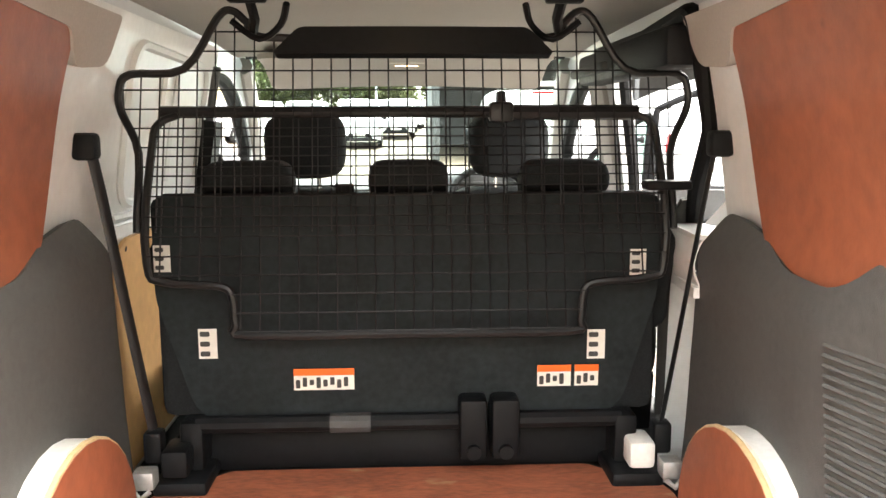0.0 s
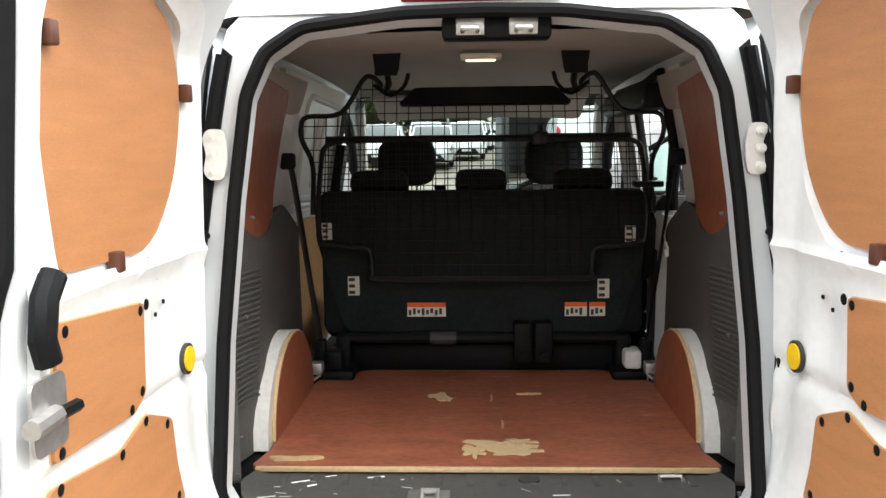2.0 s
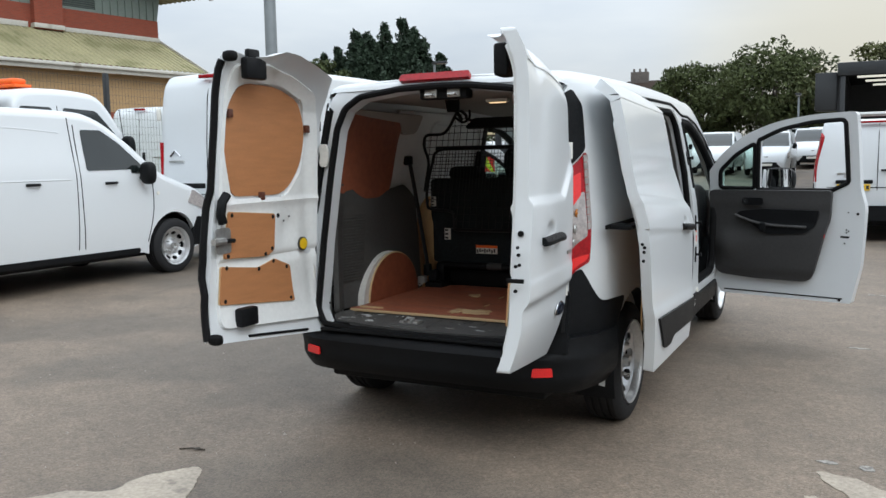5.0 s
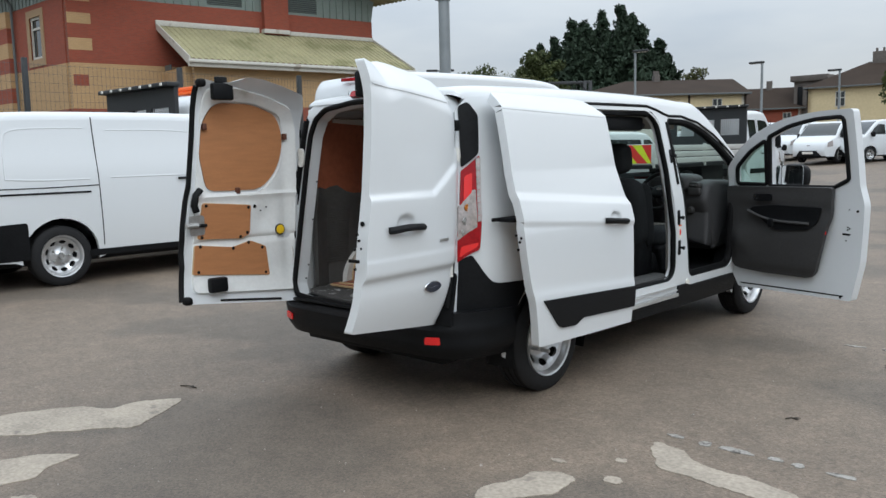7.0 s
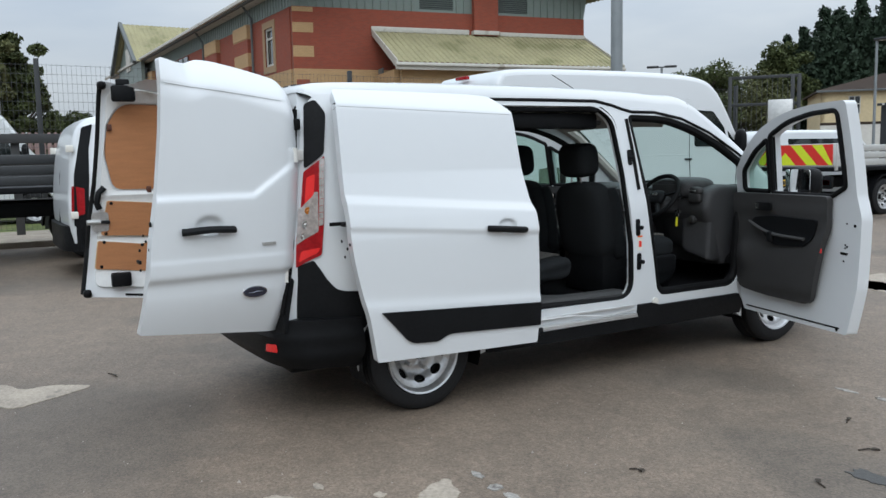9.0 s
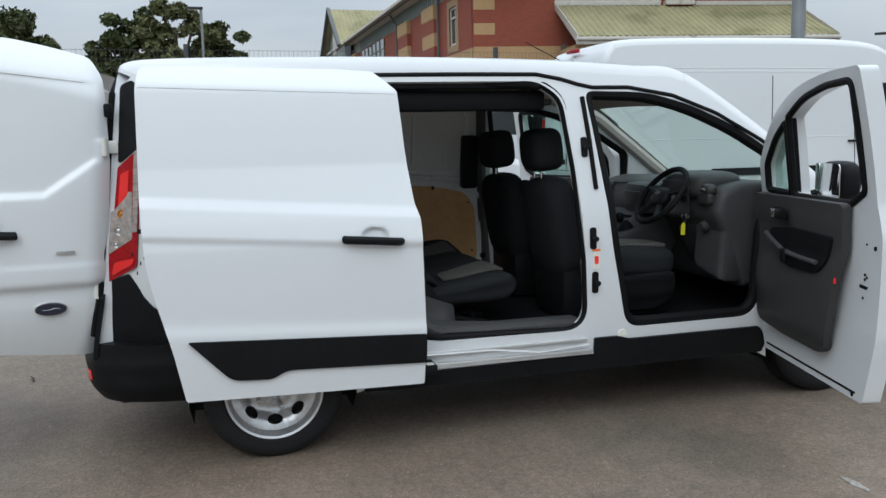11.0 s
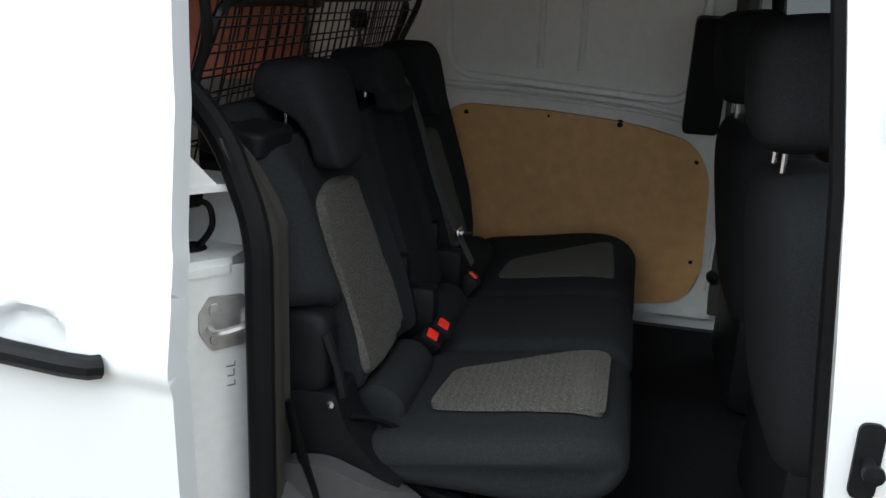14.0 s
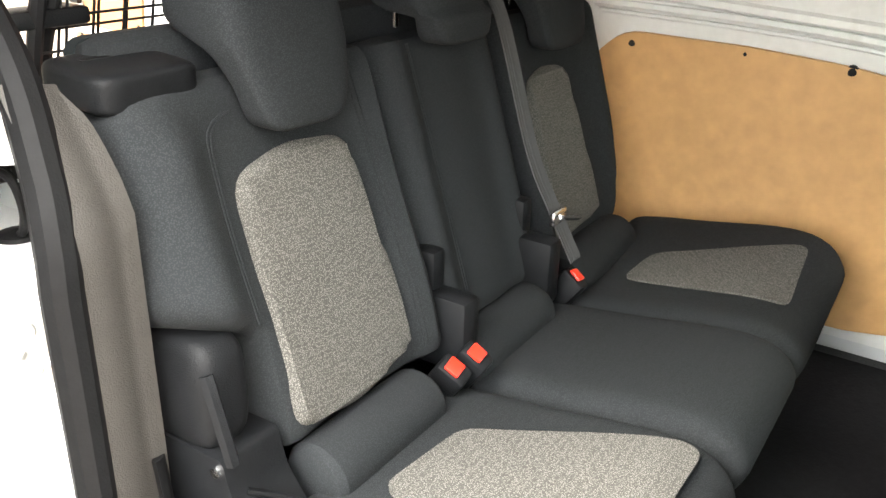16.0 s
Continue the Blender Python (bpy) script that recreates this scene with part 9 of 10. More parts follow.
house("timbered_house", "cream half-timbered house with long brown roof", (-36.2, 57.0), (-25.6, 66.5), 9.0, 6.1, 7.5, CREAM, 5.0, 0.0, ((7.5, 0.5, 0.5),))
house("cream_house", "cream rendered house with hipped roof and chimneys", (-24.6, 78.5), (-13.5, 80.0), 9.0, 6.9, 9.2, CREAM, 4.5, 3.5, ((4.8, 1.8, 0.9),), False)
house("brick_cottage", "small red-brick cottage with grey roof", (-32.5, 83), (-27.5, 85), 7.0, 5.4, 7.6, RED_BRICK, 0.0, 0.0, ((2, 0.6, 0.4),), False)
house("small_cottage", "low brown-roofed cottage behind bushes", (-28.6, 86), (-23.0, 88), 7.0, 4.6, 6.3, STONE_WALL, 0.0, 0.0, (), False)
tower = thing("stone_tower", "sooty square stone tower above bushes", "tower")
part("shaft", box(-28.3, -25.2, 85.0, 88.0, 0, 7.9, 0.05), STONE_WALL, tower)
part("parapet", box(-28.6, -24.9, 84.7, 88.3, 7.9, 8.5, 0.05), STONE_WALL, tower)
for i in range(3):
    part("louvre", box(-27.9 + i * 0.95, -27.4 + i * 0.95, 84.9, 85.02, 5.4, 7.4, 0.02), BLACK, tower)

# ---- trees ----
def leaves(rng, centres, per, spread, size, flatten=0.7, droop=0.0):
    """Small crossed leaf sprays gathered round centres."""
    c = np.repeat(np.array(centres), per, axis=0)
    k = len(c)
    d = rng.normal(size=(k, 3))
    d /= np.linalg.norm(d, axis=1)[:, None]
    p = c + d * (spread * rng.uniform(0.35, 1.0, (k, 1)) ** 0.6) * np.array([1, 1, flatten])
    a = rng.normal(size=(k, 3))
    a[:, 2] -= droop
    a /= np.linalg.norm(a, axis=1)[:, None]
    b = np.cross(a, rng.normal(size=(k, 3)))
    b /= np.linalg.norm(b, axis=1)[:, None]
    s = size * rng.uniform(0.5, 1.2, (k, 1))
    quad = np.stack([p - a * s, p + b * s * 0.45, p + a * s, p - b * s * 0.45], 1).reshape(-1, 3)
    return quad.tolist(), [(4 * i, 4 * i + 1, 4 * i + 2, 4 * i + 3) for i in range(k)]


def broadleaf(label, x, y, height, width, mat_, seed, per=190, lumps=95, low=0.22, group="trees round the yard", sparse=0.0):
    rng = np.random.default_rng(seed)
    th = thing("broadleaf_tree", label, "tree", group, (x, y, 0))
    trunk = tube([(0, 0, 0), (0.1, 0.05, height * 0.25), (-0.05, 0.1, height * 0.5), (0, 0, height * 0.8)], 0.028 * height, 8)
    for v in trunk.verts:
        k = 1 - 0.75 * v.co.z / height
        v.co.x, v.co.y = v.co.x * k, v.co.y * k
    centres = []
    while len(centres) < lumps:
        q = rng.uniform(-1, 1, 3)
        r = np.linalg.norm(q)
        if r > 1 or r < 0.25:
            continue
        e = 1 + 0.30 * noise.noise(Vector((q[0] * 2 + seed, q[1] * 2, q[2] * 2)))
        zz = (q[2] * e * 0.5 + 0.5) * (1 - low) + low
        centres.append((q[0] * e * width / 2 * 0.9, q[1] * e * width / 2 * 0.9, min(zz, 0.97) * height))
    limbs = [tube([(0, 0, height * (0.2 + 0.3 * rng.random())), (c[0] * 0.5, c[1] * 0.5, c[2] * 0.8), c], 0.008 * height, 5) for c in centres[::5]]
    part("trunk", merge(trunk, *limbs), BARK, th)
    v, f_ = leaves(rng, centres, int(per * (1 - sparse)), width * (0.12 - 0.03 * sparse), 0.12 + 0.007 * height)
    quick("crown", v, f_, mat_, th)
    return th


def conifer(x, y, height, width, seed):
    rng = np.random.default_rng(seed)
    th = thing("conifer_tree", "tall dark green conifer with ragged pointed top", "tree", "conifers behind the house", (x, y, 0))
    b = tube([(0, 0, 0), (0, 0, height * 0.5), (0, 0, height)], 0.25, 7)
    for v in b.verts:
        v.co.x *= 1 - 0.9 * v.co.z / height
        v.co.y *= 1 - 0.9 * v.co.z / height
    part("trunk", b, BARK, th)
    lean = rng.normal(size=2) * 0.02 * height
    tips = [(0.0, 0.0, 1.0)] + [(rng.uniform(-0.22, 0.22) * width, rng.uniform(-0.22, 0.22) * width, rng.uniform(0.80, 0.95)) for _ in range(4)]
    centres = []
    for tx, ty, th_ in tips:
        top = height * th_
        for i in range(34):
            z = top * (0.12 + 0.88 * (i / 33) ** 0.75)
            k = 1 - z / top
            reach = width * (0.5 if tx == 0 else 0.34) * min(1.0, 1.7 * k ** 0.85) * rng.uniform(0.7, 1.15)
            for j in range(3 + int(5 * min(1.0, 2 * k))):
                a = rng.uniform(0, 2 * math.pi)
                for q in (1.0, 0.62):
                    centres.append((tx + lean[0] * z / height + q * reach * math.cos(a), ty + lean[1] * z / height + q * reach * math.sin(a), z + 0.10 * q * reach * rng.uniform(-1, 2.2)))
        centres += [(tx, ty, top * (1 + 0.004 * j)) for j in range(-4, 5)]
    v, f_ = leaves(rng, centres, 9, 0.42, 0.34, 1.2, -1.0)
    quick("crown", v, f_, CONIFER, th)


def bearing(x, y, az, dist):
    return x - dist * math.sin(radians(az)), y + dist * math.cos(radians(az))


for i, (az, el, dist, w) in enumerate(((36.2, 7.4, 100, 6.0), (34.9, 8.5, 98, 6.5), (33.6, 8.3, 102, 7.0), (32.4, 8.9, 99, 6.5), (31.0, 9.2, 101, 7.0), (29.9, 8.6, 98, 6.5), (28.9, 7.7, 102, 6.5), (27.9, 6.9, 99, 6.0), (27.1, 6.0, 101, 5.0), (33.0, 7.3, 94, 7.0), (30.4, 7.2, 94, 7.0), (28.4, 6.2, 95, 6.0), (35.2, 6.6, 95, 6.5))):
    px, py = bearing(4.0, -3.0, 31.2 + (az - 31.2) * 0.82, dist)
    conifer(px, py, 1.0 + dist * math.tan(radians(el + 0.1)), w * 1.05, 20 + i)
for i, (ex, ey, az, el, dist, w, mat_, sp, lb) in enumerate((
        (3.8, -3.2, 36.2, 6.7, 92, 7.0, LEAF, 0.0, "dense dull-green broadleaf tree beside conifers"),
        (3.8, -3.2, 26.4, 5.2, 104, 7.0, LEAF_PALE, 0.3, "thin pale broadleaf tree beside conifers"),
        (4.89, -1.37, 42.4, 5.6, 85, 9.0, LEAF, 0.0, "round green broadleaf tree beyond fence"),
        (4.89, -1.37, 40.0, 4.9, 90, 13.0, LEAF_PALE, 0.1, "olive broadleaf tree beyond fence"),
        (1.5, -3.5, 4.9, 6.8, 62, 10.5, LEAF, 0.0, "large dense broadleaf tree beyond parked vans"),
        (1.5, -3.5, 2.8, 5.4, 60, 4.5, LEAF_PALE, 0.45, "thin broadleaf tree beyond parked vans"),
        (1.5, -3.5, 9.6, 5.9, 66, 8.0, LEAF, 0.0, "dark round broadleaf tree beyond parked vans"),
        (1.08, -3.23, -3.1, 7.2, 55, 6.5, LEAF_PALE, 0.35, "open-crowned tree behind dark canopy"),
        (1.08, -3.23, -6.0, 7.0, 56, 6.0, LEAF_PALE, 0.45, "open-crowned tree behind dark canopy"),
        (1.5, -3.5, 0.9, 4.2, 95, 9.0, LEAF_PALE, 0.3, "pale distant broadleaf tree"),
        (4.33, 1.0, 105.6, 10.6, 50, 9.0, LEAF, 0.1, "green broadleaf tree above cladding wall"),
        (4.33, 1.0, 101.4, 8.8, 52, 4.6, LEAF, 0.2, "green broadleaf tree above cladding wall"),
        (4.33, 1.0, 95.0, 9.0, 50, 4.6, LEAF, 0.0, "dark green broadleaf tree behind mesh fence"),
        (4.33, 1.0, 92.0, 9.9, 48, 4.4, LEAF_PALE, 0.4, "tall sparse broadleaf tree behind mesh fence"),
        (4.33, 1.0, 89.4, 7.9, 50, 4.2, LEAF, 0.1, "green broadleaf tree behind mesh fence"),
        (4.89, -1.37, 83.7, 3.1, 60, 5.0, LEAF, 0.0, "low bushy tree beyond mesh fence"))):
    px, py = bearing(ex, ey, az, dist)
    broadleaf(lb, px, py, 1.45 + dist * math.tan(radians(el)), w, mat_, 60 + i, sparse=sp)
hedge_rng = np.random.default_rng(5)
hv = []
for i in range(95):
    az = 26 - i * 0.24
    px, py = bearing(3.8, -3.2, az, 72 + 2 * math.sin(i))
    h = 2.6 + 1.1 * noise.noise(Vector((i * 0.21, 3.0, 0))) - 0.02 * i
    for k in range(5):
        hv.append((px + hedge_rng.normal() * 0.8, py + hedge_rng.normal(), 0.4 + h * k / 4.6))
v, f_ = leaves(hedge_rng, hv, 26, 0.9, 0.34)
tagged(quick("hedge", v, f_, HEDGE), "rough dark green hedge along far boundary", "hedge", kind="stuff")

# ---- fences and barriers ----
fence = thing("mesh_fence", "tall dark welded-mesh security fence on steel posts", "fence")
for i in range(-6, 7):
    y = 0.3 + 3.65 * i
    part("post", box(-15.06, -14.94, y - 0.05, y + 0.05, 0, 3.7, 0.008), DARK_STEEL, fence)
    if i < 6:
        b = bmesh.new()
        for k in range(1, 37):
            tube([(-15, y + k * 0.0986, 0.05), (-15, y + k * 0.0986, 3.6)], 0.0032, 4, bm=b)
        for k in range(19):
            tube([(-14.993, y + 0.05, 0.06 + k * 0.195), (-14.993, y + 3.6, 0.06 + k * 0.195)], 0.004, 4, bm=b)
        part("mesh_panel", b, MESH_WIRE, fence, smooth=0)
barrier = thing("rail_barrier", "dark four-rail barrier on posts before mesh fence", "barrier")
for z in (0.70, 1.10, 1.52, 1.95):
    part("rail", box(-13.1, -13.02, -12, 9.2, z - 0.09, z + 0.09, 0.01), TIMBER, barrier)
for i in range(10):
    part("post", box(-13.22, -13.1, -11.9 + i * 2.3, -11.75 + i * 2.3, 0, 2.05, 0.01), TIMBER, barrier)
paling = thing("paling_fence", "dull pink-brown vertical paling fence", "fence")
pale_mesh = mesh_of(merge(box(-0.04, 0.04, -0.06, 0.06, 0.1, 2.25, 0.01), box(-0.02, 0.02, -0.04, 0.04, 2.22, 2.38, 0.01)), PALISADE, 0)
for i in range(150):
    ob = new("pale", pale_mesh)
    ob.parent = paling
    ob.location = (-22.0, -4 + i * 0.17, 0)
for z in (0.6, 1.9):
    part("cross_rail", box(-22.1, -22.05, -4, 21.6, z, z + 0.12, 0.01), PALISADE, paling)
patch("grass_verge", [(-24, -30), (-14.2, -30), (-14.3, -10), (-14.1, 4), (-14.2, 24), (-24, 24)], GRASS, 0.05, "rough grass verge behind the barrier", "grass")
part("kerb", box(-11.35, -11.2, -14, 14, -0.02, 0.11, 0.02), CEMENT, None)
tagged(bpy.data.objects["kerb"], "pale concrete kerb along the bay", "kerb", kind="structure")
patch("footway", [(-14.1, -30), (-11.36, -30), (-11.36, 24), (-14.1, 24)], CEMENT, 0.09, "pale worn concrete strip behind the kerb", "pavement")

cladding = thing("cladding_wall", "beige ribbed metal wall on a pale base", "wall")
v, f_ = ribbed(70, 6.2, 0.25, 0.03, facing((35, -12.0, 0.45), (-1, 0, 0), (0, 0, 1)))
quick("cladding_sheet", v, f_, BEIGE_CLAD, cladding)
part("base_course", box(-35, 35, -12.3, -11.93, 0, 0.45, 0.02), FASCIA, cladding)
part("wall_core", box(-35, 35, -12.3, -12.05, 0.45, 6.6, 0.0), BEIGE_CLAD, cladding)
patch("wall_grass", blot(-3, -11.1, 30, 0.8, 4.0, 0.25, 80), GRASS, 0.03, "thin mossy grass strip along wall base", "grass")

# ---- poles ----
def pole(name, label, x, y, h, r, head, turn=0.0):
    th = thing(name, label, "lamp post", "", (x, y, rise(y)), turn)
    h = h - rise(y)
    part("shaft", lathe([(0, r * 1.5), (1.2, r * 1.5), (1.25, r), (h, r * 0.85), (h + 0.01, 0)], 14, "z"), GALV, th)
    part("foot_plate", box(-r * 2, r * 2, -r * 2, r * 2, 0, 0.03, 0.005), GALV, th)
    if head == "cameras":
        part("cross_arm", merge(tube([(-0.75, 0, 5.85), (0.75, 0, 5.9)], 0.035, 6), tube([(-0.25, 0, 5.65), (0.3, 0, 5.65)], 0.03, 6)), DARK_STEEL, th)
        for s, z, tilt in ((-0.75, 5.82, 12), (0.62, 5.95, -35)):
            c = part("camera_housing", moved(box(-0.26, 0.26, -0.09, 0.09, -0.07, 0.07, 0.02), pose(s, 0, z, 0, tilt, 0)), DARK_STEEL, th, "dark camera housing")
            part("lens_hood", moved(box(-0.30, 0.30, -0.11, 0.11, 0.07, 0.09, 0.005), pose(s, 0, z, 0, tilt, 0)), DARK_STEEL, c)
        part("bracket_band", lathe([(5.6, r * 1.1), (6.1, r * 1.1)], 14, "z"), GALV, th)
    elif head == "lamp":
        part("lamp_head", merge(box(-0.75, 0.1, -0.14, 0.14, h - 0.02, h + 0.10, 0.03), tube([(0, 0, h - 0.2), (0, 0, h)], r * 0.8, 8)), DARK_STEEL, th)
        part("lamp_lens", box(-0.70, -0.15, -0.10, 0.10, h - 0.035, h - 0.02, 0.005), FASCIA, th)
    elif head == "twin":
        for s in (-1, 1):
            part("lamp_head", box(s * 0.2, s * 1.0, -0.16, 0.16, h - 0.02, h + 0.12, 0.03), DARK_STEEL, th)
        part("lamp_arm", tube([(-0.3, 0, h + 0.03), (0.3, 0, h + 0.03)], 0.04, 6), DARK_STEEL, th)
    return th


pole("camera_pole", "grey steel pole carrying security cameras", -11.9, 13.9, 8.2, 0.165, "cameras", 20)
px, py = bearing(4.45, -2.41, 31.0, 46)
pole("lamp_post", "grey steel lamp post with flat head", px, py, 1.44 + 46 * math.tan(radians(6.4)), 0.07, "lamp", 180)
px, py = bearing(4.45, -2.41, 22.9, 52)
pole("lamp_post", "grey steel lamp post with flat head", px, py, 1.44 + 52 * math.tan(radians(5.3)), 0.08, "lamp")
px, py = bearing(3.78, -3.23, 17.4, 62)
pole("lamp_post", "grey steel lamp post with flat head", px, py, 1.47 + 62 * math.tan(radians(4.5)), 0.08, "lamp")
px, py = bearing(1.08, -3.23, -9.0, 42)
pole("tall_mast", "tall grey mast behind the canopy", px, py, 1.45 + 42 * math.tan(radians(9.8)), 0.13, "plain")
px, py = bearing(1.08, -3.23, -6.4, 42)
pole("thin_mast", "thin dark mast behind the canopy", px, py, 1.45 + 42 * math.tan(radians(6.5)), 0.05, "plain")
px, py = bearing(4.89, -1.37, 44.8, 60)
pole("twin_lamp_post", "lamp post with two flat heads", px, py, 1.43 + 60 * math.tan(radians(5.6)), 0.09, "twin", 45)
px, py = bearing(1.5, -3.5, 3.55, 52)
pole("lamp_post", "grey lamp post among parked vans", px, py, 1.44 + 52 * math.tan(radians(3.6)), 0.07, "lamp", 90)
px, py = bearing(4.33, 1.0, 90.3, 46)
pole("lamp_post", "grey lamp post among trees", px, py, 1.44 + 46 * math.tan(radians(8.8)), 0.08, "lamp", 90)

gantry = thing("steel_gantry", "dark open steel gantry with grey cabinet", "gantry")
gx, gy = bearing(4.89, -1.37, 38.6, 30)
m = facing((gx, gy, 0), (math.cos(radians(38.6)), math.sin(radians(38.6)), 0), (0, 0, 1))
for u in (-1.0, 0.95, 1.15):
    part("upright", box(u - 0.06, u + 0.06, 0, 3.95, -0.06, 0.06, 0.01, None, m), DARK_STEEL, gantry)
for z in (3.9, 3.0, 2.0):
    part("cross_bar", box(-1.0, 1.15, z - 0.05, z + 0.05, -0.05, 0.05, 0.01, None, m), DARK_STEEL, gantry)
b = bmesh.new()
for k in range(13):
    tube([m @ Vector((-0.95 + k * 0.16, 2.0, 0)), m @ Vector((-0.95 + k * 0.16, 3.9, 0))], 0.006, 4, bm=b)
part("mesh_panel", b, MESH_WIRE, gantry, smooth=0)
part("cabinet", box(0.2, 0.95, 1.6, 3.1, 0.1, 0.7, 0.03, None, m), ZINC, gantry, "grey steel cabinet")

# ---- dropside trucks ----
CABROWS = [(0.0, 0.55), (-0.02, 1.3), (0.03, 1.9), (0.14, 2.13), (0.4, 2.22), (1.1, 2.22), (1.45, 2.12), (1.75, 1.7), (2.0, 1.35), (2.25, 1.2), (2.5, 1.05), (2.62, 0.8), (2.65, 0.5), (2.58, 0.33)]


def dropside(name, label, at, turn=0.0, chevrons=True, boards=None):
    """A crew-cab truck: cab, dropside body, mesh headboard and wheels."""
    boards = boards or DROPSIDE
    th = thing(name, label, "truck")
    y0 = 5.0
    rows = outline_of([(y + y0, z) for y, z in CABROWS], 5)
    ends = curve_of([(y0, 1.0), (y0 + 1.2, 1.0), (y0 + 1.9, 0.96), (y0 + 2.45, 0.87), (y0 + 2.65, 0.75)])
    tum = curve_of([(0.2, 0.96), (0.6, 1.0), (1.2, 0.99), (1.8, 0.90), (2.3, 0.82)])
    hw = lambda y, z: 0.99 * ends(y) * tum(z)
    part("cab_skin", strip(rows, hw, 0.10), PAINT, th, "white cab")
    rim = [(y - ny * 0.10, z - nz * 0.10) for y, z, ny, nz in rows]
    wy, r = y0 + 1.7, 0.35
    line = rim + [(rim[-1][0], 0.3), (wy + r + 0.16, 0.3)] + arch(wy, r, r + 0.085, -8, 188) + [(wy - r - 0.16, 0.3), (rim[0][0], 0.3)]
    for s in (-1, 1):
        part("cab_side", sheet(line, lambda y, z, s=s: (s * hw(y, z), y, z), 0.05 * s, (), 0.28, 0.12), PAINT, th)
        for pts in ([(0.16, 1.32), (0.16, 1.98), (0.62, 1.98), (0.62, 1.32)], [(0.78, 1.32), (0.78, 1.98), (1.30, 1.96), (1.62, 1.60), (1.74, 1.32)]):
            part("side_window", sheet(rounded([(a + y0, b) for a, b in pts], 0.05), lambda y, z, s=s: (s * (hw(y, z) + 0.006), y, z), 0.01 * s, (), 0.3, 0.15), DARKGLASS, th)
        for k in (0.70, 1.72):
            part("panel_gap", tube([(s * (hw(y0 + k, z) + 0.001), y0 + k, z) for z in (2.0, 1.3, 0.8, 0.5)], 0.006, 5), RUBBER, th)
        part("side_strip", sheet(rect(y0 + 0.1, y0 + 1.2, 0.62, 0.74), lambda y, z, s=s: (s * (hw(y, z) + 0.012), y, z), 0.02 * s, (), 0.3), BLACK, th)
        part("headlamp", sheet(rounded([(y0 + 2.2, 0.92), (y0 + 2.55, 0.84), (y0 + 2.5, 1.02), (y0 + 2.25, 1.16)], 0.03), lambda y, z, s=s: (s * (hw(y, z) + 0.008), y, z), 0.04 * s, (), 0.08, 0.06), CLEAR_LENS, th)
        handle(th, hw, y0 + 0.9, 1.12, s)
        wheel(th, s * 0.85, wy, r, 0.21, s, 0.23)
        wheel(th, s * 0.85, 1.75, r, 0.21, s, 0.23)
        part("mud_guard", sheet(arch(1.75, r, r + 0.10, 0, 180) + arch(1.75, r, r + 0.07, 0, 180)[::-1], lambda y, z, s=s: (s * 0.98, y, z), 0.26 * s), BLACK, th)
        for k in range(3):
            part("side_board", box(s * 1.03, s * 1.055, 0.05, 4.75, 0.98 + k * 0.135, 1.10 + k * 0.135, 0.012), boards, th)
        for y in (0.02, 2.4, 4.72):
            part("board_post", box(s * 1.0, s * 1.06, y, y + 0.07, 0.9, 1.40, 0.008), boards, th)
        part("tail_lamp", box(s * 0.62, s * 0.98, -0.02, 0.04, 0.62, 0.74, 0.015), RED_LENS, th)
    mirrors(th, hw, y0 + 1.66, 1.45, (0.16, 0.18, 0.36))
    part("windscreen", strip([q for q in rows if y0 + 1.35 < q[0] < y0 + 2.1 and q[1] > 1.0], hw, 0.10, 0.006, 0.08), DARKGLASS, th)
    part("deck", box(-1.03, 1.03, 0.0, 4.78, 0.88, 0.96, 0.01), BLACK, th)
    part("chassis", merge(box(-0.45, -0.33, 0.1, 5.2, 0.55, 0.75, 0.01), box(0.33, 0.45, 0.1, 5.2, 0.55, 0.75, 0.01), box(-0.9, 0.9, 1.66, 1.84, 0.28, 0.42, 0.03), box(-0.7, 0.7, 3.0, 4.2, 0.45, 0.88, 0.03)), BLACK, th)
    part("headboard", sheet(rect(-1.03, 1.03, 0.96, 2.28), lambda x, z: (x, 4.72, z), 0.06, [rect(-0.85, -0.35, 1.6, 2.0), rect(-0.2, 0.2, 1.6, 2.0), rect(0.35, 0.85, 1.6, 2.0)]), DARK_STEEL, th, "dark steel headboard with mesh windows", 0)
    b = bmesh.new()
    for k in range(36):
        tube([(-0.86 + k * 0.049, 4.75, 1.58), (-0.86 + k * 0.049, 4.75, 2.02)], 0.006, 4, bm=b)
    for k in range(9):
        tube([(-0.86, 4.755, 1.60 + k * 0.05), (0.86, 4.755, 1.60 + k * 0.05)], 0.006, 4, bm=b)
    part("headboard_mesh", b, ZINC, th, smooth=0)
    part("headboard_cap", box(-1.06, 1.06, 4.60, 4.80, 2.28, 2.34, 0.01), DARK_STEEL, th)
    for k in range(7):
        part("marker", box(-0.9 + k * 0.3 - 0.025, -0.9 + k * 0.3 + 0.025, 4.58, 4.62, 2.29, 2.33, 0.01), PAPER, th)
    board = part("tail_board", box(-1.05, 1.05, -0.02, 0.03, 0.98, 1.40, 0.01), boards, th)
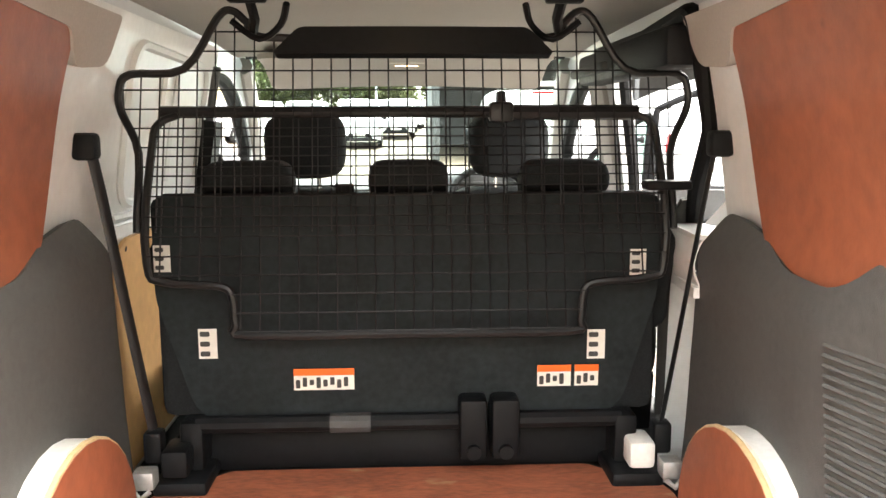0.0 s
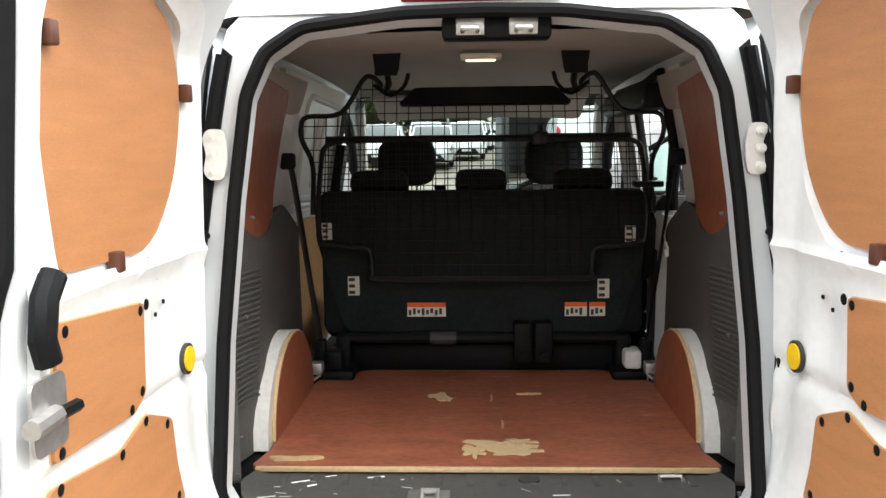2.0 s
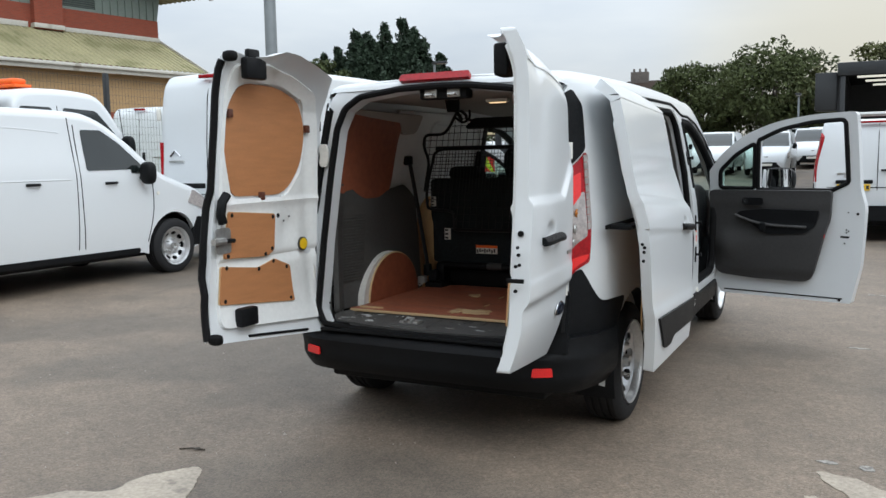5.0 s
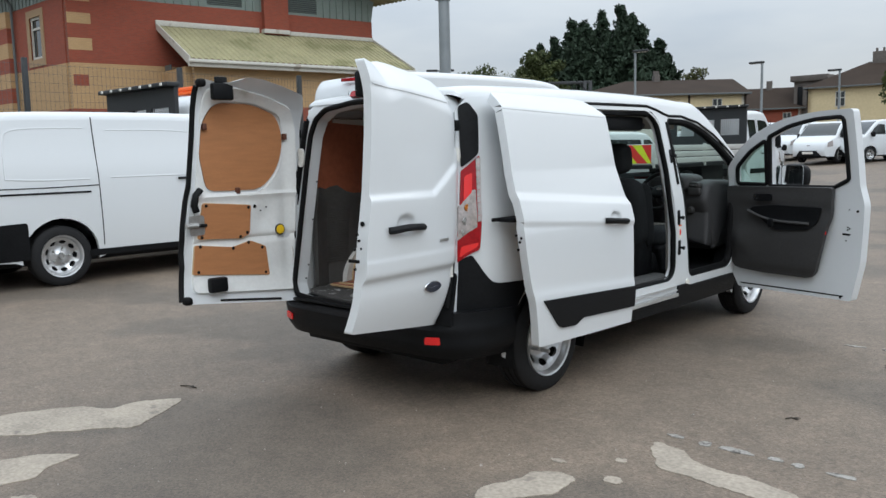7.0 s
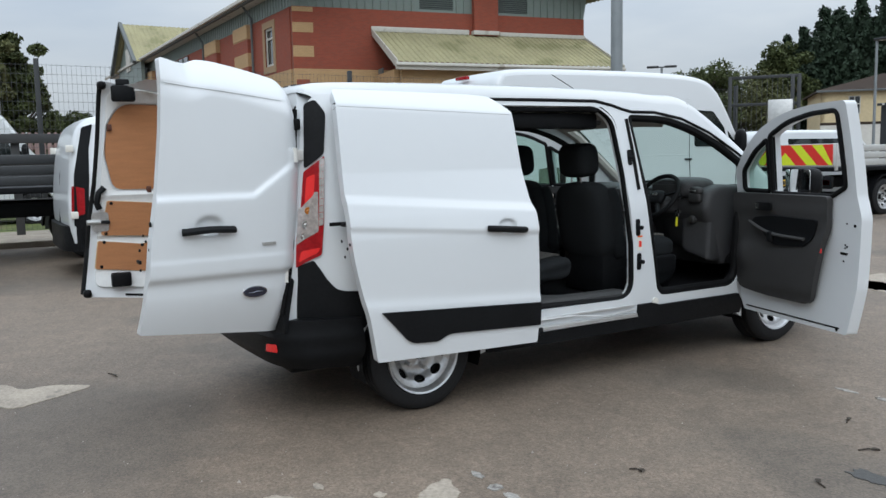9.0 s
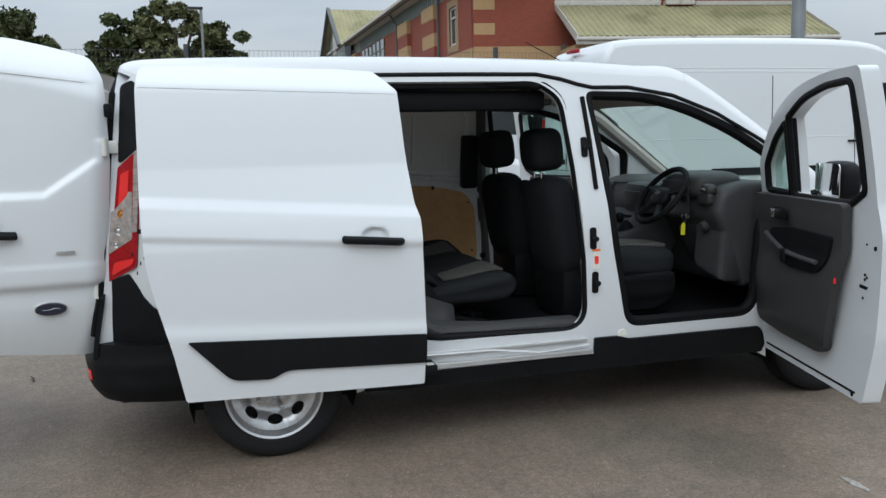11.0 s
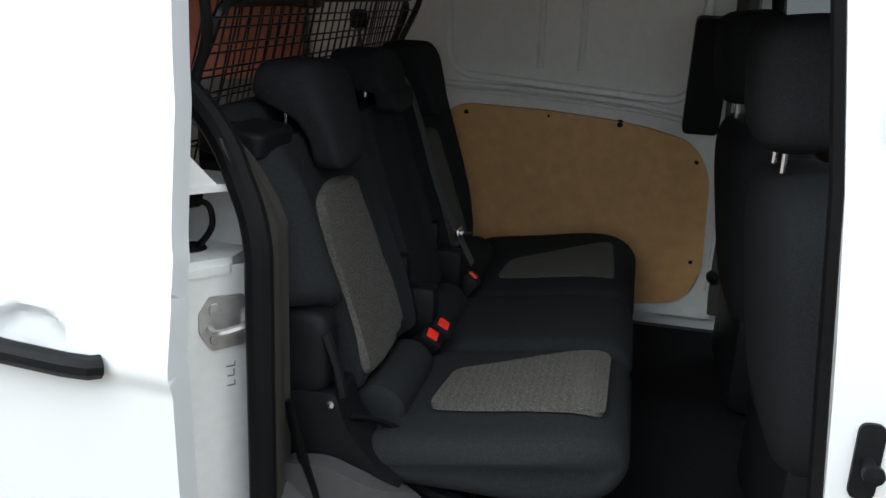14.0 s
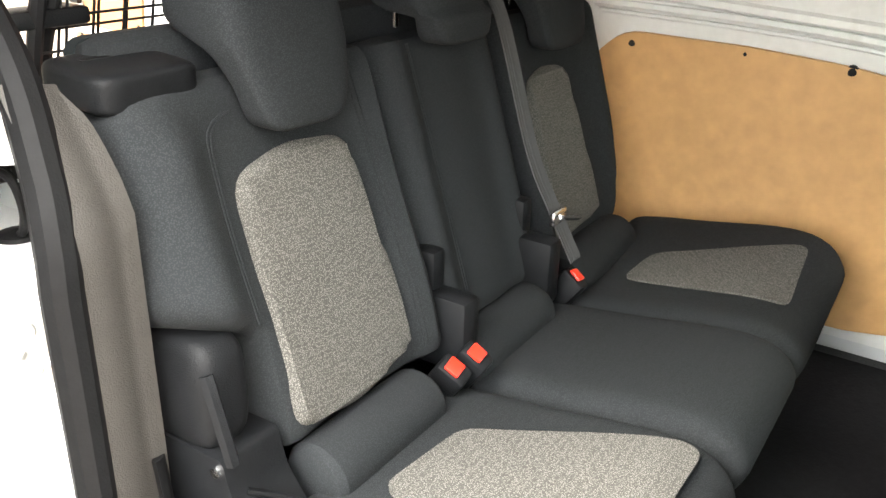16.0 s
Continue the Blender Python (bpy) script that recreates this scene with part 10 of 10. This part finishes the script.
    if chevrons:
        for s in (-1, 1):
            for k in range(5):
                a = 0.02 + k * 0.23
                pts = [(a, 1.0), (a + 0.22, 1.0), (a - 0.14 + 0.0, 1.38), (a - 0.36, 1.38)]
                pts = [(min(1.02, max(0.0, u)), v) for u, v in pts]
                if k == 0:
                    pts = [(0.0, 1.0), (0.24, 1.0), (0.0, 1.24)]
                part("chevron", sheet(pts[::s], lambda u, v, s=s: (s * u, -0.024, v), 0.003 * s), CHEVRON_YELLOW if k % 2 == 0 else CHEVRON_RED, board, "", 0)
            part("chevron", sheet(rect(0.0, 1.02, 1.0, 1.385), lambda u, v, s=s: (s * u, -0.0205, v), 0.002), CHEVRON_RED, board, "", 0)
    part("rear_cross_bar", box(-1.0, 1.0, -0.02, 0.06, 0.56, 0.80, 0.02), BLACK, th)
    plate_bars(th, -0.26, 0.26, -0.03, 0.60, 0.72)
    part("beacon_bar", merge(box(-0.35, 0.35, y0 + 0.5, y0 + 0.75, 2.26, 2.30, 0.01), box(-0.28, 0.28, y0 + 0.52, y0 + 0.73, 2.30, 2.38, 0.03)), ORANGE if not chevrons else FASCIA, th)
    th.matrix_world = pose(*at, 0, 0, turn)
    return th


truck = dropside("dropside_truck", "white crew-cab dropside truck with chevron tailboard", (0, 0, 0))
truck.matrix_world = pose(-6.95, 14.3, 0) @ Matrix.Scale(1.12, 4)
tip = dropside("tipper_truck", "white tipper truck with dark boards and orange beacon", (0, 0, 0), 0.0, False, DARK_STEEL)
tip.matrix_world = pose(-9.85, -1.65, 0) @ Matrix.Scale(1.16, 4)

# ---- more parked vans ----
def far_van(label, at, turn, sil, W, wheels, wins, screen, tails, lamps, group="parked vans", scale=1.0):
    def more(th, hw, L):
        rear_bumper(th, hw, 0.34, 0.62)
        part("front_bumper", sheet(rounded([(-0.80, 0.32), (0.80, 0.32), (0.84, 0.58), (-0.84, 0.58)], 0.06), lambda x, z: (x, L + 0.02 - 0.30 * (abs(x) / 0.86) ** 4, z), -0.12, (), 0.15, 0.1), BLACK, th)
        part("grille", sheet(rounded([(-0.48, 0.64), (0.48, 0.64), (0.55, 0.86), (-0.55, 0.86)], 0.05), lambda x, z: (x, L - 0.03 - 0.30 * (z - 0.64) - 0.10 * x * x, z), -0.03, (), 0.15, 0.08), BLACK, th)
        part("bonnet_badge", box(-0.08, 0.08, L - 0.08, L - 0.045, 0.80, 0.85, 0.01), CHROME, th)
        plate_bars(th, -0.26, 0.26, L + 0.035, 0.42, 0.53, PAPER)
        mirrors(th, hw, L - 1.2, 1.28)
        part("door_gap", tube([(0, 0.03, 0.6), (0, -0.006, 1.0), (0, 0.06, 1.7)], 0.006, 5), RUBBER, th)
    van_ = parked_van("parked_van", label, sil, W, wheels, (0, 0, 0), 0, 0.09, wins, screen, (), (), tails, more, group, front_lamps=lamps)
    van_.matrix_world = pose(*at, 0, 0, turn) @ Matrix.Scale(scale, 4)
    return van_


front_lamp = [[(4.5, 0.78), (4.9, 0.74), (4.86, 0.95), (4.55, 1.06)]]
base_van = far_van("white van parked nose outward in a far row", (-9.6, 42.5, rise(40)), 172, CUSTOM, 0.98, (0.98, 3.92), custom_windows, (3.4, 4.25), custom_tails, front_lamp)
for x, y, turn in ((-12.4, 45.5, 172), (-6.9, 43.0, 150), (-2.1, 40.0, 181), (-0.6, 46.0, 181), (-0.4, 52.5, 181), (0.0, 59.0, 181), (-4.7, 41.5, 181), (-3.0, 50.0, 181), (0.3, 65.0, 181), (-2.6, 58.0, 181), (-15.5, 49, 172)):
    copy_thing(base_van, pose(x, y, rise(y - 2.5), 0, 0, turn))
copy_thing(base_van, pose(-9.5, 27.0, rise(29), 0, 0, 8))
copy_thing(base_van, pose(-12.5, 30.0, rise(32), 0, 0, 8))
far_van("silver crew van with dark windows beside the truck", (-9.9, 16.6, 0), 0, CUSTOM, 0.98, (0.98, 3.92), custom_windows + [([(0.5, 1.26), (0.5, 1.74), (2.9, 1.74), (2.9, 1.26)], DARKGLASS, 0.06)], (3.4, 4.25), custom_tails, front_lamp, "")
far_van("white van parked with its nose to the bay", (-7.1, -6.4, 0), 0, MID, 0.95, (0.95, 4.35), mid_windows, (3.3, 4.2), mid_tail, [[(4.62, 0.84), (4.95, 0.74), (5.0, 0.88), (4.72, 1.0)]], "")
for label, at, turn, k in (("white high-roof van parked beyond mesh fence", (-18.0, -5.6, 0), 0, 1.05), ("white high-roof van seen through mesh fence", (-17.6, 14.6, 0), 6, 1.14)):
    o = copy_thing(relay, pose(*at, 0, 0, turn) @ Matrix.Scale(k, 4))
    tagged(o, label, "van")
for x, z, y in ((-6.2, 5.0, 88), (-1.3, 4.2, 72)):
    box_lorry = thing("box_lorry", "distant white box body above parked vans", "lorry", "distant lorries", (0, 0, rise(y)))
    part("box_body", box(x - 2.6, x + 2.6, y, y + 2.4, 1.0, z, 0.06), FASCIA, box_lorry)
    part("cab", box(x + 2.7, x + 4.4, y, y + 2.3, 0.6, 3.0, 0.25), PAINT, box_lorry)
    part("chassis", box(x - 2.6, x + 4.3, y + 0.4, y + 2.0, 0.5, 1.0, 0.03), BLACK, box_lorry)
    for u in (x - 1.6, x + 3.6):
        part("wheel", lathe([(0, 0.48), (2.3, 0.48)], 16, "y", (u, y + 0.05, 0.48)), TYRE, box_lorry)

# ---- marks on the ground ----
for i, (outline, lab) in enumerate((
        (rounded([(-0.78, -0.67), (-0.60, -0.98), (-0.50, -1.14), (-0.66, -1.28), (-0.72, -1.45), (-0.95, -1.72), (-1.35, -1.62), (-1.25, -1.32), (-1.12, -1.18), (-0.96, -1.10), (-0.95, -0.88)], 0.06), "pale cement smear set in tarmac"),
        (rounded([(-0.33, -1.52), (-0.27, -1.72), (-0.16, -1.80), (-0.22, -1.97), (-0.55, -2.15), (-0.70, -1.95), (-0.52, -1.80), (-0.48, -1.66)], 0.05), "pale cement smear set in tarmac"),
        (rounded([(1.80, 0.42), (1.98, 0.40), (2.10, 0.30), (2.36, 0.27), (2.62, 0.20), (2.60, 0.06), (2.35, 0.10), (2.18, 0.10), (1.98, 0.13), (1.88, 0.26)], 0.05), "pale cement smear set in tarmac"),
        (rounded([(1.50, -0.62), (1.56, -0.42), (1.55, -0.30), (1.68, -0.20), (1.76, -0.22), (1.78, -0.40), (1.70, -0.55), (1.62, -0.75)], 0.04), "pale cement smear set in tarmac"),
        (blot(1.90, -0.13, 0.045, 0.035, 1.0), "small pale cement spot"), (blot(1.81, 0.10, 0.03, 0.025, 2.0), "small pale cement spot"), (blot(1.58, -0.09, 0.04, 0.02, 3.0), "small pale cement spot"),
        (blot(-0.10, 7.6, 0.55, 1.0, 5.0, 0.5), "pale worn patch in tarmac"), (blot(-0.4, 6.9, 0.5, 0.35, 6.0, 0.5), "pale worn patch in tarmac"), (blot(0.05, -1.96, 0.07, 0.05, 7.0), "small pale cement spot"))):
    rough = ragged(outline, i * 1.7) if len(outline) < 60 and i not in (4, 5, 6, 9) else outline
    patch("cement_patch", rough, CEMENT, 0.004, lab, "ground patch")
line_rng = random.Random(8)
for y, x0, x1 in ((0.56, 1.80, 4.4), (3.13, 1.88, 4.6), (5.7, 2.0, 4.6), (-2.0, 2.4, 4.4)):
    x = x0
    while x < x1:
        w = line_rng.uniform(0.05, 0.22)
        patch("bay_line", blot(x + w / 2, y + line_rng.uniform(-0.012, 0.012), w / 2, line_rng.uniform(0.018, 0.035), x * 7, 0.5, 20), LINE, 0.004, "worn broken white bay line", "line")
        x += w + line_rng.uniform(0.02, 0.12)
scuff = blot(2.81, 2.0, 0.10, 0.055, 11.0, 0.6)
patch("sunken_cover", scuff, TRIM, 0.004, "dark broken patch of tarmac", "ground patch")
grit_rng = random.Random(3)
gv, gf = [], []
for i in range(2600):
    x, y = grit_rng.uniform(-6, 6), grit_rng.uniform(-5, 9)
    s = grit_rng.uniform(0.002, 0.007) * (2.0 if grit_rng.random() < 0.03 else 1.0)
    a = grit_rng.uniform(0, 6.28)
    k = len(gv)
    gv += [(x + s * math.cos(a + j * 2.09), y + s * math.sin(a + j * 2.09), -0.001) for j in range(3)] + [(x, y, s * 0.9)]
    gf += [(k, k + 1, k + 3), (k + 1, k + 2, k + 3), (k + 2, k, k + 3)]
tagged(quick("loose_grit", gv, gf, STONE), "scattered pale grit on tarmac", "grit", kind="stuff")
LITTER = material("dead_leaf_litter", (0.035, 0.026, 0.018), 0.8, var=0.3)
for i, (x, y, l, a) in enumerate(((-1.0, -0.54, 0.07, 0.3), (2.62, 2.3, 0.05, 1.0), (2.30, 2.62, 0.04, 2.0), (2.2, 1.2, 0.03, 0.5), (0.5, -1.9, 0.03, 1.4), (2.75, 1.75, 0.04, 2.6), (1.6, -1.4, 0.03, 0.2))):
    o = thing("twig", "thin dark twig lying on tarmac", "twig", "bits of litter", (x, y, 0.004), math.degrees(a))
    part("stem", tube([(-l, 0, 0), (0, 0.008, 0.004), (l, -0.004, 0.002)], 0.004, 5), LITTER, o)
    part("leaf", sheet(rounded([(0, 0), (0.03, 0.015), (0.05, 0.0), (0.03, -0.014)], 0.006), lambda u, v: (u, v, 0.006 + 0.2 * abs(v)), 0.001), LITTER, o)
